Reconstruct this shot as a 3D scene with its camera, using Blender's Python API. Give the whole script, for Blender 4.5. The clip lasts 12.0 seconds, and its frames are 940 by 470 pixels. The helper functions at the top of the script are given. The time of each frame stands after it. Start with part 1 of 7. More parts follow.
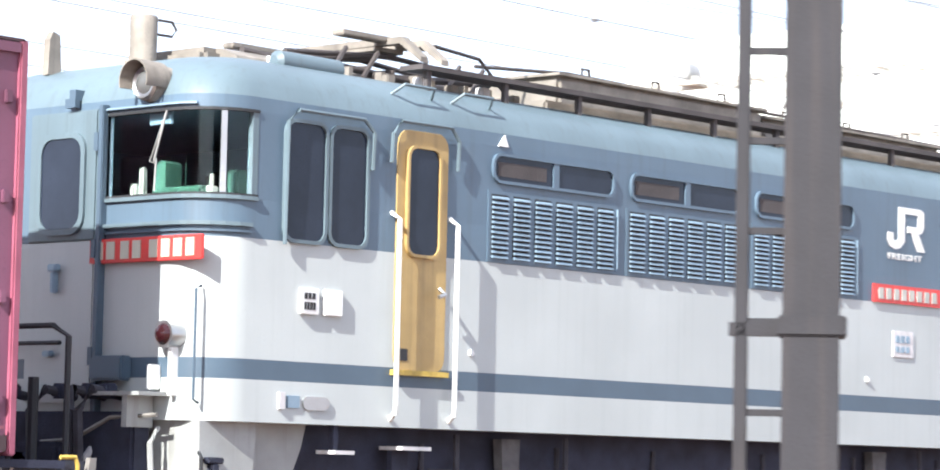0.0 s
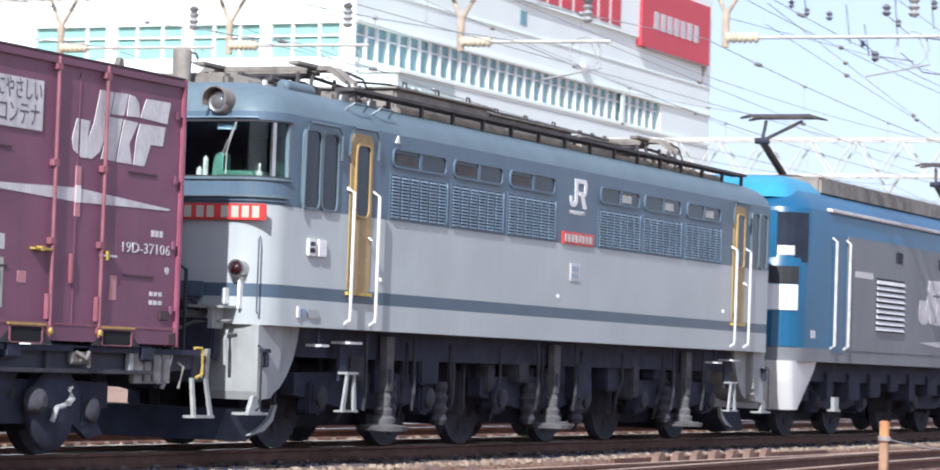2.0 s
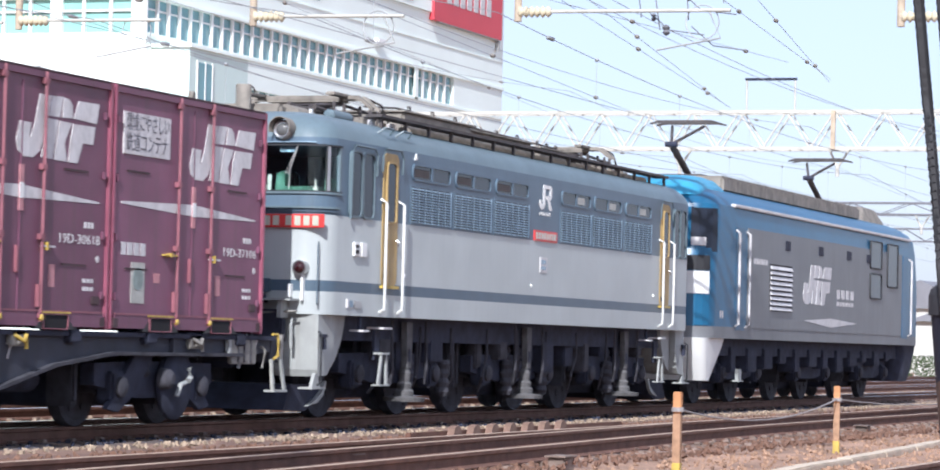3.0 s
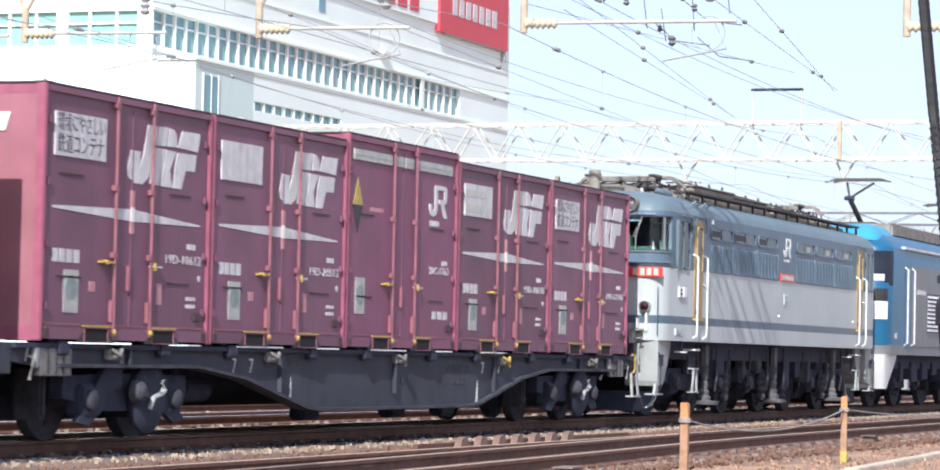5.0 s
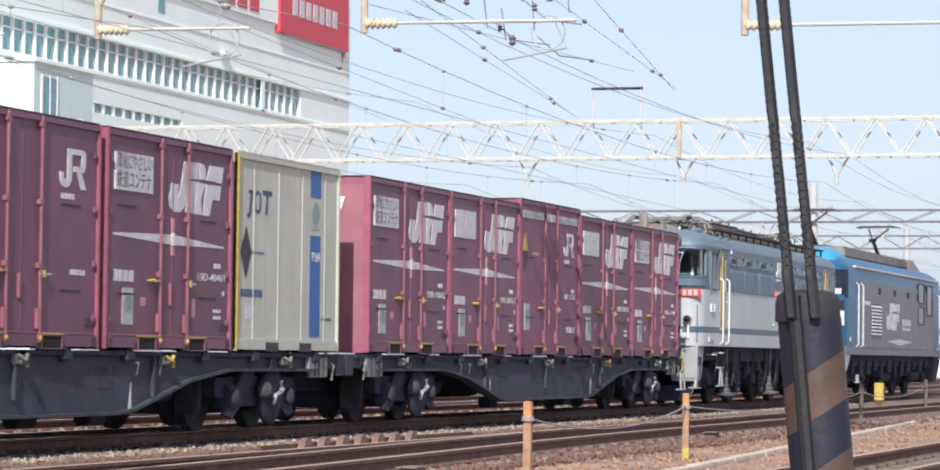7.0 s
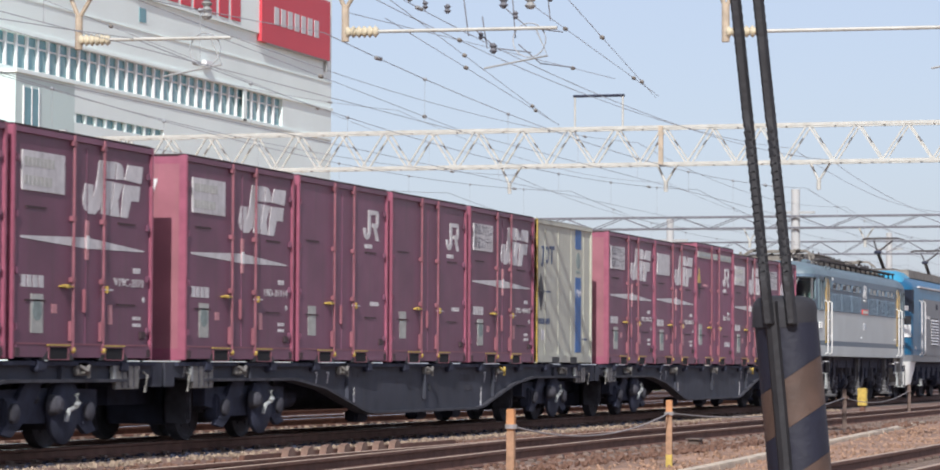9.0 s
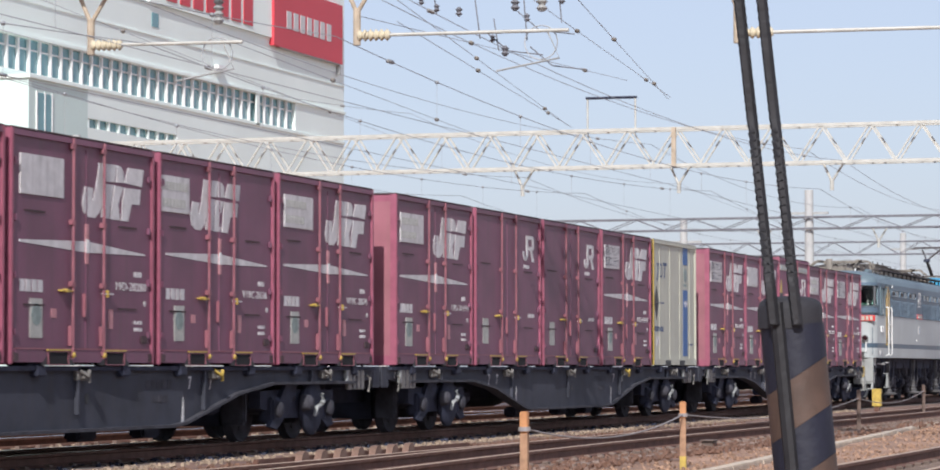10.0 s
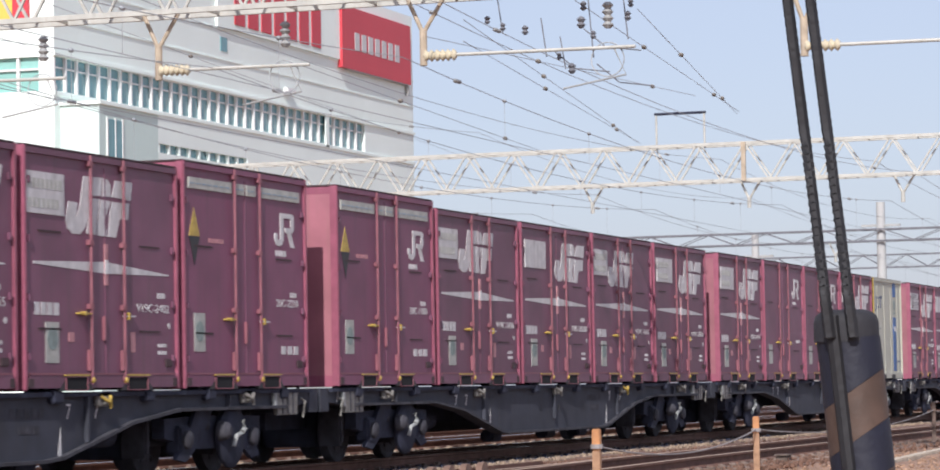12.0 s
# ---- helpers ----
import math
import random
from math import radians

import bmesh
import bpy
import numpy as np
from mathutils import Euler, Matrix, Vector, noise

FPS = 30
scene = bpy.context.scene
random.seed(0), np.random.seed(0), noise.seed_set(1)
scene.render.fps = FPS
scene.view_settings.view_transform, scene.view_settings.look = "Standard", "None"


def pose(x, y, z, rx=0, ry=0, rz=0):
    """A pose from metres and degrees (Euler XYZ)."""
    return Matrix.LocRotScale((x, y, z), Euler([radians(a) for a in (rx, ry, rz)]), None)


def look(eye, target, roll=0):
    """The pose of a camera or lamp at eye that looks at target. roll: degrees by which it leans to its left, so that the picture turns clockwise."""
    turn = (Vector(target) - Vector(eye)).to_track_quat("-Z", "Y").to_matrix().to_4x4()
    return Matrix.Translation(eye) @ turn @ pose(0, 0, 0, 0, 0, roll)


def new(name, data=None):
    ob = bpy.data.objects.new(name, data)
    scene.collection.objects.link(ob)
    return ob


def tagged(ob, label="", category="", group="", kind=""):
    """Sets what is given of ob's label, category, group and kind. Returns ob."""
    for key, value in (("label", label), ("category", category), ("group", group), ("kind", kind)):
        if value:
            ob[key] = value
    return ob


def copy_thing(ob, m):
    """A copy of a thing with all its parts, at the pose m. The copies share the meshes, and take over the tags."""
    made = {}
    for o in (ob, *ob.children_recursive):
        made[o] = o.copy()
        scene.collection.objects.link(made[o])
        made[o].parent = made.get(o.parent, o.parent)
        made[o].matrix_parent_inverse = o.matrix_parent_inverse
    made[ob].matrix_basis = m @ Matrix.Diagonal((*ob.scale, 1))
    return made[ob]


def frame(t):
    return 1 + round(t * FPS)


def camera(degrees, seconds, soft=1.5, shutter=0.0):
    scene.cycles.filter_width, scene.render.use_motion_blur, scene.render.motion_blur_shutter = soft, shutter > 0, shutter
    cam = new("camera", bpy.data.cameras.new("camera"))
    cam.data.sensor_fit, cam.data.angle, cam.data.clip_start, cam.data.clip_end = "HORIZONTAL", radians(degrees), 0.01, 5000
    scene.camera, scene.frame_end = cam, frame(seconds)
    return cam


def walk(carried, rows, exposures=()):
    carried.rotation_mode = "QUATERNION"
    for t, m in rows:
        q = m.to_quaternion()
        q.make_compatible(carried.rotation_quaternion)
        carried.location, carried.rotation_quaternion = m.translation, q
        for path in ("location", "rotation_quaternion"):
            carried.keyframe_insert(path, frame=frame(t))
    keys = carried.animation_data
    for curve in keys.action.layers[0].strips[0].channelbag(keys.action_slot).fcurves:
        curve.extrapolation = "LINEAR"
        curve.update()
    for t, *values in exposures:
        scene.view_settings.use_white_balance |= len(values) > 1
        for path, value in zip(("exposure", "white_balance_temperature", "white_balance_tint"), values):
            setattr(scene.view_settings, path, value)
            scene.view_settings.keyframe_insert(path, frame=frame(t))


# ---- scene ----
SEC = 12.0
EYE = (0.0, -14.9, 0.95)
# seconds, heading from the track, tilt, roll
TURNS = ((0.0, 42.101, 4.672, 1.226), (0.3, 38.522, 4.153, 1.174), (0.5, 37.188, 3.59, 0.6), (1.0, 30.669, 3.355, 1.594),
         (1.5, 27.493, 2.964, 1.320), (2.0, 24.497, 2.506, 1.990), (2.5, 21.258, 2.018, 1.762), (2.7, 20.510, 2.204, 1.500),
         (4.3, 20.683, 1.764, 1.199), (4.5, 20.625, 1.732, 1.420), (5.0, 20.589, 2.349, 1.229), (5.5, 20.808, 2.613, 0.838),
         (6.0, 19.558, 2.348, 0.704), (6.5, 18.193, 2.543, 0.654), (6.7, 17.801, 2.436, 0.657), (8.3, 17.047, 2.473, 0.631),
         (8.5, 17.107, 2.540, 0.531), (9.0, 17.159, 2.562, 0.289), (9.5, 17.572, 2.300, 0.222), (10.0, 17.429, 2.616, -0.041),
         (10.5, 17.775, 2.651, -0.410), (11.0, 18.212, 2.586, -0.708), (11.5, 18.766, 2.990, -1.093), (12.0, 18.830, 2.996, -0.976))


def aim(t, yaw, tilt, roll):
    y, p = radians(yaw), radians(tilt)
    d = Vector((math.cos(y) * math.cos(p), math.sin(y) * math.cos(p), math.sin(p)))
    sway = 0.05 * max(0.0, (t - 8.3) / 3.7)  # the hand drifts aside
    eye = Vector(EYE) + Vector((0.31, -0.95, 0)) * sway
    return look(eye, eye + d, roll)


cam = camera(18.26, SEC, soft=1.8, shutter=0.2)
walk(cam, [(t, aim(t, a, b, c)) for t, a, b, c in TURNS],
     exposures=[(0.0, 1.4, 6050, 7), (0.4, 1.0, 5800, 6), (0.9, 0.66, 5600, 5), (1.6, 0.74, 5620, 7), (2.2, 0.43, 5620, 10.5), (4.5, 0.66, 5740, 8.5), (5.5, 0.47, 5780, 8), (6.5, 0.36, 5850, 8.5), (8.5, 0.07, 5950, 9.5), (9.5, 0.0, 5980, 10), (10.5, 0.08, 5990, 11), (12.0, 0.02, 6000, 12)])

# ---------------------------------------------------------------- light
SUN_AZ, SUN_EL = radians(191), radians(36.5)
world = bpy.data.worlds.new("sky")
scene.world = world
world.use_nodes = True
wn = world.node_tree
sky = wn.nodes.new("ShaderNodeTexSky")
sky.sky_type = "NISHITA"
sky.sun_disc = False
sky.sun_elevation = SUN_EL
sky.sun_rotation = radians(90) - SUN_AZ
sky.air_density, sky.dust_density, sky.ozone_density, sky.altitude = 1.0, 1.6, 2.5, 20
bg = wn.nodes["Background"]
bg.inputs["Strength"].default_value = 0.14
haze = wn.nodes.new("ShaderNodeMix")  # thin bright haze over the whole sky
haze.data_type = "RGBA"
haze.inputs["Factor"].default_value = 0.6
haze.inputs["B"].default_value = (4.6, 4.45, 4.95, 1)
wn.links.new(sky.outputs[0], haze.inputs["A"])
wn.links.new(haze.outputs["Result"], bg.inputs["Color"])
sun = new("sun", bpy.data.lights.new("sun", "SUN"))
sun.data.energy, sun.data.angle, sun.data.color = 4.9, radians(0.6), (1.0, 0.93, 0.84)
sun.matrix_world = look((math.cos(SUN_AZ) * math.cos(SUN_EL) * 100, math.sin(SUN_AZ) * math.cos(SUN_EL) * 100, math.sin(SUN_EL) * 100), (0, 0, 0))


# ---------------------------------------------------------------- materials
def mat(name, col, rough=0.6, metal=0.0, vary=0.25, scale=3.0, grain=60.0, bump=0.15, streak=0.0, dirt=(0.05, 0.045, 0.04), each=0.0, stretch=1.0):
    """Painted or raw surface: broad stains, fine grain, run-down streaks, relief."""
    m = bpy.data.materials.new(name)
    m.use_nodes = True
    nt = m.node_tree
    N, L = nt.nodes, nt.links
    b = N["Principled BSDF"]
    b.inputs["Roughness"].default_value, b.inputs["Metallic"].default_value = rough, metal
    tc = N.new("ShaderNodeTexCoord")
    mp = N.new("ShaderNodeMapping")
    mp.inputs["Scale"].default_value = (1, 1, stretch)
    L.new(tc.outputs["Object"], mp.inputs[0])

    def nz(s, det, src):
        n = N.new("ShaderNodeTexNoise")
        n.inputs["Scale"].default_value, n.inputs["Detail"].default_value = s, det
        L.new(src, n.inputs["Vector"])
        return n

    def ramp(src, lo, hi):
        r = N.new("ShaderNodeMapRange")
        r.inputs["From Min"].default_value, r.inputs["From Max"].default_value = lo, hi
        L.new(src, r.inputs["Value"])
        return r.outputs[0]

    def mix(fac, a, c):
        x = N.new("ShaderNodeMix")
        x.data_type = "RGBA"
        for s, v in ((x.inputs["Factor"], fac), (x.inputs["A"], a), (x.inputs["B"], c)):
            if isinstance(v, (tuple, float)):
                s.default_value = (*v, 1) if isinstance(v, tuple) else v
            else:
                L.new(v, s)
        return x.outputs["Result"]

    big, fine = nz(scale, 5, mp.outputs[0]), nz(grain, 3, mp.outputs[0])
    dark = tuple(c * (1 - vary) for c in col)
    out = mix(ramp(big.outputs[0], 0.35, 0.65), dark, tuple(col))
    out = mix(ramp(fine.outputs[0], 0.55, 0.8), out, tuple(c * (1 - vary * 0.8) for c in col))
    if streak:
        m2 = N.new("ShaderNodeMapping")
        m2.inputs["Scale"].default_value = (9, 9, 0.35)
        L.new(tc.outputs["Object"], m2.inputs[0])
        s = nz(1.6, 6, m2.outputs[0])
        k = N.new("ShaderNodeMath")
        k.operation = "MULTIPLY"
        k.inputs[1].default_value = streak
        L.new(ramp(s.outputs[0], 0.52, 0.75), k.inputs[0])
        out = mix(k.outputs[0], out, dirt)
    if each:
        oi = N.new("ShaderNodeObjectInfo")
        hs = N.new("ShaderNodeHueSaturation")
        L.new(ramp(oi.outputs["Random"], 0, 1), hs.inputs["Value"])
        hs.inputs["Saturation"].default_value = 1.0
        r = hs.inputs["Value"].links[0].from_node
        r.inputs["To Min"].default_value, r.inputs["To Max"].default_value = 1 - each, 1 + each
        L.new(out, hs.inputs["Color"])
        out = hs.outputs[0]
    L.new(out, b.inputs["Base Color"])
    bp = N.new("ShaderNodeBump")
    bp.inputs["Strength"].default_value, bp.inputs["Distance"].default_value = bump, 0.01
    L.new(fine.outputs[0], bp.inputs["Height"])
    L.new(bp.outputs[0], b.inputs["Normal"])
    return m


def glass(name, tint=(0.7, 0.8, 0.8), rough=0.03):
    m = bpy.data.materials.new(name)
    m.use_nodes = True
    b = m.node_tree.nodes["Principled BSDF"]
    b.inputs["Base Color"].default_value = (*tint, 1)
    b.inputs["Roughness"].default_value = rough
    b.inputs["Transmission Weight"].default_value = 1.0
    b.inputs["IOR"].default_value = 1.3
    return m


M = {
    "cream": mat("cream_loco_paint", (0.43, 0.458, 0.455), 0.35, vary=0.10, scale=1.2, streak=0.06, bump=0.05),
    "blue": mat("slate_blue_paint", (0.102, 0.152, 0.205), 0.45, vary=0.14, scale=1.5, streak=0.2, bump=0.05),
    "sky": mat("pale_blue_roof_paint", (0.125, 0.172, 0.198), 0.45, vary=0.18, scale=1.6, streak=0.22, bump=0.06),
    "band": mat("dark_blue_band_paint", (0.075, 0.11, 0.15), 0.4, vary=0.1, bump=0.05),
    "door": mat("ochre_door_paint", (0.43, 0.30, 0.12), 0.5, vary=0.2, scale=4, streak=0.3, bump=0.08),
    "white": mat("white_paint", (0.78, 0.78, 0.76), 0.45, vary=0.08, bump=0.04),
    "whiteworn": mat("worn_white_lettering", (0.66, 0.64, 0.64), 0.55, vary=0.22, scale=7, streak=0.25),
    "cleanglass": glass("cab_glass"),
    "darkglass": mat("dark_window_glass", (0.022, 0.028, 0.046), 0.12, vary=0.3, bump=0.0),
    "louvre": mat("louvre_blue_metal", (0.27, 0.37, 0.46), 0.4, 0.2, vary=0.2, bump=0.06),
    "rubber": mat("black_rubber", (0.025, 0.026, 0.03), 0.7, vary=0.2),
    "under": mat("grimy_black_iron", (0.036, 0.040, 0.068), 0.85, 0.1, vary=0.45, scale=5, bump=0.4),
    "underbrown": mat("brake_dust_iron", (0.066, 0.064, 0.078), 0.85, 0.1, vary=0.45, scale=6, bump=0.4),
    "wagon": mat("weathered_charcoal_frame", (0.046, 0.049, 0.068), 0.75, 0.0, vary=0.35, scale=2.5, streak=0.35, dirt=(0.06, 0.05, 0.045), bump=0.2),
    "skirt": mat("grey_skirt_paint", (0.36, 0.37, 0.36), 0.5, vary=0.22, scale=3, streak=0.4, dirt=(0.12, 0.1, 0.08)),
    "roofgrey": mat("sooty_roof_equipment", (0.27, 0.24, 0.205), 0.8, vary=0.4, scale=4, streak=0.3, bump=0.25),
    "walk": mat("sooty_walkway_boards", (0.085, 0.075, 0.075), 0.85, vary=0.35, bump=0.3),
    "pant": mat("grey_brown_pantograph_steel", (0.10, 0.085, 0.08), 0.6, 0.4, vary=0.3),
    "red": mat("red_plate_paint", (0.62, 0.055, 0.05), 0.4, vary=0.15, scale=8),
    "lamp": mat("lamp_lens", (0.13, 0.13, 0.13), 0.12, vary=0.1, bump=0.0),
    "taillamp": mat("tail_lamp_red_lens", (0.032, 0.008, 0.010), 0.12, vary=0.2, bump=0.0),
    "green": mat("cab_green_paint", (0.045, 0.115, 0.085), 0.5, vary=0.15),
    "chrome": mat("bare_steel", (0.55, 0.55, 0.55), 0.3, 0.9, vary=0.2),
    "azure": mat("azure_loco_paint", (0.013, 0.102, 0.205), 0.35, vary=0.15, scale=1.5, streak=0.15, bump=0.04),
    "azurelit": mat("sunlit_azure_roof_paint", (0.05, 0.285, 0.45), 0.4, vary=0.15, streak=0.1, bump=0.04),
    "locogrey": mat("mid_grey_loco_paint", (0.17, 0.175, 0.185), 0.45, vary=0.15, scale=1.3, streak=0.2, bump=0.05),
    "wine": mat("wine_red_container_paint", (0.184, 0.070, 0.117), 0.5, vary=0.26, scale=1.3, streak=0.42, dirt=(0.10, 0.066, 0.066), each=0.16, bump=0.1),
    "winevent": mat("fresher_wine_red_paint", (0.214, 0.065, 0.124), 0.5, vary=0.22, scale=1.3, streak=0.32, dirt=(0.10, 0.06, 0.065), each=0.1, bump=0.1),
    "lockiron": mat("dull_grey_brown_iron", (0.25, 0.235, 0.215), 0.6, 0.2, vary=0.35, scale=9, bump=0.2),
    "postbrown": mat("weathered_brown_orange_post", (0.40, 0.235, 0.14), 0.8, vary=0.35, scale=12, streak=0.25),
    "bracerust": mat("dusty_rust_brace", (0.22, 0.135, 0.10), 0.85, vary=0.35, scale=9, bump=0.3),
    "winepost": mat("red_container_post_paint", (0.33, 0.095, 0.148), 0.5, vary=0.22, scale=5, streak=0.25, dirt=(0.15, 0.07, 0.06), each=0.12),
    "winebar": mat("red_locking_bar_paint", (0.275, 0.10, 0.125), 0.5, vary=0.25, scale=6, streak=0.25, dirt=(0.12, 0.07, 0.07)),
    "wineroof": mat("dusty_dark_container_roof", (0.075, 0.045, 0.05), 0.8, vary=0.35, scale=3),
    "creambox": mat("cream_container_paint", (0.52, 0.515, 0.425), 0.5, vary=0.14, scale=1.6, streak=0.30, dirt=(0.25, 0.22, 0.17)),
    "bluestripe": mat("blue_stripe_paint", (0.02, 0.11, 0.34), 0.45, vary=0.15),
    "navy": mat("navy_lettering", (0.03, 0.06, 0.15), 0.5, vary=0.2),
    "leafgreen": mat("faded_green_print", (0.27, 0.33, 0.31), 0.6, vary=0.3, scale=12),
    "card": mat("faded_label_card", (0.48, 0.48, 0.44), 0.6, vary=0.25, scale=9),
    "yellow": mat("chipped_yellow_paint", (0.55, 0.39, 0.08), 0.5, vary=0.3, scale=14, streak=0.3),
    "black": mat("black_paint", (0.02, 0.02, 0.022), 0.5, vary=0.2),
    "pocketblack": mat("painted_pocket_shade", (0.008, 0.008, 0.011), 0.95, vary=0.2),
    "fadedink": mat("faded_grey_lettering", (0.13, 0.125, 0.145), 0.7, vary=0.35, scale=14),
    "wineend": mat("sunlit_dusty_end_panel_paint", (0.36, 0.135, 0.168), 0.55, vary=0.2, scale=2, streak=0.35, dirt=(0.24, 0.13, 0.12), each=0.12, bump=0.1),
    "barepost": mat("bare_grey_brown_wood", (0.15, 0.105, 0.085), 0.85, vary=0.35, scale=12, streak=0.2),
    "dustiron": mat("dust_covered_iron", (0.125, 0.12, 0.122), 0.85, 0.0, vary=0.4, scale=7, bump=0.3),
    "darksteel": mat("weathered_dark_steel", (0.17, 0.17, 0.19), 0.7, 0.1, vary=0.25, scale=3),
    "pinkbar": mat("pink_marker_paint", (0.52, 0.24, 0.26), 0.5, vary=0.2, scale=9),
    "rail": mat("rusty_rail_side", (0.17, 0.085, 0.06), 0.8, 0.2, vary=0.35, scale=6, bump=0.3),
    "railtop": mat("worn_rail_head", (0.46, 0.33, 0.24), 0.6, 0.2, vary=0.25, scale=5),
    "railbright": mat("polished_rail_head", (0.62, 0.60, 0.58), 0.25, 0.9, vary=0.15, scale=5),
    "sleeper": mat("weathered_sleeper", (0.23, 0.17, 0.14), 0.9, vary=0.4, scale=7, bump=0.5, each=0.25),
    "stone": mat("ballast_stone", (0.41, 0.258, 0.172), 0.9, vary=0.5, scale=14, grain=90, bump=0.6),
    "concrete": mat("pale_concrete", (0.56, 0.465, 0.36), 0.85, vary=0.25, scale=4, streak=0.1, bump=0.3),
    "orange": mat("sun_bleached_orange_post", (0.55, 0.26, 0.11), 0.7, vary=0.35, scale=12, streak=0.2),
    "rope": mat("grey_rope", (0.30, 0.27, 0.26), 0.8, vary=0.2),
    "steelpost": mat("brown_grey_post_steel", (0.022, 0.021, 0.026), 0.75, 0.0, vary=0.25, scale=4, streak=0.35, dirt=(0.06, 0.045, 0.04)),
    "galv": mat("pale_galvanised_steel", (0.54, 0.53, 0.48), 0.5, 0.15, vary=0.2, scale=3, streak=0.25, dirt=(0.35, 0.27, 0.18)),
    "galvgrey": mat("grey_galvanised_steel", (0.42, 0.42, 0.41), 0.5, 0.3, vary=0.2, scale=3),
    "rustpost": mat("rust_stained_bracket", (0.48, 0.39, 0.29), 0.7, vary=0.3, scale=6),
    "porcelain": mat("cream_porcelain_insulator", (0.62, 0.55, 0.40), 0.25, vary=0.1),
    "wire": mat("dull_copper_wire", (0.46, 0.47, 0.48), 0.6, 0.4, vary=0.2),
    "cable": mat("dark_stranded_guy_cable", (0.028, 0.027, 0.03), 0.6, 0.3, vary=0.3, scale=20),
    "guardy": mat("dark_orange_yellow_guard", (0.085, 0.051, 0.037), 0.6, vary=0.3, scale=18, streak=0.2),
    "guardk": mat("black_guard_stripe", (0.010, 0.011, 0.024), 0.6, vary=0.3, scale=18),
    "wallwhite": mat("white_facade_panels", (0.85, 0.93, 0.88), 0.6, vary=0.07, scale=0.1, grain=2, bump=0.02),
    "wallmint": mat("pale_mint_facade", (0.60, 0.72, 0.68), 0.6, vary=0.06, scale=0.1, grain=2, bump=0.02),
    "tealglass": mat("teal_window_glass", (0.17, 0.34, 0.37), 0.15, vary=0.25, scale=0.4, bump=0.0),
    "mintglass": mat("sunlit_mint_glass", (0.28, 0.52, 0.47), 0.2, vary=0.15, scale=0.3, bump=0.0),
    "signred": mat("red_sign_panel", (0.58, 0.05, 0.07), 0.5, vary=0.06, scale=0.2, grain=3, bump=0.02),
    "signyellow": mat("yellow_sign_panel", (0.75, 0.52, 0.10), 0.5, vary=0.08, scale=0.3, grain=3, bump=0.02),
    "polegrey": mat("grey_concrete_pole", (0.45, 0.45, 0.44), 0.8, vary=0.12, scale=1.0),
    "housewall": mat("pale_house_wall", (0.55, 0.54, 0.50), 0.8, vary=0.15, scale=0.5),
    "houseroof": mat("grey_house_roof", (0.20, 0.20, 0.22), 0.8, vary=0.2, scale=0.8),
    "leaf": mat("hedge_leaves", (0.07, 0.10, 0.04), 0.7, vary=0.4, scale=2),
}


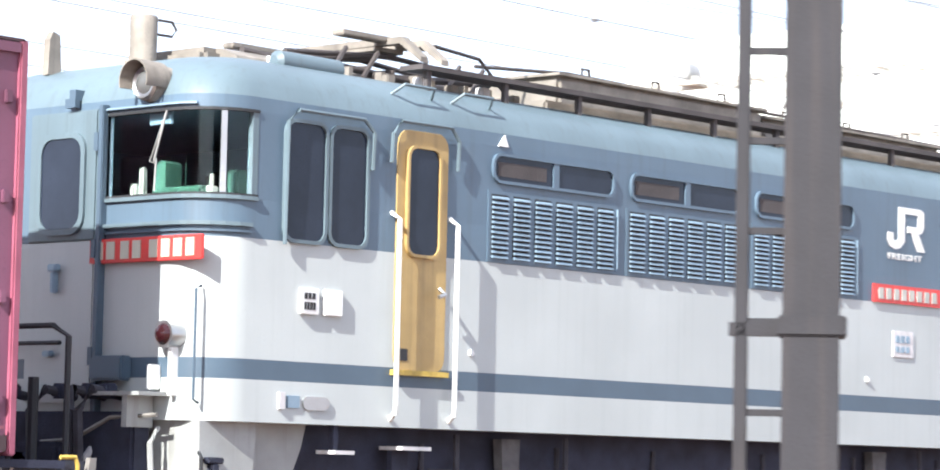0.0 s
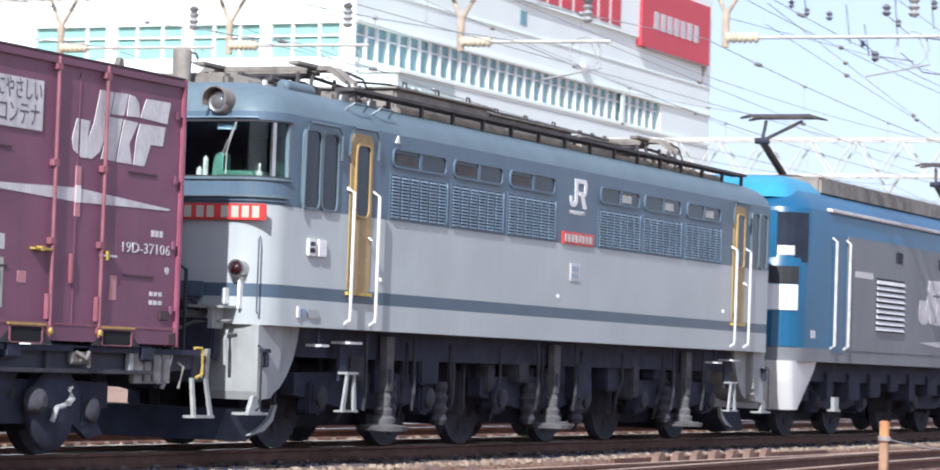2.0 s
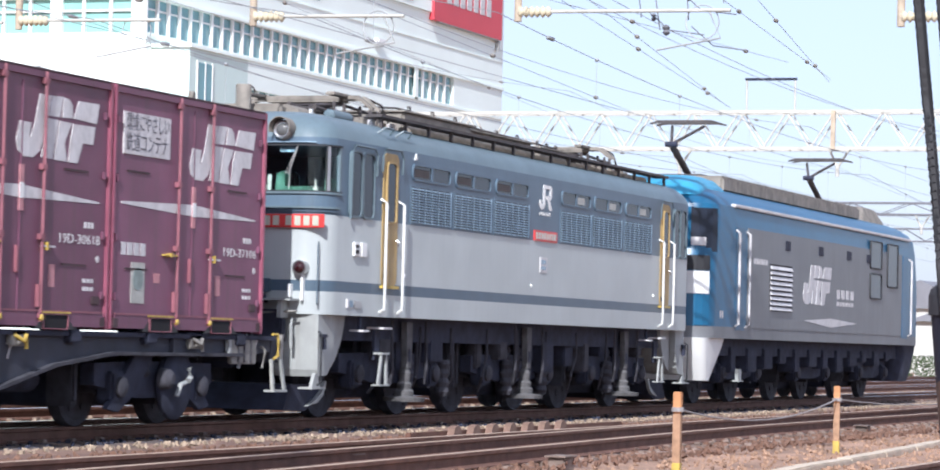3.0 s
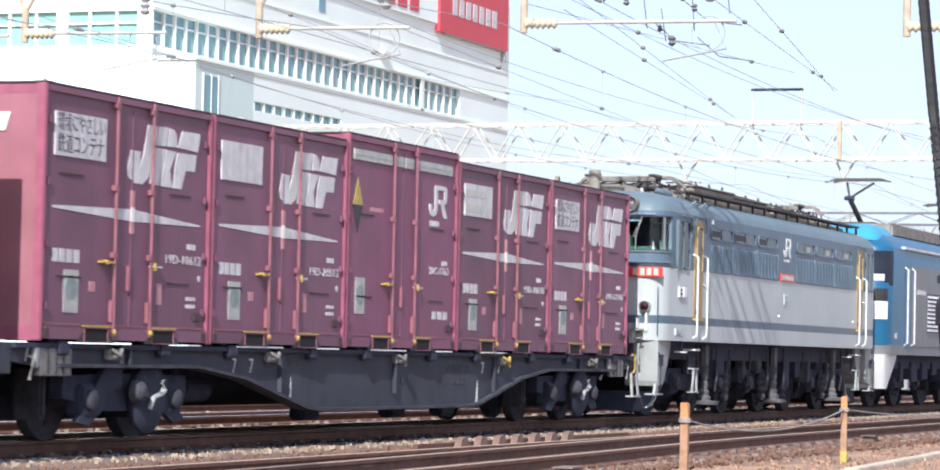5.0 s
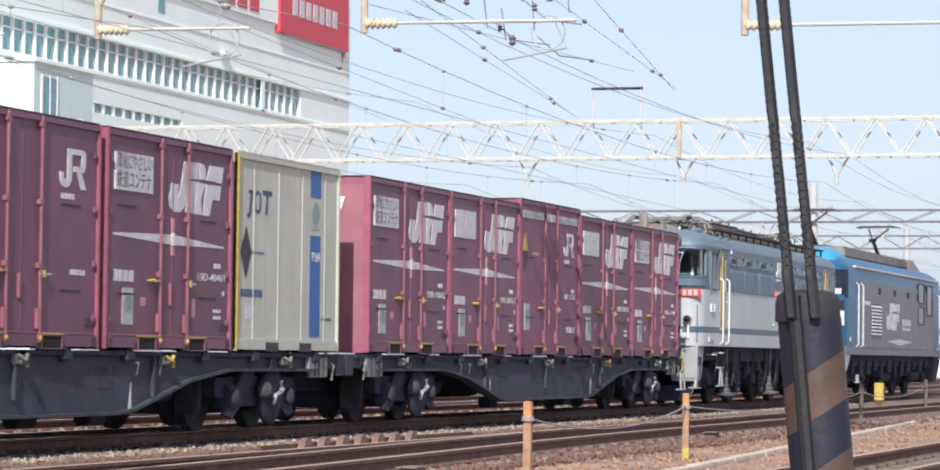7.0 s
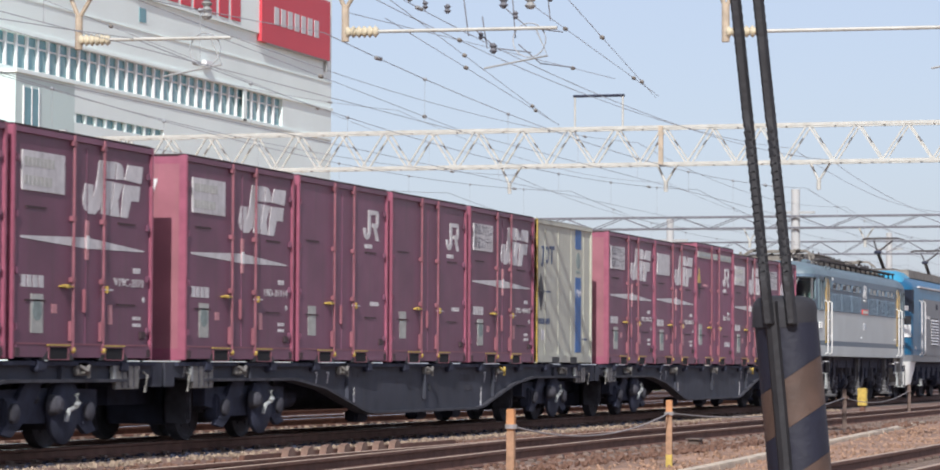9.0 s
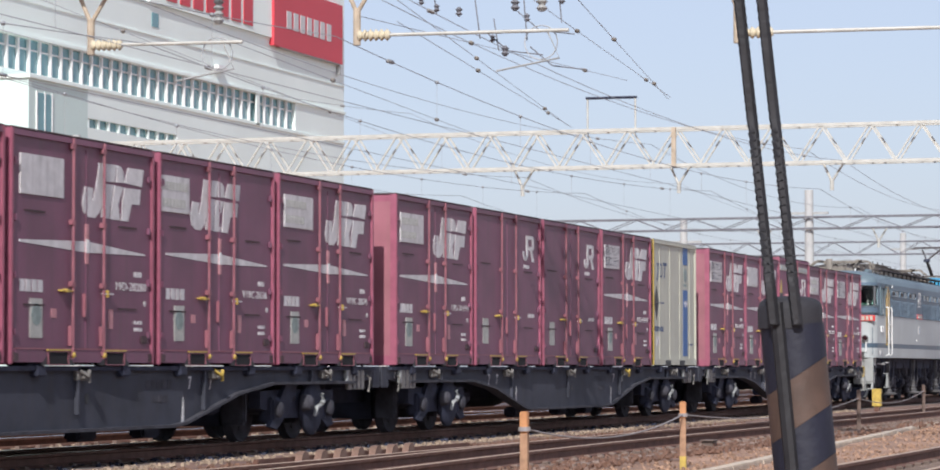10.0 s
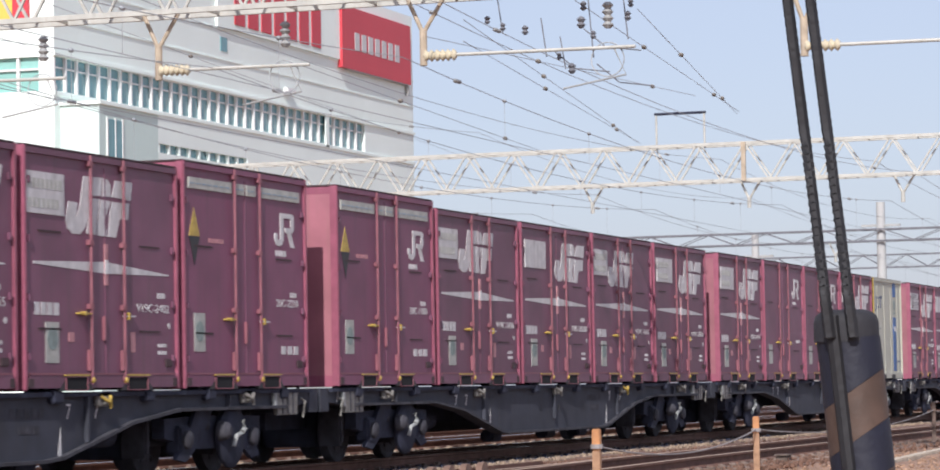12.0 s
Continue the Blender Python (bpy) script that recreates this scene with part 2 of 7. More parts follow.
def ground_material():
    m = mat("trackside_gravel", (0.40, 0.247, 0.168), 0.95, vary=0.45, scale=0.7, grain=22, bump=1.0)
    nt = m.node_tree
    N, L = nt.nodes, nt.links
    b = N["Principled BSDF"]
    old = b.inputs["Base Color"].links[0].from_socket
    tc = N.new("ShaderNodeTexCoord")
    v = N.new("ShaderNodeTexVoronoi")
    v.inputs["Scale"].default_value = 16
    L.new(tc.outputs["Object"], v.inputs["Vector"])
    x = N.new("ShaderNodeMix")
    x.data_type, x.blend_type = "RGBA", "MULTIPLY"
    x.inputs["Factor"].default_value = 0.45
    L.new(old, x.inputs["A"])
    bw = N.new("ShaderNodeRGBToBW")
    L.new(v.outputs["Color"], bw.inputs[0])
    r = N.new("ShaderNodeMapRange")
    r.inputs["To Min"].default_value, r.inputs["To Max"].default_value = 0.35, 1.25
    L.new(bw.outputs[0], r.inputs["Value"])
    L.new(r.outputs[0], x.inputs["B"])
    # dark rust-brown strip along the running lines
    sp = N.new("ShaderNodeSeparateXYZ")
    L.new(tc.outputs["Object"], sp.inputs[0])
    nz = N.new("ShaderNodeTexNoise")
    nz.inputs["Scale"].default_value = 1.3
    L.new(tc.outputs["Object"], nz.inputs["Vector"])
    ad = N.new("ShaderNodeMath")
    ad.operation = "MULTIPLY_ADD"
    ad.inputs[1].default_value, ad.inputs[2].default_value = 1.2, -0.6
    L.new(nz.outputs[0], ad.inputs[0])
    yy = N.new("ShaderNodeMath")
    L.new(sp.outputs["Y"], yy.inputs[0])
    L.new(ad.outputs[0], yy.inputs[1])

    def window(c, half, soft):
        s = N.new("ShaderNodeMath")
        s.operation = "SUBTRACT"
        s.inputs[1].default_value = c
        L.new(yy.outputs[0], s.inputs[0])
        a = N.new("ShaderNodeMath")
        a.operation = "ABSOLUTE"
        L.new(s.outputs[0], a.inputs[0])
        r2 = N.new("ShaderNodeMapRange")
        for k, val in (("From Min", half), ("From Max", half + soft), ("To Min", 1.0), ("To Max", 0.0)):
            r2.inputs[k].default_value = val
        L.new(a.outputs[0], r2.inputs["Value"])
        return r2.outputs[0]

    prev = x.outputs["Result"]
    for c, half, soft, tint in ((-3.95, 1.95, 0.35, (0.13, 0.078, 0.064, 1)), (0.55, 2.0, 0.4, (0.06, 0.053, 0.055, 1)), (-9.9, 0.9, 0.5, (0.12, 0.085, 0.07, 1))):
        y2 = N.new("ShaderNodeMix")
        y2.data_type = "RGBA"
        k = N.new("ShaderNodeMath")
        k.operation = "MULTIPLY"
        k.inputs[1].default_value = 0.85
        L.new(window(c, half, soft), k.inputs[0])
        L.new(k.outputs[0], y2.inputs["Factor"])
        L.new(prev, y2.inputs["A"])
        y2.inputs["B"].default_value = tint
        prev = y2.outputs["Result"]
    L.new(prev, b.inputs["Base Color"])
    return m


# ---------------------------------------------------------------- mesh helpers
def box(bm, x0, x1, y0, y1, z0, z1, bevel=0.0):
    vs = [bm.verts.new((x, y, z)) for x in (x0, x1) for y in (y0, y1) for z in (z0, z1)]
    fs = [bm.faces.new([vs[i] for i in q]) for q in ((0, 1, 3, 2), (4, 6, 7, 5), (0, 4, 5, 1), (2, 3, 7, 6), (0, 2, 6, 4), (1, 5, 7, 3))]
    if bevel:
        es = list({e for f in fs for e in f.edges})
        bmesh.ops.bevel(bm, geom=es, offset=bevel, segments=2, affect="EDGES")
    return bm


def prism(bm, pts, axis, a, b):
    """A flat outline pushed from a to b along an axis."""
    def at(p, h):
        return {"x": (h, p[0], p[1]), "y": (p[0], h, p[1]), "z": (p[0], p[1], h)}[axis]
    lo, hi = [bm.verts.new(at(p, a)) for p in pts], [bm.verts.new(at(p, b)) for p in pts]
    n = len(pts)
    bm.faces.new(lo[::-1])
    bm.faces.new(hi)
    for i in range(n):
        bm.faces.new((lo[i], lo[(i + 1) % n], hi[(i + 1) % n], hi[i]))
    return bm


def tube(bm, pts, r, n=8, r2=None):
    """A round bar along a line of points."""
    pts = [Vector(p) for p in pts]
    rings = []
    for i, p in enumerate(pts):
        d = (pts[min(i + 1, len(pts) - 1)] - pts[max(i - 1, 0)]).normalized()
        s = d.cross(Vector((0, 0, 1)) if abs(d.z) < 0.95 else Vector((1, 0, 0))).normalized()
        u = s.cross(d)
        rr = r if r2 is None else r + (r2 - r) * i / (len(pts) - 1)
        rings.append([bm.verts.new(p + (s * math.cos(k * math.tau / n) + u * math.sin(k * math.tau / n)) * rr) for k in range(n)])
    for a, b in zip(rings, rings[1:]):
        for k in range(n):
            bm.faces.new((a[k], a[(k + 1) % n], b[(k + 1) % n], b[k]))
    bm.faces.new(rings[0][::-1])
    bm.faces.new(rings[-1])
    return bm


def lathe(bm, prof, centre, axis="y", n=20):
    """Turned body: profile of (along, radius) round an axis through centre."""
    c = Vector(centre)
    rings = []
    for h, r in prof:
        ring = []
        for k in range(n):
            a, b = math.cos(k * math.tau / n) * r, math.sin(k * math.tau / n) * r
            ring.append(bm.verts.new(c + Vector({"x": (h, a, b), "y": (a, h, b), "z": (a, b, h)}[axis])))
        rings.append(ring)
    for p, q in zip(rings, rings[1:]):
        for k in range(n):
            bm.faces.new((p[k], p[(k + 1) % n], q[(k + 1) % n], q[k]))
    bm.faces.new(rings[0][::-1])
    bm.faces.new(rings[-1])
    return bm


def rrect(x0, x1, z0, z1, r, n=4):
    out = []
    for cx, cz, a0 in ((x1 - r, z1 - r, 0), (x0 + r, z1 - r, 90), (x0 + r, z0 + r, 180), (x1 - r, z0 + r, 270)):
        for k in range(n + 1):
            a = radians(a0 + 90 * k / n)
            out.append((cx + r * math.cos(a), cz + r * math.sin(a)))
    return out


def frame_ring(bm, outer, inner, y0, y1):
    n = len(outer)
    v = [[bm.verts.new((p[0], y, p[1])) for p in loop] for loop in (outer, inner) for y in (y0, y1)]
    for i in range(n):
        j = (i + 1) % n
        for a, b in ((0, 1), (1, 3), (3, 2), (2, 0)):
            bm.faces.new((v[a][i], v[a][j], v[b][j], v[b][i]))
    return bm


def mesh_of(name, bm, material, smooth=False):
    bmesh.ops.recalc_face_normals(bm, faces=bm.faces)
    me = bpy.data.meshes.new(name)
    bm.to_mesh(me)
    bm.free()
    me.materials.append(M[material] if isinstance(material, str) else material)
    if smooth:
        me.shade_smooth()
        me.set_sharp_from_angle(angle=radians(35))
    return me


def part(name, bm, material, parent=None, label="", smooth=False):
    ob = new(name, mesh_of(name, bm, material, smooth))
    ob.parent = parent
    if label:
        tagged(ob, label)
    if name in ("small_print", "owner_print", "print"):
        tagged(ob, kind="stuff")
    return ob


def piece(name, me, parent, m=None):
    ob = new(name, me)
    ob.parent = parent
    if m is not None:
        ob.matrix_basis = m
    return ob


def B():
    return bmesh.new()


def thing(name, label, category, group="", kind="", at=(0, 0, 0)):
    ob = new(name)
    ob.location = at
    ob.empty_display_size = 0.2
    return tagged(ob, label, category, group, kind)


TEXTS = {}


def words(text, height):
    """Solid lettering in the built-in font, x along, z up, facing -y; height in metres."""
    if (text, height) not in TEXTS:
        cu = bpy.data.curves.new("lettering", "FONT")
        cu.body, cu.size, cu.extrude, cu.resolution_u = text, height * 1.35, 0.002, 2
        ob = bpy.data.objects.new("lettering", cu)
        scene.collection.objects.link(ob)
        me = bpy.data.meshes.new_from_object(ob.evaluated_get(bpy.context.evaluated_depsgraph_get()))
        bpy.data.objects.remove(ob)
        me.transform(Matrix.Rotation(radians(90), 4, "X"))
        TEXTS[text, height] = me
    return TEXTS[text, height].copy()


def lettering(name, text, height, x, y, z, material, parent, width=None):
    me = words(text, height)
    me.materials.clear()
    me.materials.append(M[material])
    if width:
        xs = [v.co.x for v in me.vertices]
        me.transform(Matrix.Diagonal((width / (max(xs) - min(xs)), 1, 1, 1)))
    ob = piece(name, me, parent, Matrix.Translation((x, y, z)))
    return ob


def bars(bm, x0, x1, z0, z1, y, n, gap=0.3, t=0.004):
    """A row of plain bars in place of unreadable writing."""
    w = (x1 - x0) / n
    for i in range(n):
        box(bm, x0 + i * w, x0 + (i + 1 - gap) * w, y - t, y, z0, z1)
    return bm


# ---------------------------------------------------------------- moving train: travel along the track
def travel(t):
    return 11.771 + 6.0387 * t + 0.09187 * t * t - 0.0015006 * t ** 3


MOVERS, ROLLERS = [], []


def moving(ob, u, z=0.0):
    """ob rides the train at u metres along it."""
    MOVERS.append((ob, u, z))
    return ob


# ---------------------------------------------------------------- locomotives
def outline(x0, x1, hw, r, n=6):
    pts = []
    for cx, cy, a0 in ((x0 + r, -hw + r, 180), (x1 - r, -hw + r, 270), (x1 - r, hw - r, 0), (x0 + r, hw - r, 90)):
        for k in range(n + 1):
            a = radians(a0 + 90 * k / n)
            pts.append((cx + r * math.cos(a), cy + r * math.sin(a)))
    return pts


def loft(bm, loops):
    rings = [[bm.verts.new((x, y, z)) for x, y in pts] for pts, z in loops]
    n = len(rings[0])
    for a, b in zip(rings, rings[1:]):
        for i in range(n):
            bm.faces.new((a[i], a[(i + 1) % n], b[(i + 1) % n], b[i]))
    bm.faces.new(rings[0][::-1])
    bm.faces.new(rings[-1])
    return bm


def strip(bm, pts, z0, z1, t0, t1):
    """A wall along an open plan line, from t0 to t1 metres outside it (the line runs with its outside on the right)."""
    ps = [Vector((*p, 0)) for p in pts]
    cols = []
    for i, p in enumerate(ps):
        d = (ps[min(i + 1, len(ps) - 1)] - ps[max(i - 1, 0)]).normalized()
        o = Vector((d.y, -d.x, 0))
        cols.append([bm.verts.new(p + o * t + Vector((0, 0, z))) for t, z in ((t0, z0), (t1, z0), (t1, z1), (t0, z1))])
    for a, b in zip(cols, cols[1:]):
        for k in range(4):
            bm.faces.new((a[k], b[k], b[(k + 1) % 4], a[(k + 1) % 4]))
    bm.faces.new(cols[0])
    bm.faces.new(cols[-1][::-1])
    return bm


def wheelset(parent, x, r, name="wheelset"):
    bm = B()
    for s in (-1, 1):
        y = s * 0.53
        lathe(bm, [(y - 0.06, r * 0.3), (y - 0.06, r * 0.85), (y - 0.065, r * 0.88), (y - 0.065, r), (y + 0.065, r), (y + 0.065, r * 0.88), (y + 0.05, r * 0.85), (y + 0.05, r * 0.3)], (0, 0, 0), "y", 28)
        for k in range(6):
            a = k * math.tau / 6
            tube(bm, [(math.cos(a) * r * 0.6, y + s * 0.05, math.sin(a) * r * 0.6), (math.cos(a) * r * 0.6, y + s * 0.075, math.sin(a) * r * 0.6)], r * 0.09, 6)
    tube(bm, [(0, -0.85, 0), (0, 0.85, 0)], 0.075, 12)
    ob = part(name, bm, "underbrown", parent)
    ob.location = (x, 0, r)
    ROLLERS.append((ob, x, r))
    return ob


def handrail(parent, pts, r=0.018, material="white", name="handrail"):
    return part(name, tube(B(), pts, r, 6), material, parent, smooth=True)


def framed_window(parent, x0, x1, z0, z1, y, r=0.08, t=0.03, fmat="louvre", gmat="darkglass", bar=None):
    w = part("window", prism(B(), rrect(x0, x1, z0, z1, r), "y", y - 0.006, y + 0.02), gmat, parent)
    bm = frame_ring(B(), rrect(x0 - t, x1 + t, z0 - t, z1 + t, r + t), rrect(x0, x1, z0, z1, r), y - 0.022, y + 0.01)
    part("frame", bm, fmat, w, smooth=True)
    if bar:
        part("glazing_bar", box(B(), bar - 0.03, bar + 0.03, y - 0.018, y, z0, z1), fmat, w)
    return w


def hook_mark(bm, x, z, h, y, t=0.008, sx=1.55):
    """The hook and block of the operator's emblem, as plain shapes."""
    def P(pts):
        prism(bm, [(x + px * h * sx, z + pz * h) for px, pz in pts], "y", y - t, y)
    P([(0.0, 0.2), (0.06, 0.06), (0.2, 0.0), (0.34, 0.05), (0.44, 0.2), (0.44, 0.98), (0.28, 0.98), (0.28, 0.24), (0.2, 0.17), (0.14, 0.24), (0.14, 0.38), (0.0, 0.38)])
    P([(0.44, 0.84), (0.44, 0.98), (0.86, 0.98), (0.95, 0.9), (0.95, 0.84)])
    P([(0.8, 0.84), (0.95, 0.84), (0.95, 0.56), (0.8, 0.56)])
    P([(0.52, 0.42), (0.52, 0.56), (0.95, 0.56), (0.88, 0.42)])
    P([(0.62, 0.42), (0.8, 0.42), (0.98, 0.0), (0.79, 0.0)])
    return bm


def slab_mark(parent, x, z, w, h, y, material, t=0.006):
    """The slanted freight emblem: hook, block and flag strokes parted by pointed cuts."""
    def P(name, owner, pts):
        return part(name, prism(B(), [(x + px * w, z + pz * h) for px, pz in pts], "y", y - t, y), material, owner)
    e = P("emblem", parent, [(0.262, 1.0), (0.4, 1.0), (0.33, 0.35), (0.28, 0.12), (0.2, 0.0), (0.09, 0.0), (0.02, 0.08), (0.0, 0.24), (0.04, 0.54), (0.17, 0.53), (0.15, 0.3), (0.165, 0.3), (0.21, 0.52)])
    tagged(e, "white slanted freight emblem")
    P("stroke", e, [(0.412, 1.003), (0.545, 1.012), (0.51, 0.689), (0.375, 0.679)])
    P("stroke", e, [(0.557, 1.005), (0.615, 0.994), (0.66, 0.91), (0.672, 0.703), (0.54, 0.69)])
    P("stroke", e, [(0.74, 0.991), (1, 0.997), (0.97, 0.672), (0.685, 0.702), (0.71, 0.855)])
    P("stroke", e, [(0.36, 0.638), (0.495, 0.637), (0.432, 0.014), (0.297, 0.022)])
    P("stroke", e, [(0.515, 0.632), (0.66, 0.62), (0.575, 0.296), (0.608, 0.004), (0.448, 0.009)])
    P("stroke", e, [(0.68, 0.614), (0.953, 0.62), (0.93, 0.332), (0.8, 0.329), (0.74, -0.001), (0.627, 0.004), (0.647, 0.375)])
    return e


def coupler(parent, x, s):
    bm = box(B(), min(x, x + s * 0.5), max(x, x + s * 0.5), -0.12, 0.12, 0.76, 1.0)
    box(bm, min(x + s * 0.4, x + s * 0.75), max(x + s * 0.4, x + s * 0.75), -0.2, 0.2, 0.72, 1.03, 0.03)
    part("coupler", bm, "under", parent)


def bogie_frame(parent, x, base, r, mat_="under", dip=0.12):
    """Side frames, axle boxes, springs and brake gear of one bogie."""
    for s in (-1, 1):
        bm = B()
        y0, y1 = sorted((s * 0.86, s * 1.02))
        h = base / 2
        prism(bm, [(x - h - 0.42, r + 0.02), (x - h - 0.42, r + 0.24), (x - h * 0.45, r + 0.26), (x + h * 0.45, r + 0.26), (x + h + 0.42, r + 0.24), (x + h + 0.42, r + 0.02), (x + h * 0.45, r - dip), (x - h * 0.45, r - dip)], "y", y0, y1)
        for e in (-h, h):
            box(bm, x + e - 0.16, x + e + 0.16, min(s * 0.9, s * 1.1), max(s * 0.9, s * 1.1), r - 0.17, r + 0.16, 0.03)
        part("bogie_frame", bm, mat_, parent)
    for s in (-1,):
        for e in (-0.22, 0.22):
            sp = lathe(B(), [(k * 0.045, 0.085 if k % 2 else 0.065) for k in range(7)], (x + e, s * 0.98, r + 0.1), "z", 12)
            part("spring", sp, "underbrown", parent)
        for e in (-base / 2, base / 2):
            part("axle_cap", lathe(B(), [(-1.16, 0.08), (-1.14, 0.11), (-1.09, 0.11)], (x + e, 0, r), "y", 14), "underbrown", parent, smooth=True)
    for e in (-base / 2 - 0.5, -base / 2 + 0.5, base / 2 - 0.5, base / 2 + 0.5):
        bm = box(B(), x + e - 0.05, x + e + 0.05, -0.83, -0.55, r - 0.2, r + 0.3)
        tube(bm, [(x + e, -0.84, r + 0.4), (x + e, -0.84, r - 0.15)], 0.03, 6)
        part("brake_hanger", bm, "underbrown", parent)


def folded_pantograph(parent, x, z):
    """Folded lattice pantograph: base frame, two hinged arm pairs, bows, springs."""
    p = part("pantograph", tube(B(), [(x - 1.5, -0.7, z), (x + 1.6, -0.7, z)], 0.035), "pant", parent, "folded lattice pantograph")
    part("base_rail", tube(B(), [(x - 1.5, 0.7, z), (x + 1.6, 0.7, z)], 0.035), "pant", p)
    for e in (-1.5, -0.4, 0.6, 1.6):
        part("crossbar", tube(B(), [(x + e, -0.9, z), (x + e, 0.9, z)], 0.03), "pant", p)
    for y in (-0.66, -0.25, 0.25, 0.66):
        part("lower_arm", tube(B(), [(x - 0.3, y, z + 0.06), (x + 1.7, y * 0.9, z + 0.15)], 0.026), "pant", p)
        part("lower_arm", tube(B(), [(x + 0.3, y, z + 0.06), (x - 1.6, y * 0.9, z + 0.13)], 0.026), "pant", p)
        part("upper_arm", tube(B(), [(x + 1.7, y * 0.9, z + 0.17), (x + 0.1, y * 0.7, z + 0.26)], 0.02), "pant", p)
        part("upper_arm", tube(B(), [(x - 1.6, y * 0.9, z + 0.15), (x + 0.3, y * 0.7, z + 0.26)], 0.02), "pant", p)
    for k in range(7):
        part("cross_tie", tube(B(), [(x - 1.2 + k * 0.42, -0.62, z + 0.12), (x - 1.0 + k * 0.42, 0.62, z + 0.2)], 0.018, 6), "pant", p)
    for y in (-0.45, 0.45):
        part("side_spring", tube(B(), [(x - 1.1, y, z + 0.05), (x + 1.2, y, z + 0.07)], 0.045, 8), "roofgrey", p)
    for e in (0.0, 0.34):
        bm = prism(B(), [(-0.95, z + 0.2), (-0.75, z + 0.36), (0.75, z + 0.36), (0.95, z + 0.2), (0.95, z + 0.16), (0.74, z + 0.31), (-0.74, z + 0.31), (-0.95, z + 0.16)], "x", x + e - 0.06, x + e + 0.06)
        part("collector_bow", bm, "roofgrey", p)
    part("bow_plate", box(B(), x - 0.05, x + 0.4, -0.5, 0.5, z + 0.28, z + 0.31), "roofgrey", p)
    part("bow_guard", tube(B(), [(x + 0.4, -0.8, z + 0.32), (x + 1.3, -0.72, z + 0.3), (x + 1.75, -0.7, z + 0.1)], 0.014, 6), "pant", p)
    part("spring_box", box(B(), x - 0.5, x + 0.5, -0.3, 0.3, z + 0.02, z + 0.15, 0.02), "roofgrey", p)
    part("shoe_plate", box(B(), x - 0.75, x + 0.75, -0.62, -0.5, z + 0.33, z + 0.37, 0.008), "roofgrey", p)
    part("shoe_plate", box(B(), x - 0.75, x + 0.75, 0.5, 0.62, z + 0.33, z + 0.37, 0.008), "roofgrey", p)
    for k, (q, yy, zz, ww) in enumerate(((-1.45, -0.7, 0.04, 0.2), (-0.95, -0.5, 0.1, 0.3), (-0.3, -0.66, 0.08, 0.22), (0.35, -0.7, 0.1, 0.26), (0.8, -0.4, 0.16, 0.34), (1.3, -0.68, 0.06, 0.24), (1.62, -0.3, 0.08, 0.16), (-1.2, 0.3, 0.1, 0.3), (0.1, 0.2, 0.1, 0.5))):
        part("bearing", box(B(), x + q - ww / 2, x + q + ww / 2, yy - 0.06, yy + 0.06, z - 0.05, z + zz, 0.012), "roofgrey" if k % 3 == 0 else "pant", p)
    for q in (-1.1, -0.6, 0.2, 0.75, 1.15):
        part("damper", tube(B(), [(x + q, -0.72, z + 0.02), (x + q + 0.42, -0.6, z + 0.24)], 0.022, 6), "pant", p)
        part("base_post", box(B(), x + q - 0.03, x + q + 0.03, -0.92, -0.86, z - 0.16, z + 0.05), "roofgrey", p)
    part("latch_gear", tube(B(), [(x - 1.8, -0.3, z + 0.16), (x - 1.2, -0.36, z + 0.12), (x - 0.6, -0.3, z + 0.2), (x + 0.2, -0.34, z + 0.26)], 0.03, 8), "pant", p)
    for e in (-1.35, 1.45):
        for y in (-0.7, 0.7):
            part("insulator", lathe(B(), [(k * 0.03 - 0.2, 0.07 if k % 2 else 0.045) for k in range(7)], (x + e, y, z), "z", 12), "porcelain", p)
    close = Matrix.Translation((x, 0, 0)) @ Matrix.Diagonal((0.64, 1, 1, 1)) @ Matrix.Translation((-x, 0, 0))  # folded short
    for ob in [p, *p.children]:
        ob.data.transform(close)
    return p


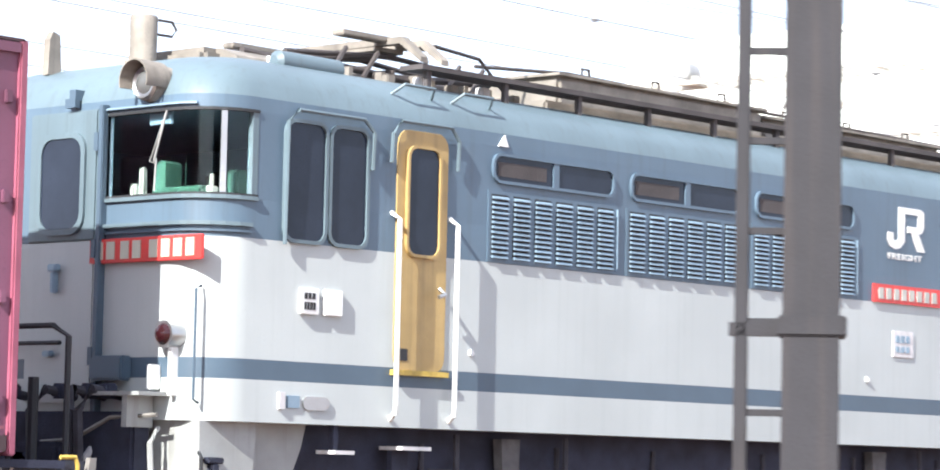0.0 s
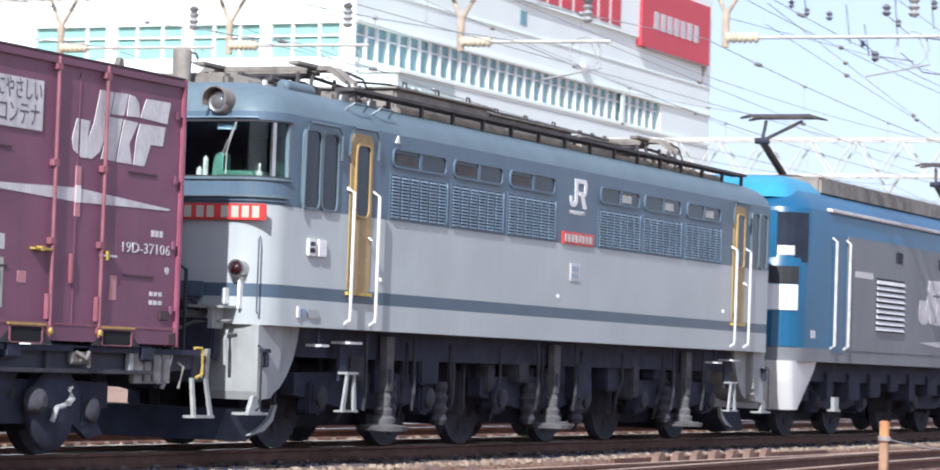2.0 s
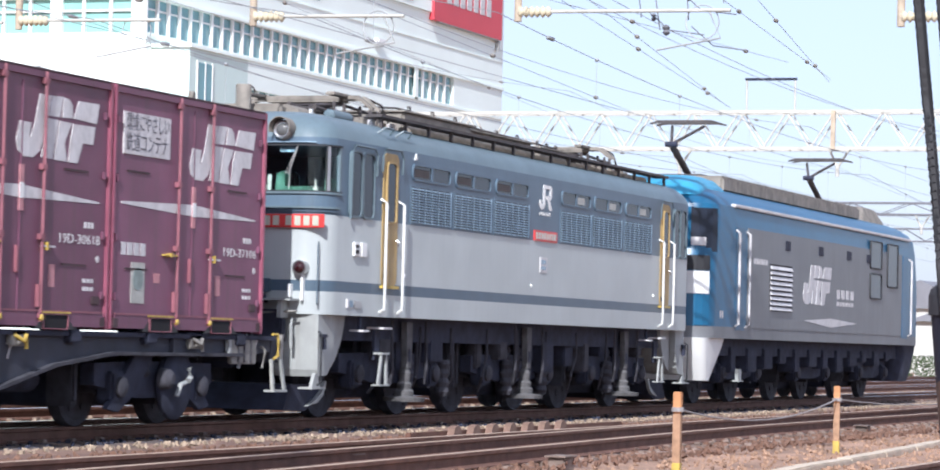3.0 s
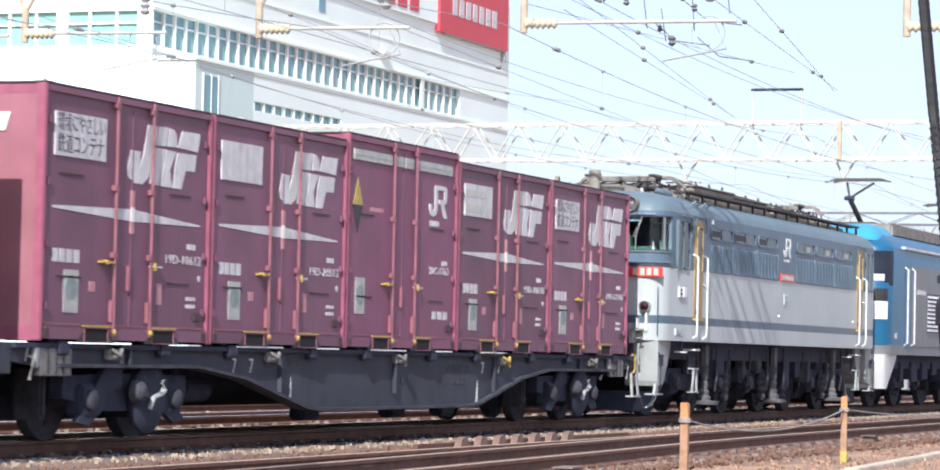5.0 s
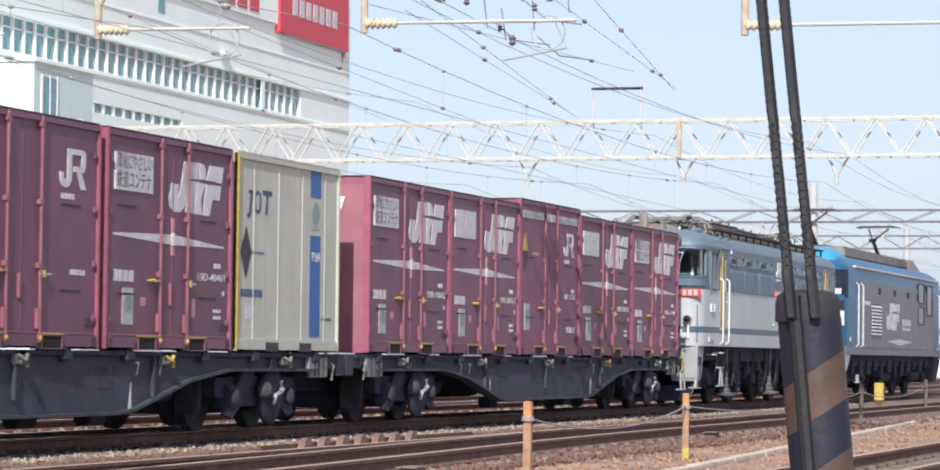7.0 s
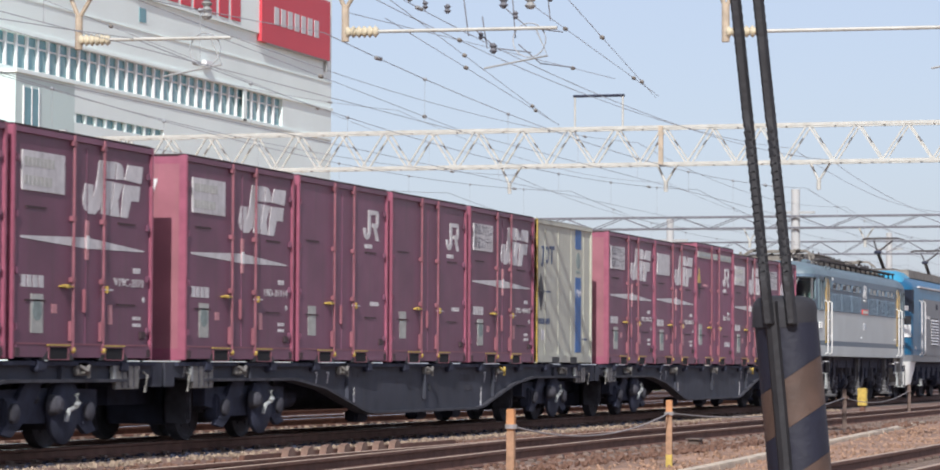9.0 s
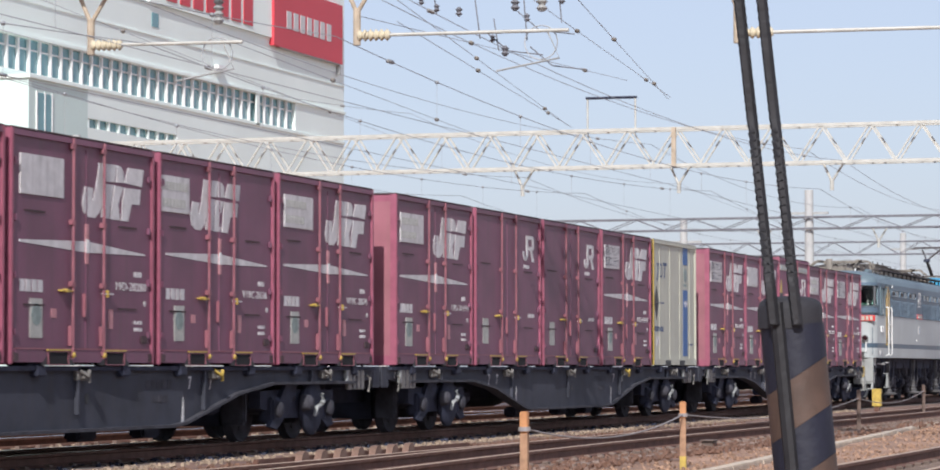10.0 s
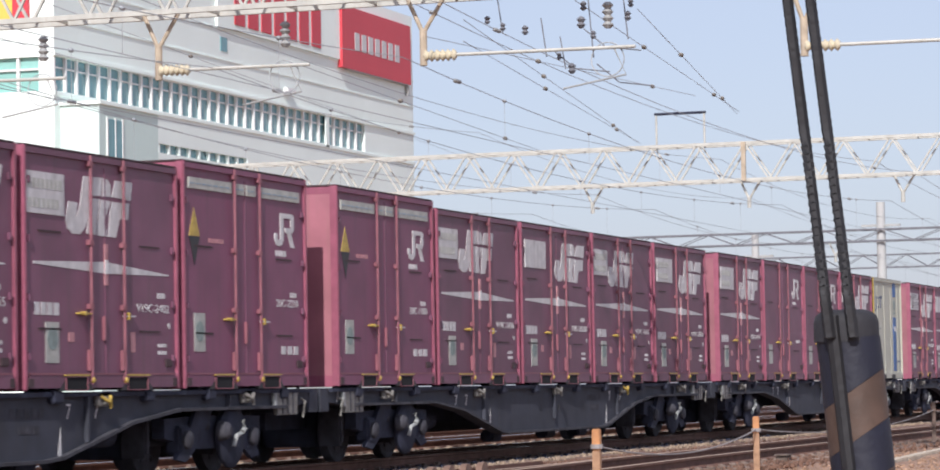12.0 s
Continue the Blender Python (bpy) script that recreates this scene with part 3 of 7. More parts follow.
def blue_grey_locomotive():
    """Older electric locomotive: cream below, slate blue above."""
    e = thing("electric_locomotive", "older electric locomotive, cream and slate blue, ochre cab doors, pantographs folded", "locomotive", "locomotives")
    x0, x1, hw, r = 0.72, 16.1, 1.4, 0.36
    S = -hw
    ol = outline(x0, x1, hw, r)
    part("lower_panel", loft(B(), [(ol, 1.25), (ol, 1.52)]), "cream", e, smooth=True)
    part("dark_band", loft(B(), [(ol, 1.52), (ol, 1.65)]), "band", e, smooth=True)
    part("side_panel", loft(B(), [(ol, 1.65), (ol, 2.42)]), "cream", e, smooth=True)
    part("waist_panel", loft(B(), [(ol, 2.42), (ol, 2.67)]), "blue", e, smooth=True)
    # window zone, open at the rear windscreen
    jamb = (x0 + r + 0.05, -hw)
    ring = [jamb] + ol[7:] + [(x0, 0.0), (x0, -0.38)]
    part("window_wall", strip(B(), ring, 2.67, 3.24, -0.05, 0.0), "blue", e, smooth=True)
    part("cornice", loft(B(), [(ol, 3.24), (ol, 3.33)]), "blue", e, smooth=True)
    rf = [(ol, 3.33)]
    for d, z in ((0.03, 3.42), (0.09, 3.5), (0.18, 3.57), (0.34, 3.63), (0.62, 3.68), (1.0, 3.7)):
        rf.append((outline(x0 + d, x1 - d, hw - d, max(r, 0.36) if d < 0.9 else 0.3), z))
    part("roof", loft(B(), rf), "sky", e, smooth=True)
    # rear windscreen: pillar, glass, surround
    cor = [(x0, -0.38), (x0, -1.04)] + ol[1:7] + [jamb]
    part("windscreen", strip(B(), [(x0, -0.38), (x0, -1.0)] + ol[1:4], 2.69, 3.23, -0.035, -0.025), "cleanglass", e)
    part("windscreen", strip(B(), ol[4:7] + [jamb], 2.69, 3.23, -0.035, -0.025), "cleanglass", e)
    for pane in e.children:
        if pane.name.startswith("windscreen"):
            pane.visible_shadow = False
    mid = tuple(ol[3][k] * 0.4 + ol[4][k] * 0.6 for k in (0, 1))
    part("pillar", strip(B(), [mid, ol[4]], 2.67, 3.24, -0.045, 0.004), "chrome", e)
    part("corner_post", strip(B(), [ol[6], jamb], 2.67, 3.24, -0.045, 0.003), "sky", e)
    part("corner_post", strip(B(), [(x0, -0.375), (x0, -0.42)], 2.67, 3.24, -0.045, 0.01), "louvre", e)
    part("windscreen_seal", strip(B(), cor, 2.685, 2.7, -0.03, 0.012), "rubber", e)
    part("windscreen_sill", strip(B(), cor, 2.66, 2.685, -0.03, 0.022), "sky", e)
    part("windscreen_header", strip(B(), cor, 3.225, 3.245, -0.03, 0.012), "rubber", e)
    part("gutter", strip(B(), cor[:4], 3.262, 3.275, 0.0, 0.03), "louvre", e)
    part("trim", strip(B(), cor[:-1], 2.49, 2.515, 0, 0.03), "sky", e)
    part("trim", strip(B(), cor[:-1], 2.45, 2.465, 0, 0.02), "band", e)
    part("sun_shade", box(B(), x0 + 0.05, x0 + 0.07, -0.97, -0.76, 3.15, 3.23, 0.004), "louvre", e, "pale sun shade behind the glass")
    w = part("wiper", tube(tube(B(), [(x0 - 0.05, -1.03, 3.22), (x0 - 0.05, -0.92, 2.9)], 0.008, 6), [(x0 - 0.05, -1.0, 3.16), (x0 - 0.05, -0.88, 2.9), (x0 - 0.05, -0.92, 2.89)], 0.005, 6), "galvgrey", e)
    part("wiper_blade", tube(B(), [(x0 - 0.04, -0.93, 2.92), (x0 - 0.04, -0.92, 2.71)], 0.007, 6), "galvgrey", w)
    part("bulkhead", box(B(), 2.36, 2.42, -1.33, 1.33, 2.6, 3.2), "band", e)
    part("console", prism(box(B(), 0.9, 1.25, -1.12, -0.7, 2.6, 2.76, 0.02), [(-0.76, 2.6), (-0.76, 2.92), (-0.72, 2.94), (-0.66, 2.9), (-0.62, 2.6)], "x", 0.92, 1.06), "green", e, "green driver's console")
    part("controller", box(box(B(), 0.86, 0.92, -0.6, -0.56, 2.62, 2.9, 0.015), 0.84, 0.9, -0.55, -0.5, 2.62, 2.79, 0.015), "card", e)
    part("desk_switch", box(box(B(), 0.95, 1.02, -1.16, -1.1, 2.6, 2.76, 0.01), 0.97, 1.0, -1.14, -1.12, 2.76, 2.84, 0.006), "card", e)
    part("console", box(B(), 1.02, 1.2, -1.32, -1.22, 2.6, 2.86, 0.02), "green", e)
    part("seat", box(box(B(), 1.5, 1.9, -0.5, -0.1, 2.6, 2.7, 0.03), 1.85, 1.95, -0.5, -0.1, 2.6, 2.98, 0.03), "rubber", e)
    # end door
    d = part("end_door", box(B(), x0 - 0.03, x0 + 0.02, -0.34, 0.34, 2.42, 3.28, 0.01), "sky", e)
    part("lower_leaf", box(B(), x0 - 0.03, x0 + 0.02, -0.34, 0.34, 1.35, 2.415, 0.01), "cream", d)
    g = part("window", prism(B(), rrect(-0.2, 0.2, 2.5, 3.1, 0.1), "x", x0 - 0.04, x0 - 0.02), "darkglass", d)
    bm = B()
    o2, i2 = rrect(-0.24, 0.24, 2.46, 3.14, 0.13), rrect(-0.2, 0.2, 2.5, 3.1, 0.1)
    n = len(o2)
    vv = [[bm.verts.new((x, p[0], p[1])) for p in lp] for lp in (o2, i2) for x in (x0 - 0.05, x0 - 0.02)]
    for i in range(n):
        for a, b in ((0, 1), (1, 3), (3, 2), (2, 0)):
            bm.faces.new((vv[a][i], vv[a][(i + 1) % n], vv[b][(i + 1) % n], vv[b][i]))
    part("frame", bm, "sky", g)
    for z in (1.6, 2.3, 3.0):
        part("hinge", box(B(), x0 - 0.06, x0 - 0.02, -0.38, -0.34, z, z + 0.12), "band", d)
    part("handrail", tube(B(), [(x0 - 0.09, -0.1, 1.75), (x0 - 0.09, 0.55, 1.75), (x0 - 0.09, 0.62, 1.6), (x0 - 0.09, 0.62, 1.2)], 0.016, 6), "rubber", e)
    handrail(e, [(x0 + 0.06, -1.28, 1.36), (x0 + 0.0, -1.3, 1.38), (x0 + 0.0, -1.3, 2.08), (x0 + 0.06, -1.28, 2.1)], 0.009, "band")
    # number plates: plain bars
    np_ = part("number_plate", box(B(), x0 - 0.035, x0 - 0.012, -1.38, -0.3, 2.26, 2.42, 0.005), "red", e, "red plate with pale raised figures")
    for i in (0, 1, 2.2, 3.2, 4.6, 5.6, 6.6, 7.6):
        y = -0.36 - i * 0.115
        part("figure", box(B(), x0 - 0.042, x0 - 0.034, y - 0.078, y, 2.285, 2.4), "creambox", np_)
    np2 = part("number_plate", box(B(), 8.07, 9.05, S - 0.02, S, 2.42, 2.57), "red", e)
    for i in range(8):
        part("figure", box(B(), 8.13 + i * 0.112, 8.2 + i * 0.112, S - 0.026, S - 0.019, 2.45, 2.54), "card", np2)
    # lamps
    hx, hy, hz = x0 + 0.14, -0.83, 3.41
    hl = part("headlight", lathe(B(), [(-0.2, 0.085), (-0.2, 0.115), (-0.08, 0.125), (0.4, 0.1)], (hx, hy, hz), "x", 24), "roofgrey", e, "round headlight under a deep grey hood", True)
    part("lens", lathe(B(), [(-0.235, 0.02), (-0.225, 0.06), (-0.2, 0.084), (-0.19, 0.084)], (hx, hy, hz), "x", 24), "lamp", hl, smooth=True)
    part("lens_ring", lathe(B(), [(-0.212, 0.086), (-0.222, 0.1), (-0.205, 0.112), (-0.195, 0.11)], (hx, hy, hz), "x", 24), "chrome", hl, smooth=True)
    bm = B()
    arc = [radians(-20 + 220 * k / 14) for k in range(15)]
    rows = [[bm.verts.new((hx + dx, hy + math.cos(q) * rr, hz + 0.012 + math.sin(q) * rr)) for q in arc] for dx, rr in ((-0.1, 0.132), (-0.31, 0.137), (-0.31, 0.128), (-0.1, 0.122))]
    for p, q in zip(rows, rows[1:] + rows[:1]):
        for k in range(14):
            bm.faces.new((p[k], p[k + 1], q[k + 1], q[k]))
    part("hood", bm, "roofgrey", hl, smooth=True)
    tl = part("tail_lamp", lathe(B(), [(-0.1, 0.07), (-0.1, 0.088), (0.06, 0.088)], (x0 + 0.01, -1.1, 1.79), "x", 16), "chrome", e, "red tail lamp in a steel ring", True)
    part("lens", lathe(B(), [(-0.14, 0.02), (-0.125, 0.05), (-0.1, 0.07), (-0.09, 0.07)], (x0 + 0.01, -1.1, 1.79), "x", 16), "taillamp", tl)
    part("lamp_bracket", box(B(), x0 - 0.05, x0 + 0.02, -1.135, -1.105, 1.4, 1.72, 0.006), "white", e)
    for yy, za, zb in ((-0.96, 1.44, 1.6),):
        part("bracket", box(B(), x0 - 0.1, x0, yy - 0.035, yy, za, zb, 0.008), "white", e)
    part("socket_box", box(B(), x0 - 0.1, x0, -0.72, -0.4, 1.5, 1.66, 0.015), "band", e)
    for yy, sw in ((-0.2, 0.05), (-0.48, -0.06), (-0.66, 0.04), (0.3, 0.08)):
        hs = part("air_hose", tube(B(), [(x0 - 0.02, yy, 1.4), (x0 - 0.28, yy, 1.44), (x0 - 0.36, yy + sw, 1.3), (x0 - 0.34, yy + sw, 0.95), (x0 - 0.26, yy, 0.75)], 0.032, 8), "underbrown", e, smooth=True)
        part("hose_cock", box(B(), x0 - 0.2, x0 - 0.1, yy - 0.05, yy + 0.05, 1.38, 1.48, 0.015), "under", hs)
    part("uncoupling_rod", tube(B(), [(x0 - 0.12, -1.1, 1.28), (x0 - 0.16, -0.7, 1.26), (x0 - 0.2, -0.4, 1.12), (x0 - 0.22, -0.1, 1.1)], 0.015, 6), "lockiron", e)
    part("door_latch", box(box(B(), x0 - 0.09, x0 - 0.03, -0.02, 0.06, 2.22, 2.27, 0.008), x0 - 0.08, x0 - 0.03, 0.0, 0.04, 2.08, 2.22, 0.008), "louvre", e)
    part("door_latch", box(B(), x0 - 0.08, x0 - 0.03, 0.02, 0.1, 1.66, 1.7, 0.008), "louvre", e)
    part("lamp_iron", box(box(B(), x0 - 0.05, x0 + 0.05, -0.13, -0.07, 3.35, 3.42), x0 - 0.06, x0 - 0.02, -0.14, -0.04, 3.3, 3.36), "band", e)
    part("door_gutter", box(B(), x0 - 0.055, x0 + 0.02, -0.42, -0.375, 1.3, 3.3, 0.006), "band", e)
    # side windows and doors
    for a, b in ((1.38, 1.73), (1.79, 2.12)):
        framed_window(e, a, b, 2.44, 3.2, S, 0.07, 0.025, "sky")
    handrail(e, [(1.36, S - 0.03, 2.4), (1.36, S - 0.04, 3.2), (1.45, S - 0.04, 3.28), (2.06, S - 0.04, 3.28), (2.16, S - 0.04, 3.2), (2.16, S - 0.03, 2.95)], 0.014, "sky", "rain_gutter")
    framed_window(e, 15.0, 15.3, 2.44, 3.2, S, 0.07, 0.025, "sky")
    framed_window(e, 15.36, 15.66, 2.44, 3.2, S, 0.07, 0.025, "sky")
    for dx in (2.42, 14.24):
        d = part("cab_door", prism(B(), rrect(dx, dx + 0.5, 1.63, 3.26, 0.1), "y", S - 0.012, S + 0.03), "door", e, "ochre cab door")
        framed_window(d, dx + 0.1, dx + 0.4, 2.42, 3.14, S - 0.014, 0.07, 0.022, "door")
        part("handle", tube(B(), [(dx + 0.42, S - 0.03, 2.2), (dx + 0.42, S - 0.08, 2.16), (dx + 0.36, S - 0.08, 2.14)], 0.016, 6), "chrome", d)
        part("vent", bars(B(), dx + 0.06, dx + 0.16, 1.7, 1.78, S - 0.012, 1), "rubber", d)
        part("threshold", box(B(), dx - 0.02, dx + 0.52, S - 0.04, S, 1.6, 1.635), "yellow", d)
        for hx in (dx - 0.04, dx + 0.54):
            handrail(e, [(hx + 0.03, S, 1.3), (hx, S - 0.07, 1.34), (hx, S - 0.08, 1.4), (hx, S - 0.08, 2.64), (hx, S, 2.69)], 0.018)
        handrail(e, [(dx - 0.08, S - 0.03, 3.02), (dx - 0.08, S - 0.04, 3.22), (dx, S - 0.04, 3.31), (dx + 0.5, S - 0.04, 3.31), (dx + 0.58, S - 0.04, 3.22), (dx + 0.58, S - 0.03, 3.02)], 0.014, "sky", "rain_gutter")
        sp = part("step_plate", box(B(), dx - 0.54, dx - 0.36, S - 0.02, S + 0.16, 1.06, 1.085), "whiteworn", e)
        part("hanger", box(B(), dx - 0.5, dx - 0.46, S + 0.04, S + 0.08, 1.085, 1.25), "under", sp)
        # cab steps under the door
        st = part("step", box(B(), dx + 0.1, dx + 0.38, S - 0.02, S + 0.2, 1.1, 1.125), "whiteworn", e)
        part("hanger", box(B(), dx + 0.12, dx + 0.28, S + 0.1, S + 0.14, 0.72, 1.1), "under", st)
        for hx, lx in ((dx + 0.12, dx + 0.02), (dx + 0.26, dx + 0.28)):
            part("stile", prism(B(), [(hx - 0.018, 0.8), (hx + 0.018, 0.8), (lx + 0.05, 0.42), (lx - 0.02, 0.42)], "y", S - 0.005, S + 0.02), "skirt", st)
        part("tread", box(B(), dx - 0.02, dx + 0.32, S - 0.03, S + 0.08, 0.405, 0.425), "skirt", st)
        part("tread", box(B(), dx + 0.08, dx + 0.32, S - 0.02, S + 0.1, 0.79, 0.815), "skirt", st)
    # clerestory windows and louvres
    for a in (3.34, 4.87, 6.41, 9.2, 10.72, 12.29):
        w = framed_window(e, a + 0.06, a + 1.36, 3.0, 3.17, S, 0.06, 0.022, "blue", "darkglass", a + 0.72)
        part("blind", box(B(), a + (0.1 if a < 9 else 0.76), a + (0.62 if a < 9 else 1.1), S - 0.009, S - 0.0065, 3.03, 3.13), "walk" if a < 9 else "card", w)
        lp = part("louvre_panel", box(B(), a, a + 1.43, S - 0.008, S + 0.02, 2.42, 2.93, 0.005), "blue", e)
        for c in range(6):
            xa = a + 0.035 + c * 0.232
            # black backs and paler slats: gap shade and top light by colour
            bk = part("slot_back", box(B(), xa, xa + 0.175, S - 0.012, S - 0.006, 2.45, 2.9), "rubber", lp)
            bm = B()
            for k in range(13):
                z = 2.452 + k * 0.0345
                prism(bm, [(S - 0.028, z), (S - 0.028, z + 0.006), (S - 0.010, z + 0.022), (S - 0.010, z)], "x", xa + 0.004, xa + 0.171)
            part("louvre_column", bm, "louvre", bk)
        part("panel_edge", tube(B(), [(a + 1.4, S - 0.012, 2.45), (a + 1.42, S - 0.012, 2.47), (a + 1.42, S - 0.012, 2.9)], 0.009, 6), "louvre", lp)
    part("emblem", hook_mark(B(), 8.28, 2.87, 0.36, S), "white", e, "white operator emblem")
    lettering("lettering", "FREIGHT", 0.055, 8.28, S - 0.004, 2.785, "white", e, 0.5)
    part("notice_card", box(B(), 8.36, 8.66, S - 0.012, S, 1.98, 2.2, 0.004), "whiteworn", e)
    part("small_print", bars(bars(B(), 8.4, 8.62, 2.1, 2.16, S - 0.012, 3), 8.4, 8.62, 2.02, 2.07, S - 0.012, 3), "louvre", e)
    for a in (1.52, 1.74):
        fr = part("tablet_frame", box(B(), a, a + 0.17, S - 0.03, S, 1.96, 2.13, 0.006), "white", e)
        if a < 1.6:
            part("print", bars(bars(B(), a + 0.03, a + 0.14, 2.06, 2.1, S - 0.03, 3), a + 0.03, a + 0.14, 1.99, 2.04, S - 0.03, 4), "rubber", fr)
    part("maker_plate", prism(B(), rrect(1.58, 1.82, 1.34, 1.43, 0.044), "y", S - 0.015, S), "chrome", e)
    part("maker_plate", box(B(), 1.44, 1.55, S - 0.012, S, 1.35, 1.43), "louvre", e)
    part("card_holder", box(B(), 1.36, 1.41, S - 0.02, S, 1.34, 1.45), "whiteworn", e)
    part("marker", prism(B(), [(3.44, 3.24), (3.54, 3.24), (3.5, 3.32)], "y", S - 0.015, S + 0.02), "white", e)
    for a in (3.2, 8.0, 13.9):
        part("bolt_cap", lathe(B(), [(S - 0.02, 0.02), (S, 0.025)], (a, 0, 1.78), "y", 8), "white", e)
    for dx in (2.45, 3.05):
        handrail(e, [(dx, S + 0.1, 3.5), (dx + 0.05, S + 0.02, 3.57), (dx + 0.35, S + 0.02, 3.57), (dx + 0.4, S + 0.1, 3.5)], 0.012, "sky", "grab_iron")
    # roof: walkways, boxes, pantographs, horn cover
    for s in (-1, 1):
        wk = part("walkway", box(B(), 2.9, 15.4, min(s * 0.95, s * 1.17), max(s * 0.95, s * 1.17), 3.74, 3.775), "walk", e, "sooty roof walkway")
        for i in range(16):
            xx = 3.0 + i * 0.82
            part("support", box(B(), xx - 0.02, xx + 0.02, min(s * 1.1, s * 1.14), max(s * 1.1, s * 1.14), 3.5, 3.74), "walk", wk)
    for a, b, z, y in ((5.0, 7.6, 3.98, 0.62), (7.7, 10.4, 3.94, 0.55), (10.5, 11.8, 3.9, 0.6)):
        rb = part("roof_box", box(B(), a, b, -y, y, 3.66, z, 0.03), "roofgrey", e, "sooty grey roof equipment box")
        part("lid", box(B(), a - 0.03, b + 0.03, -y - 0.03, y + 0.03, z, z + 0.02), "roofgrey", rb)
        for k in range(3):
            xx = a + (b - a) * (k + 0.5) / 3
            part("lifting_eye", tube(B(), [(xx - 0.05, -y + 0.1, z), (xx - 0.04, -y + 0.1, z + 0.1), (xx + 0.04, -y + 0.1, z + 0.1), (xx + 0.05, -y + 0.1, z)], 0.012, 6), "pant", rb)
    folded_pantograph(e, 3.15, 3.67)
    folded_pantograph(e, 12.95, 3.72)
    hc = part("horn_cover", lathe(B(), [(3.66, 0.12), (3.69, 0.12), (3.69, 0.092), (4.0, 0.096), (4.015, 0.088)], (1.38, 0.02, 0), "z", 18), "roofgrey", e, "grey cylindrical aerial cover on the roof", True)
    part("loop", tube(B(), [(1.49, 0, 3.9), (1.62, 0, 3.9), (1.66, 0, 3.95), (1.62, 0, 4.0), (1.49, 0, 4.0)], 0.01, 6), "pant", hc)
    part("roof_box", box(B(), 1.55, 1.95, -0.4, 0.45, 3.6, 3.8, 0.04), "roofgrey", e)
    part("aerial", prism(B(), [(0.95, 3.6), (1.07, 3.6), (1.05, 3.88), (0.99, 3.9), (0.96, 3.84)], "y", 0.5, 0.56), "roofgrey", e, "small grey blade aerial")
    part("roof_box", prism(B(), [(-0.62, 3.62), (-0.56, 3.74), (-0.4, 3.8), (0.3, 3.8), (0.4, 3.62)], "x", 1.7, 2.2), "roofgrey", e)
    part("box_tab", box(B(), 1.95, 2.0, -0.63, -0.6, 3.66, 3.76), "white", e)
    for k in range(5):
        part("lead_block", box(B(), 2.75 + k * 0.33, 2.83 + k * 0.33, -0.98, -0.9, 3.58, 3.7 + 0.02 * (k % 2), 0.008), "whiteworn" if k % 2 else "roofgrey", e)
    part("duct_cover", box(B(), 4.5, 15.0, -0.92, -0.7, 3.62, 3.72, 0.02), "roofgrey", e)
    part("air_reservoir", lathe(B(), [(1.5, 0.04), (1.53, 0.075), (2.1, 0.075), (2.13, 0.04)], (0.15, -0.98, 3.66), "x", 14), "sky", e, smooth=True)
    part("roof_cable", tube(B(), [(4.4, -0.3, 4.0), (5.4, -0.35, 4.06), (8.0, -0.3, 4.04), (12.2, -0.3, 4.0)], 0.015, 6), "pant", e)
    # skirts, underframe, bogies
    for s, xa in ((1, 0.72), (-1, 16.1)):
        for ya, yb, q in ((-1.3, -0.75, 0.1), (0.75, 1.3, 0.0)):
            bm = prism(B(), [(xa + s * 0.06, 1.25), (xa + s * 0.56, 1.25), (xa + s * 0.53, 0.9), (xa + s * 0.46, 0.64), (xa + s * 0.36, 0.54), (xa + s * 0.1, 0.52), (xa + s * 0.07, 0.6)], "y", ya, yb)
            sk = part("skirt", bm, "skirt", e, "weathered grey end skirt")
            part("skirt_wing", prism(B(), [(xa + s * 0.57, 1.25), (xa + s * 1.1, 1.25), (xa + s * 1.06, 1.1), (xa + s * 0.98, 0.92), (xa + s * 0.86, 0.76), (xa + s * 0.72, 0.64), (xa + s * 0.56, 0.57)], "y", ya + q, yb - 0.02), "skirt", sk)
        part("foot_step", prism(box(B(), xa + s * 0.04 - 0.2, xa + s * 0.04 + 0.2, -1.34, -1.16, 0.375, 0.4), [(xa + s * 0.04 - 0.12, 0.4), (xa + s * 0.04 + 0.12, 0.4), (xa + s * 0.04 + 0.03, 0.56), (xa + s * 0.04 - 0.03, 0.56)], "y", -1.3, -1.26), "skirt", e)
        part("grab_rail", tube(B(), [(xa + s * 0.05, -1.31, 1.05), (xa + s * 0.03, -1.36, 1.02), (xa + s * 0.03, -1.36, 0.45), (xa + s * 0.05, -1.31, 0.42)], 0.012, 6), "rubber", e)
        part("air_valve", box(box(B(), xa + s * 0.16 - 0.07, xa + s * 0.16 + 0.07, -1.36, -1.3, 0.98, 1.02, 0.008), xa + s * 0.16 - 0.03, xa + s * 0.16 + 0.03, -1.36, -1.3, 0.84, 0.98, 0.008), "under", e)
        part("guard_tip", prism(B(), [(xa + s * 1.0, 0.46), (xa + s * 1.06, 0.46), (xa + s * 0.98, 0.3), (xa + s * 0.8, 0.2), (xa + s * 0.5, 0.16), (xa + s * 0.78, 0.26), (xa + s * 0.93, 0.34)], "y", -1.0, -0.955), "skirt", e)
        part("rail_guard", prism(B(), [(xa + s * 0.1, 0.42), (xa + s * 1.0, 0.42), (xa + s * 0.85, 0.2), (xa + s * 0.5, 0.1), (xa - s * 0.1, 0.12)], "y", -0.95, 0.95), "under", e)
        coupler(e, xa, -s)
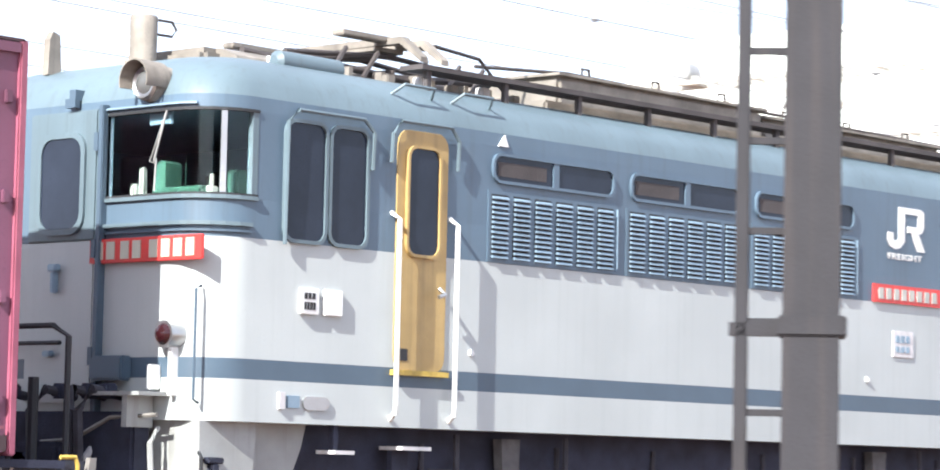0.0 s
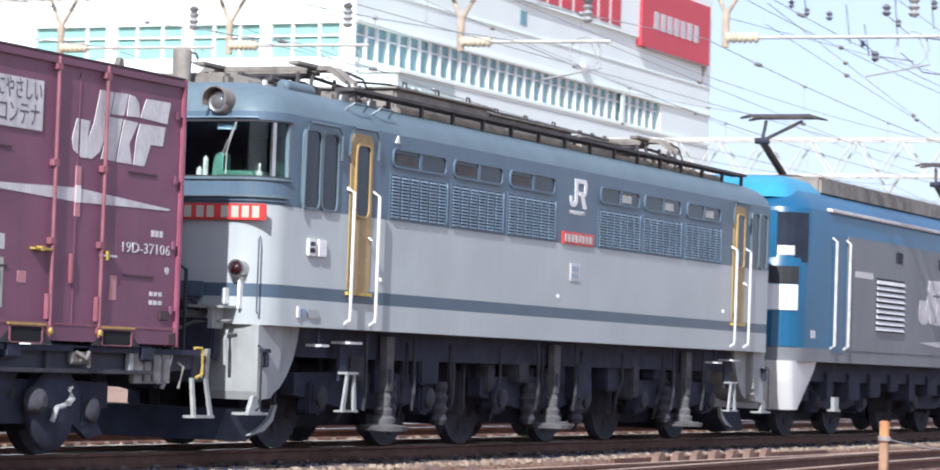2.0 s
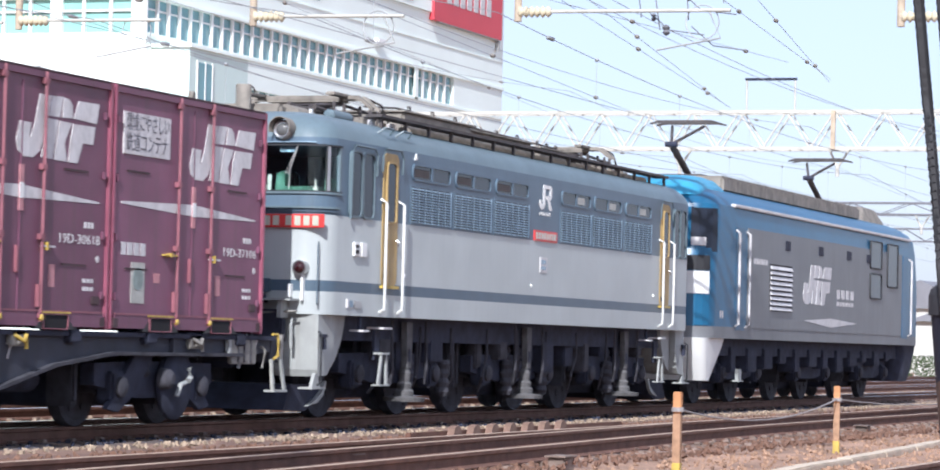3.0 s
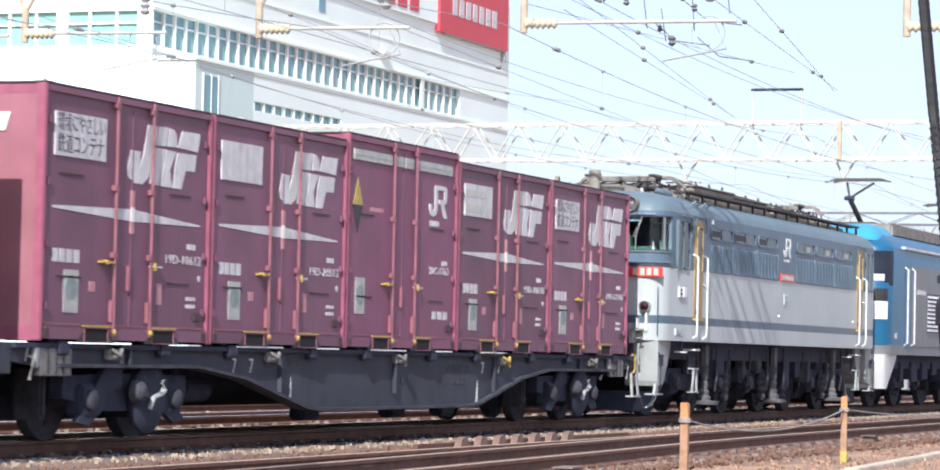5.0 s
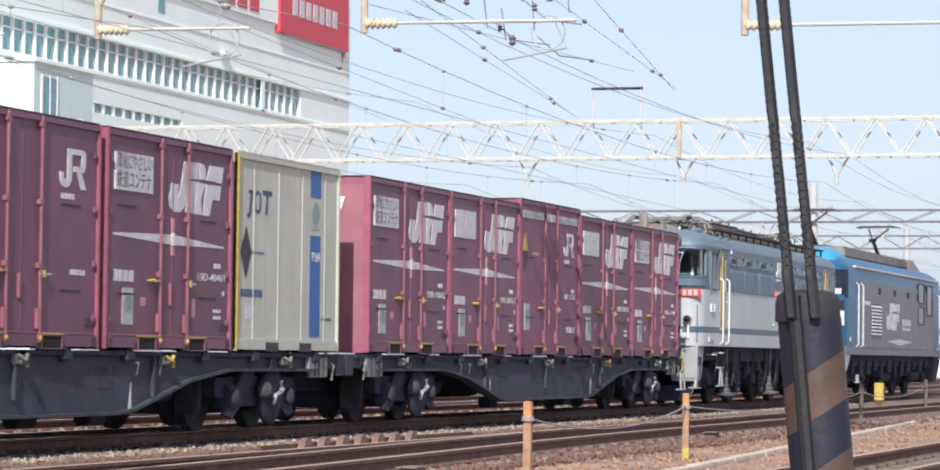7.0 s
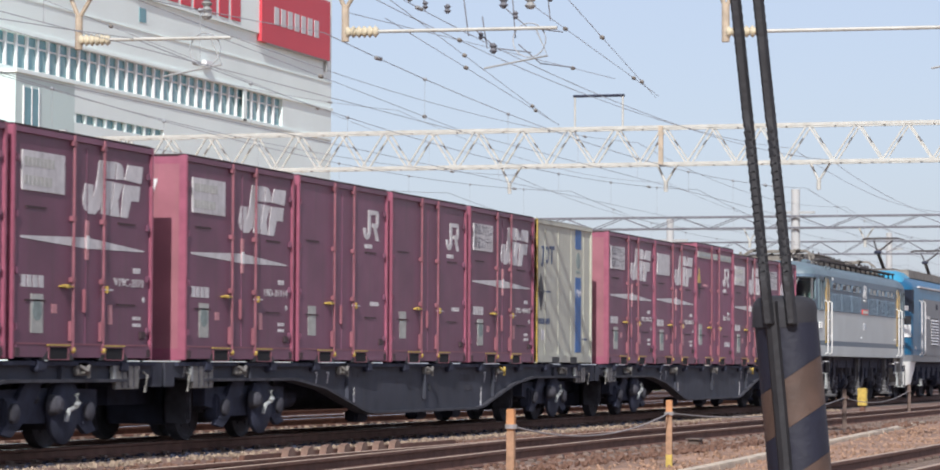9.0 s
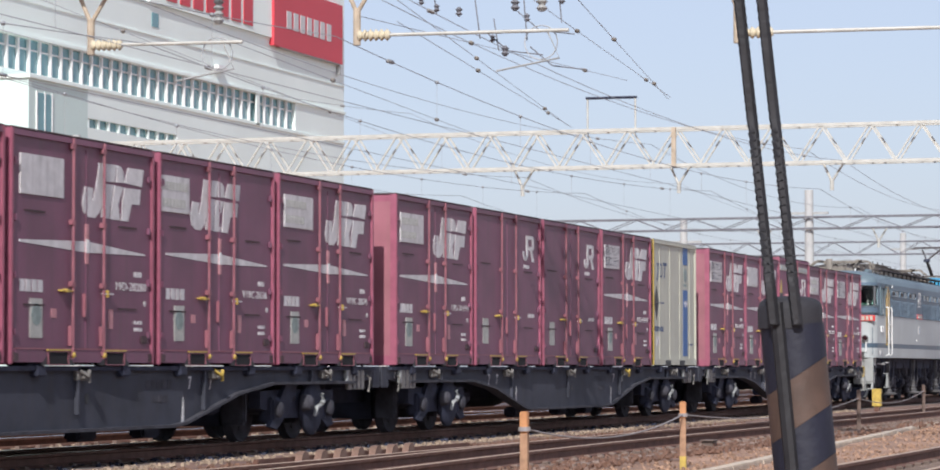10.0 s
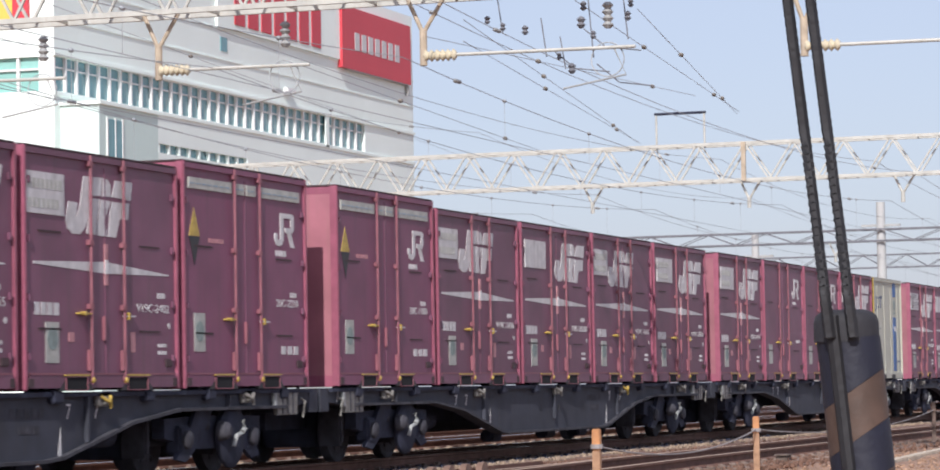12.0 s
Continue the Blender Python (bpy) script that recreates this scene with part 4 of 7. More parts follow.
        part("brake_hose", tube(B(), [(xa - s * 0.02, -0.5, 1.2), (xa - s * 0.2, -0.52, 1.0), (xa - s * 0.25, -0.5, 0.75), (xa - s * 0.3, -0.45, 0.6)], 0.025, 6), "whiteworn", e)
        part("air_cock", tube(B(), [(xa - s * 0.02, -1.0, 1.2), (xa - s * 0.1, -1.02, 1.1), (xa - s * 0.08, -1.02, 0.85)], 0.02, 6), "skirt", e)
    part("underframe", box(B(), 1.2, 15.6, -1.15, 1.15, 0.95, 1.25), "under", e)
    for xa in (2.3, 6.9, 11.5):
        part("motor_casing", box(B(), xa, xa + 3.0, -0.42, 0.42, 0.22, 0.95, 0.05), "under", e)
    part("end_beam", box(B(), x0 - 0.16, x0 - 0.005, -0.92, 0.92, 0.9, 1.3, 0.02), "under", e)
    part("coupler_pocket", box(B(), x0 - 0.35, x0 - 0.2, -0.4, 0.4, 0.6, 1.1, 0.03), "under", e)
    part("foot_board", box(box(B(), x0 - 0.26, x0 - 0.01, -1.08, -0.62, 1.4, 1.425), x0 - 0.24, x0 - 0.02, -0.95, -0.9, 1.2, 1.4), "skirt", e)
    for i in range(13):
        xx = 2.9 + i * 0.93 + random.uniform(-0.2, 0.2)
        ww, hh = random.uniform(0.1, 0.5), random.uniform(0.12, 0.45)
        part("equipment_box", box(B(), xx, xx + ww, -1.2 + random.uniform(0, 0.15), -0.9, 0.98 - hh, 1.0, 0.02), random.choice(("under", "under", "underbrown")), e)
    for i in range(9):
        xx = 3.1 + i * 1.3 + random.uniform(-0.2, 0.2)
        part("air_pipe", tube(B(), [(xx, -1.16, 1.15), (xx, -1.16, 0.8), (xx + random.uniform(-0.2, 0.2), -1.14, 0.5), (xx + 0.1, -1.0, 0.3)], 0.02, 6), "underbrown", e)
    for xx in (3.8, 8.4, 13.0):
        bogie_frame(e, xx, 2.6, 0.55)
        lk = part("swing_link", prism(B(), [(xx - 0.1, 1.2), (xx + 0.1, 1.2), (xx + 0.08, 0.62), (xx - 0.06, 0.62)], "y", -1.26, -1.18), "dustiron", e, "dusty grey bolster link")
        part("cone_spring", lathe(B(), [(0.2, 0.26), (0.25, 0.27), (0.27, 0.12), (0.33, 0.125), (0.36, 0.09), (0.42, 0.1), (0.45, 0.07), (0.56, 0.08), (0.62, 0.05)], (xx, -1.2, 0), "z", 14), "dustiron", lk)
        part("link_slot", box(B(), xx - 0.03, xx + 0.03, -1.268, -1.26, 0.7, 0.86), "under", lk)
        for q in (-0.55, 0.62):
            part("hanger_rod", tube(B(), [(xx + q, -1.24, 1.22), (xx + q, -1.25, 0.6), (xx + q + 0.06, -1.2, 0.42)], 0.022, 6), "underbrown", e)
        for s in (-1.3, 1.3):
            wheelset(e, xx + s, 0.55)
    for xx in (4.1, 5.4, 7.9, 9.4, 12.5):
        sp = lathe(B(), [(0.25 + k * 0.06, 0.1 if k % 2 else 0.075) for k in range(9)], (xx, -1.1, 0), "z", 12)
        part("coil_spring", sp, "underbrown", e)
        part("sand_pipe", tube(B(), [(xx + 0.3, -1.12, 1.1), (xx + 0.3, -1.12, 0.5), (xx + 0.45, -0.9, 0.15)], 0.025, 6), "underbrown", e)
    return moving(e, 0)


def single_arm_pantograph(parent, x, z0, ztop):
    p = part("pantograph", box(B(), x - 0.5, x + 0.5, -0.45, 0.45, z0, z0 + 0.1, 0.02), "pant", parent, "raised single-arm pantograph")
    k = (x - 0.95, 0, (z0 + ztop) / 2 + 0.05)
    part("lower_arm", tube(B(), [(x + 0.25, 0, z0 + 0.1), k], 0.06, 8), "pant", p)
    part("knuckle", lathe(B(), [(-0.11, 0.05), (0.11, 0.05)], k, "y", 10), "under", p)
    for y in (-0.05, 0.05):
        part("upper_arm", tube(B(), [k, (x + 0.1, y * 6, ztop - 0.1)], 0.028, 6), "pant", p)
    for e in (-0.2, 0.2):
        part("collector_bow", prism(B(), [(-0.66, ztop - 0.05), (-0.5, ztop), (0.5, ztop), (0.66, ztop - 0.05), (0.66, ztop - 0.075), (0.48, ztop - 0.05), (-0.48, ztop - 0.05), (-0.66, ztop - 0.075)], "x", x + 0.1 + e - 0.03, x + 0.1 + e + 0.03), "walk", p)
    for e in (-0.4, 0.4):
        for y in (-0.4, 0.4):
            part("insulator", lathe(B(), [(i * 0.04 - 0.3, 0.08 if i % 2 else 0.05) for i in range(8)], (x + e, y, z0), "z", 12), "porcelain", p)


def azure_locomotive():
    """Modern leading locomotive: azure and mid grey."""
    e = thing("electric_locomotive", "modern electric locomotive, azure blue and grey, white lower bumper, raised pantographs", "locomotive", "locomotives")
    x0, x1, hw = 17.05, 34.6, 1.42
    S = -hw
    # ends lean back: rings step in with height
    def ring(z):
        d = 0.0 if z < 2.3 else (z - 2.3) * 0.28
        return outline(x0 + d, x1 - d, hw - max(0, z - 3.1) * 0.12, 0.5)
    part("sill", loft(B(), [(ring(z), z) for z in (1.15, 1.35)]), "locogrey", e, smooth=True)
    part("body", loft(B(), [(ring(z), z) for z in (1.35, 1.9, 2.3, 2.6, 3.15, 3.45)]), "azure", e, smooth=True)
    part("side_panel", box(B(), x0 + 2.5, x1 - 2.1, S - 0.012, S + 0.05, 1.35, 3.12), "locogrey", e)
    part("cant_rail", box(B(), x0 + 1.6, x1 - 1.2, S - 0.02, S + 0.14, 3.44, 3.5, 0.015), "whiteworn", e)
    rf = [(outline(x0 + 0.32 + d, x1 - 0.32 - d, hw - 0.05 - d * 0.8, 0.5), z) for d, z in ((0, 3.45), (0.1, 3.58), (0.35, 3.72), (0.7, 3.82))]
    part("roof", loft(B(), rf), "azure", e, smooth=True)
    bm = loft(B(), [(outline(x0 + 0.36 + d, x0 + 2.6 - d * 0.3, 1.1 - d * 0.5, 0.4), z) for d, z in ((0, 3.6), (0.15, 3.78), (0.45, 3.92), (0.8, 3.98))])
    # dome takes a brighter copy of the azure, its sunlight painted in
    part("roof_fairing", bm, "azurelit", e, "azure domed roof fairing, sunlit tone painted in", True)
    part("roof_box", box(B(), x0 + 2.5, x1 - 4.2, -0.95, 0.95, 3.75, 4.05, 0.05), "roofgrey", e, "tan roof equipment housing")
    part("roof_fairing", loft(B(), [(outline(x1 - 4.1 + d, x1 - 1.3 - d, 0.95 - d * 0.3, 0.4), z) for d, z in ((0, 3.6), (0.15, 3.85), (0.5, 4.08), (0.8, 4.12))]), "roofgrey", e, "", True)
    # rear cab face
    arc = [(x0 + 0.14, 1.05), (x0 + 0.14, -0.92)] + [(px + 0.14, py) for px, py in outline(x0, x1, hw, 0.5)[1:6]]
    part("windscreen", strip(B(), arc, 2.62, 3.36, -0.14, 0.02), "darkglass", e, "wide dark wraparound windscreen")
    part("pillar", strip(B(), arc[1:3], 2.6, 3.38, -0.1, 0.035), "azure", e)
    a0 = outline(x0, x1, hw, 0.5)
    low = [(x0, 1.05), (x0, -0.92)] + a0[1:5]
    part("lamp_panel", strip(B(), low, 2.3, 2.55, -0.02, 0.03), "rubber", e)
    part("white_panel", strip(B(), low, 1.9, 2.28, -0.02, 0.02), "white", e)
    part("lower_panel", strip(B(), low, 1.36, 1.88, -0.02, 0.015), "azure", e)
    tl = part("tail_lamp", lathe(B(), [(-0.06, 0.08), (-0.05, 0.12), (0.03, 0.12)], (x0, -0.75, 2.42), "x", 16), "chrome", e)
    part("lens", lathe(B(), [(-0.09, 0.03), (-0.06, 0.07), (-0.04, 0.07)], (x0, -0.75, 2.42), "x", 12), "taillamp", tl)
    bm = loft(B(), [(outline(x0 + d, x0 + q, 1.36 - d * 0.2, 0.16), z) for d, q, z in ((0.34, 0.72, 0.42), (0.2, 0.95, 0.66), (0.05, 1.3, 1.0), (0.0, 1.4, 1.15))])
    part("bumper", bm, "white", e, "white tapered lower bumper", True)
    bm = loft(B(), [(outline(x1 - 1.6 + d * 0.3, x1 - d, 1.36 - d * 0.2, 0.3), z) for d, z in ((0.45, 0.35), (0.25, 0.6), (0.05, 1.0), (0.0, 1.15))])
    part("bumper", bm, "under", e, "", True)
    part("sun_blind", strip(B(), arc[2:5], 2.72, 2.86, 0.022, 0.026), "whiteworn", e)
    part("wiper", tube(B(), [(x0 + 0.0, -0.3, 2.6), (x0 + 0.1, -0.55, 3.1)], 0.014, 6), "rubber", e)
    part("running_mark", bars(B(), x0 + 0.75, x0 + 1.0, 1.5, 1.62, S - 0.001, 2), "whiteworn", e)
    part("steps", box(box(B(), x0 + 2.0, x0 + 2.3, S - 0.02, S + 0.1, 0.4, 0.43), x0 + 2.05, x0 + 2.25, S, S + 0.06, 0.43, 0.62), "skirt", e)
    # side
    d = part("cab_door", box(B(), x0 + 1.75, x0 + 2.35, S - 0.006, S + 0.02, 1.3, 3.1), "azure", e)
    for hx in (x0 + 1.72, x0 + 2.42):
        handrail(e, [(hx, S, 1.36), (hx, S - 0.07, 1.4), (hx, S - 0.07, 3.0), (hx, S, 3.05)], 0.022, "whiteworn")
    d = part("cab_door", box(B(), x1 - 2.0, x1 - 1.45, S - 0.006, S + 0.02, 1.3, 3.1), "azure", e)
    handrail(e, [(x1 - 1.35, S, 1.36), (x1 - 1.35, S - 0.07, 1.4), (x1 - 1.35, S - 0.07, 3.0), (x1 - 1.35, S, 3.05)], 0.022, "whiteworn")
    lv = part("louvre_panel", box(B(), 21.1, 22.7, S - 0.02, S, 1.68, 2.54), "rubber", e)
    for k in range(9):
        z = 1.7 + k * 0.093
        part("louvre", prism(B(), [(S - 0.05, z), (S - 0.02, z + 0.06), (S - 0.02, z)], "x", 21.12, 22.68), "whiteworn", lv)
    slab_mark(e, 23.6, 1.86, 2.3, 0.76, S - 0.012, "whiteworn")
    part("lozenge", prism(B(), [(23.7, 1.55), (25.9, 1.62), (28.2, 1.55), (25.9, 1.44)], "y", S - 0.018, S - 0.012), "whiteworn", e)
    part("print", bars(bars(B(), 26.4, 28.0, 2.02, 2.2, S - 0.012, 4, 0.35), 26.4, 27.9, 1.88, 1.96, S - 0.012, 6), "whiteworn", e)
    part("print", bars(B(), 19.95, 20.95, 2.5, 2.6, S - 0.012, 6), "whiteworn", e)
    for z0, z1 in ((2.75, 3.28), (2.12, 2.6)):
        framed_window(e, 29.35, 30.4, z0, z1, S - 0.014, 0.05, 0.03, "rubber")
    framed_window(e, 31.0, 32.0, 2.4, 3.28, S - 0.014, 0.05, 0.03, "rubber")
    for xx in (22.2, 24.8, 27.2, 29.0):
        part("vent", box(B(), xx, xx + 0.35, S - 0.03, S, 2.82, 3.0, 0.01), "under", e)
    single_arm_pantograph(e, 20.4, 4.0, 5.1)
    single_arm_pantograph(e, 30.6, 4.05, 5.1)
    part("underframe", box(B(), x0 + 1.4, x1 - 1.0, -1.2, 1.2, 0.85, 1.15), "under", e)
    for xa in (18.9, 24.3, 29.7):
        part("motor_casing", box(B(), xa, xa + 3.0, -0.42, 0.42, 0.22, 0.9, 0.05), "under", e)
    for i in range(12):
        xx = 19.2 + i * 1.15
        part("equipment_box", box(B(), xx, xx + random.uniform(0.3, 0.7), -1.25, -0.9, 0.95 - random.uniform(0.15, 0.5), 1.0, 0.02), "under", e)
    for xx in (20.4, 25.8, 31.2):
        bogie_frame(e, xx, 2.4, 0.55)
        for s in (-1.2, 1.2):
            wheelset(e, xx + s, 0.55)
    for s, xa in ((-1, x0), (1, x1)):
        coupler(e, xa, s)
    return moving(e, 0)


# ---------------------------------------------------------------- containers (x along, origin at the rear corner on the centre line)
CL, CW = 3.715, 1.225


def box_shell(c, h, wall, post, roof, ribs_end=True):
    W = -CW
    part("body", box(B(), 0.05, CL - 0.05, W + 0.03, CW - 0.03, 0.12, h - 0.05), wall, c)
    for x in (0, CL - 0.06):
        for y in (W, CW - 0.1):
            part("corner_post", box(B(), x, x + 0.06, y, y + 0.1, 0, h - 0.01, 0.01), post, c)
    for x in (0.02, CL - 0.1):
        part("end_sill", box(B(), x, x + 0.08, W + 0.1, CW - 0.1, 0, 0.14), post, c)
        part("end_header", box(B(), x, x + 0.08, W + 0.1, CW - 0.1, h - 0.12, h - 0.02), post, c)
    part("roof", box(B(), 0.01, CL - 0.01, W + 0.01, CW - 0.01, h - 0.03, h, 0.01), roof, c)
    for y in (W, CW - 0.08):
        part("bottom_rail", box(B(), 0.1, CL - 0.1, y, y + 0.08, 0.02, 0.15), wall, c)
        part("top_rail", box(B(), 0.06, CL - 0.06, y, y + 0.08, h - 0.09, h - 0.03), wall, c)
    # rear panel paler than the sides: direct sun put into colour, plus dust
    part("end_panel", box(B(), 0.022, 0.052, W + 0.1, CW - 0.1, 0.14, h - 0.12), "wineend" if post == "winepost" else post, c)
    for y in (W + 0.62, CW - 0.62):
        part("end_rib", box(B(), 0.01, 0.024, y - 0.03, y + 0.03, 0.16, h - 0.14, 0.004), post, c)
    for x in (0.07, CL - 0.19):
        part("lifting_slot", box(B(), x, x + 0.12, W - 0.004, W + 0.03, 0.02, 0.13, 0.01), "wineroof" if wall != "creambox" else "card", c)


def door_gear(c, h, x1, x2, bar_mat):
    """Locking bars, levers, hinges and fork pockets of a side-opening container."""
    W = -CW
    for x in (x1, x2):
        b = part("locking_bar", tube(B(), [(x, W - 0.005, 0.06), (x, W - 0.005, h - 0.03)], 0.017, 8), bar_mat, c, smooth=True)
        for z in (0.12, h * 0.35, h * 0.62, h - 0.12):
            part("bar_guide", box(B(), x - 0.045, x + 0.045, W - 0.02, W + 0.035, z - 0.03, z + 0.03, 0.005), bar_mat, b)
        part("bar_foot", lathe(B(), [(W - 0.035, 0.022), (W - 0.02, 0.034), (W, 0.034)], (x, 0, 0.1), "y", 10), "yellow", b)
    lv = part("lever", box(B(), x1 - 0.3, x1 - 0.02, W - 0.02, W + 0.03, 0.79, 0.808), "yellow", c)
    part("grip", box(B(), x1 - 0.2, x1 - 0.15, W - 0.03, W + 0.03, 0.78, 0.82), "yellow", lv)
    lv = part("lever", box(B(), x2 + 0.02, x2 + 0.24, W - 0.02, W + 0.03, 0.78, 0.798), "whiteworn", c)
    part("grip", box(B(), x2 + 0.06, x2 + 0.09, W - 0.03, W + 0.03, 0.75, 0.83), "yellow", lv)
    for x, z in ((0.35, 1.62), (2.75, 1.55), (0.35, 0.62), (2.75, 0.62)):
        part("rib_line", box(B(), x, x + 0.5, W + 0.02, W + 0.036, z, z + 0.02), "wineroof", c)
    for x in (0.1, CL - 0.16):
        for z in (0.3, 0.9, 1.5, 2.1):
            part("hinge", box(B(), x, x + 0.05, W + 0.0, W + 0.03, z, z + 0.08, 0.006), "wine", c)
    for x in (x1 - 0.62, x2 + 0.05):
        bm = frame_ring(B(), rrect(x, x + 0.52, -0.01, 0.15, 0.02, 1), rrect(x + 0.02, x + 0.5, 0.0, 0.13, 0.01, 1), W - 0.012, W + 0.05)
        fp = part("fork_pocket", bm, "winebar", c)
        part("pocket_lip", box(B(), x - 0.03, x + 0.55, W - 0.018, W, 0.145, 0.162), "yellow", fp)
        # solid block, its black front stands in for shade inside the pocket
        part("pocket_shade", box(B(), x + 0.02, x + 0.5, W - 0.004, W + 0.2, 0.0, 0.13), "pocketblack", fp)
        for e in (x - 0.16, x + 0.52):
            part("skid_gusset", prism(B(), [(e, -0.01), (e + 0.16, -0.01), (e + (0.16 if e < x else 0.0), 0.1)], "y", W - 0.003, W + 0.04), "black", fp)
    for x in (x1, x2):
        part("lower_guide", box(B(), x - 0.05, x - 0.012, W - 0.012, W + 0.03, 0.2, 0.42, 0.004), bar_mat, c)
    part("sill_line", box(B(), 0.1, CL - 0.1, W - 0.006, W + 0.004, 0.158, 0.176), bar_mat, c)
    part("latch", box(B(), x1 + 0.32, x1 + 0.36, W + 0.0, W + 0.035, 0.52, 0.78, 0.006), bar_mat, c)
    part("stop_block", box(B(), CL - 0.34, CL - 0.16, W + 0.012, W + 0.035, 0.24, 0.33, 0.01), "wineroof", c)
    # seams of the door leaves
    for x in (x1 + (x2 - x1) / 2,):
        part("door_seam", box(B(), x - 0.012, x + 0.012, W + 0.022, W + 0.036, 0.16, h - 0.14), "wine", c)


def slogan_panel(c, W, style, dx=0.0):
    p = part("panel", box(B(), 0.24 + dx, (1.3 if not dx else 1.1) + dx, W + 0.016, W + 0.034, 1.8, 2.23, 0.003), "whiteworn", c, "weathered white panel")
    y = W + 0.015
    if style == "words":
        lettering("lettering", "環境にやさしい", 0.15, 0.28, y, 2.06, "fadedink", p, 0.98)
        lettering("lettering", "鉄道コンテナ", 0.16, 0.28, y, 1.85, "fadedink", p, 0.95)
    elif style == "faint":
        part("lettering", bars(bars(B(), 0.29 + dx, 1.06 + dx, 2.06, 2.16, y + 0.002, 8), 0.29 + dx, 1.0 + dx, 1.86, 1.96, y + 0.002, 7), "card", p)


def wine_container(style, centred=False):
    c = thing("freight_container", "wine-red steel freight container with white slanted emblem and pale dart stripe", "container", "wine-red containers")
    W = -CW
    box_shell(c, 2.5, "wine", "winepost", "wineroof")
    x1, x2 = 1.5, 2.3
    door_gear(c, 2.5, x1, x2, "winebar")
    y = W + 0.03
    slogan_panel(c, W, style, 0.0 if not centred else -0.17)
    slab_mark(c, 0.98 if centred else 1.79, 1.63, 1.6 if centred else 1.66, 0.62, y, "whiteworn")
    part("dart_stripe", prism(B(), [(0.24, 1.29), (0.24, 1.315), (1.9, 1.36), (3.5, 1.27), (3.5, 1.255), (1.9, 1.235)], "y", y - 0.005, y), "whiteworn", c)
    part("marker_bar", box(B(), 1.87, 1.95, y - 0.012, y, 1.11, 1.55), "pinkbar", c)
    part("marker_centre", box(B(), 1.87, 1.95, y - 0.016, y - 0.012, 1.23, 1.38), "white", c)
    part("owner_print", bars(B(), 0.26, 0.84, 0.77, 0.9, y, 4, 0.22), "whiteworn", c)
    part("placard", box(B(), 0.5, 0.8, y - 0.006, y, 0.28, 0.7), "card", c, "faded card with a green roundel")
    part("small_print", bars(bars(bars(B(), 3.2, 3.42, 1.0, 1.06, y, 3), 3.2, 3.45, 0.46, 0.5, y, 3), 3.2, 3.45, 0.38, 0.42, y, 3), "whiteworn", c)
    part("label", box(B(), 1.02, 1.15, y - 0.004, y, 0.5, 0.6), "pinkbar", c)
    part("label", box(B(), 2.5, 2.62, y - 0.004, y, 0.4, 0.62), "pinkbar", c)
    part("label", lathe(B(), [(y - 0.005, 0.035), (y, 0.035)], (3.5, 0, 0.7), "y", 10), "whiteworn", c)
    part("label", lathe(B(), [(y - 0.01, 0.12), (y - 0.006, 0.12)], (0.65, 0, 0.53), "y", 14), "leafgreen", c)
    part("end_stripe", prism(B(), [(W + 0.38, 2.2), (W + 0.44, 2.02), (CW - 0.35, 2.02), (CW - 0.35, 2.2)], "x", 0.005, 0.02), "white", c)
    return c


def vent_container():
    c = thing("freight_container", "taller wine-red ventilated freight container with white emblem and grille strip", "container", "wine-red containers")
    W = -CW
    box_shell(c, 2.6, "winevent", "winepost", "wineroof")
    x1, x2 = 1.45, 2.2
    door_gear(c, 2.6, x1, x2, "winebar")
    y = W + 0.03
    for a, b in ((0.18, 1.4), (1.5, 1.78), (1.84, 2.12), (2.28, 3.5)):
        v = part("vent_grille", box(B(), a, b, y - 0.02, y, 2.28, 2.41, 0.004), "card", c, "pale grille strip")
        part("slot", bars(B(), a + 0.03, b - 0.03, 2.335, 2.35, y - 0.02, max(2, int((b - a) * 6))), "louvre", v)
    part("emblem", hook_mark(B(), 2.72, 1.72, 0.42, y), "whiteworn", c, "white operator emblem")
    part("emblem", bars(B(), 2.75, 3.1, 1.6, 1.67, y, 4, 0.25), "whiteworn", c)
    part("hazard_mark", prism(B(), [(0.2, 1.74), (0.5, 1.74), (0.35, 2.06)], "y", y - 0.006, y), "yellow", c)
    part("hazard_mark", prism(B(), [(0.2, 1.735), (0.35, 1.4), (0.5, 1.735)], "y", y - 0.006, y), "black", c)
    part("small_print", bars(B(), 0.75, 1.2, 1.68, 1.73, y, 6), "pinkbar", c)
    part("placard", box(B(), 0.32, 0.62, y - 0.006, y, 0.42, 0.86), "card", c)
    part("label", lathe(B(), [(y - 0.01, 0.12), (y - 0.006, 0.12)], (0.47, 0, 0.65), "y", 14), "leafgreen", c)
    part("small_print", bars(bars(B(), 3.2, 3.42, 1.1, 1.16, y, 3), 2.9, 3.5, 0.4, 0.5, y, 3), "whiteworn", c)
    return c


def plain_container():
    c = thing("freight_container", "plain wine-red steel freight container with small white emblem", "container", "wine-red containers")
    W = -CW
    box_shell(c, 2.5, "wine", "winepost", "wineroof")
    y = W + 0.03
    part("emblem", hook_mark(B(), 2.7, 1.74, 0.44, y), "whiteworn", c, "white operator emblem")
    part("emblem", bars(B(), 2.75, 3.1, 1.62, 1.68, y, 4, 0.25), "whiteworn", c)
    part("small_print", bars(B(), 3.0, 3.4, 0.8, 0.86, y, 5), "whiteworn", c)
    part("label", box(B(), 0.45, 0.75, y - 0.004, y, 0.35, 0.75), "card", c)
    door_gear(c, 2.5, 1.4, 2.2, "winebar")
    return c


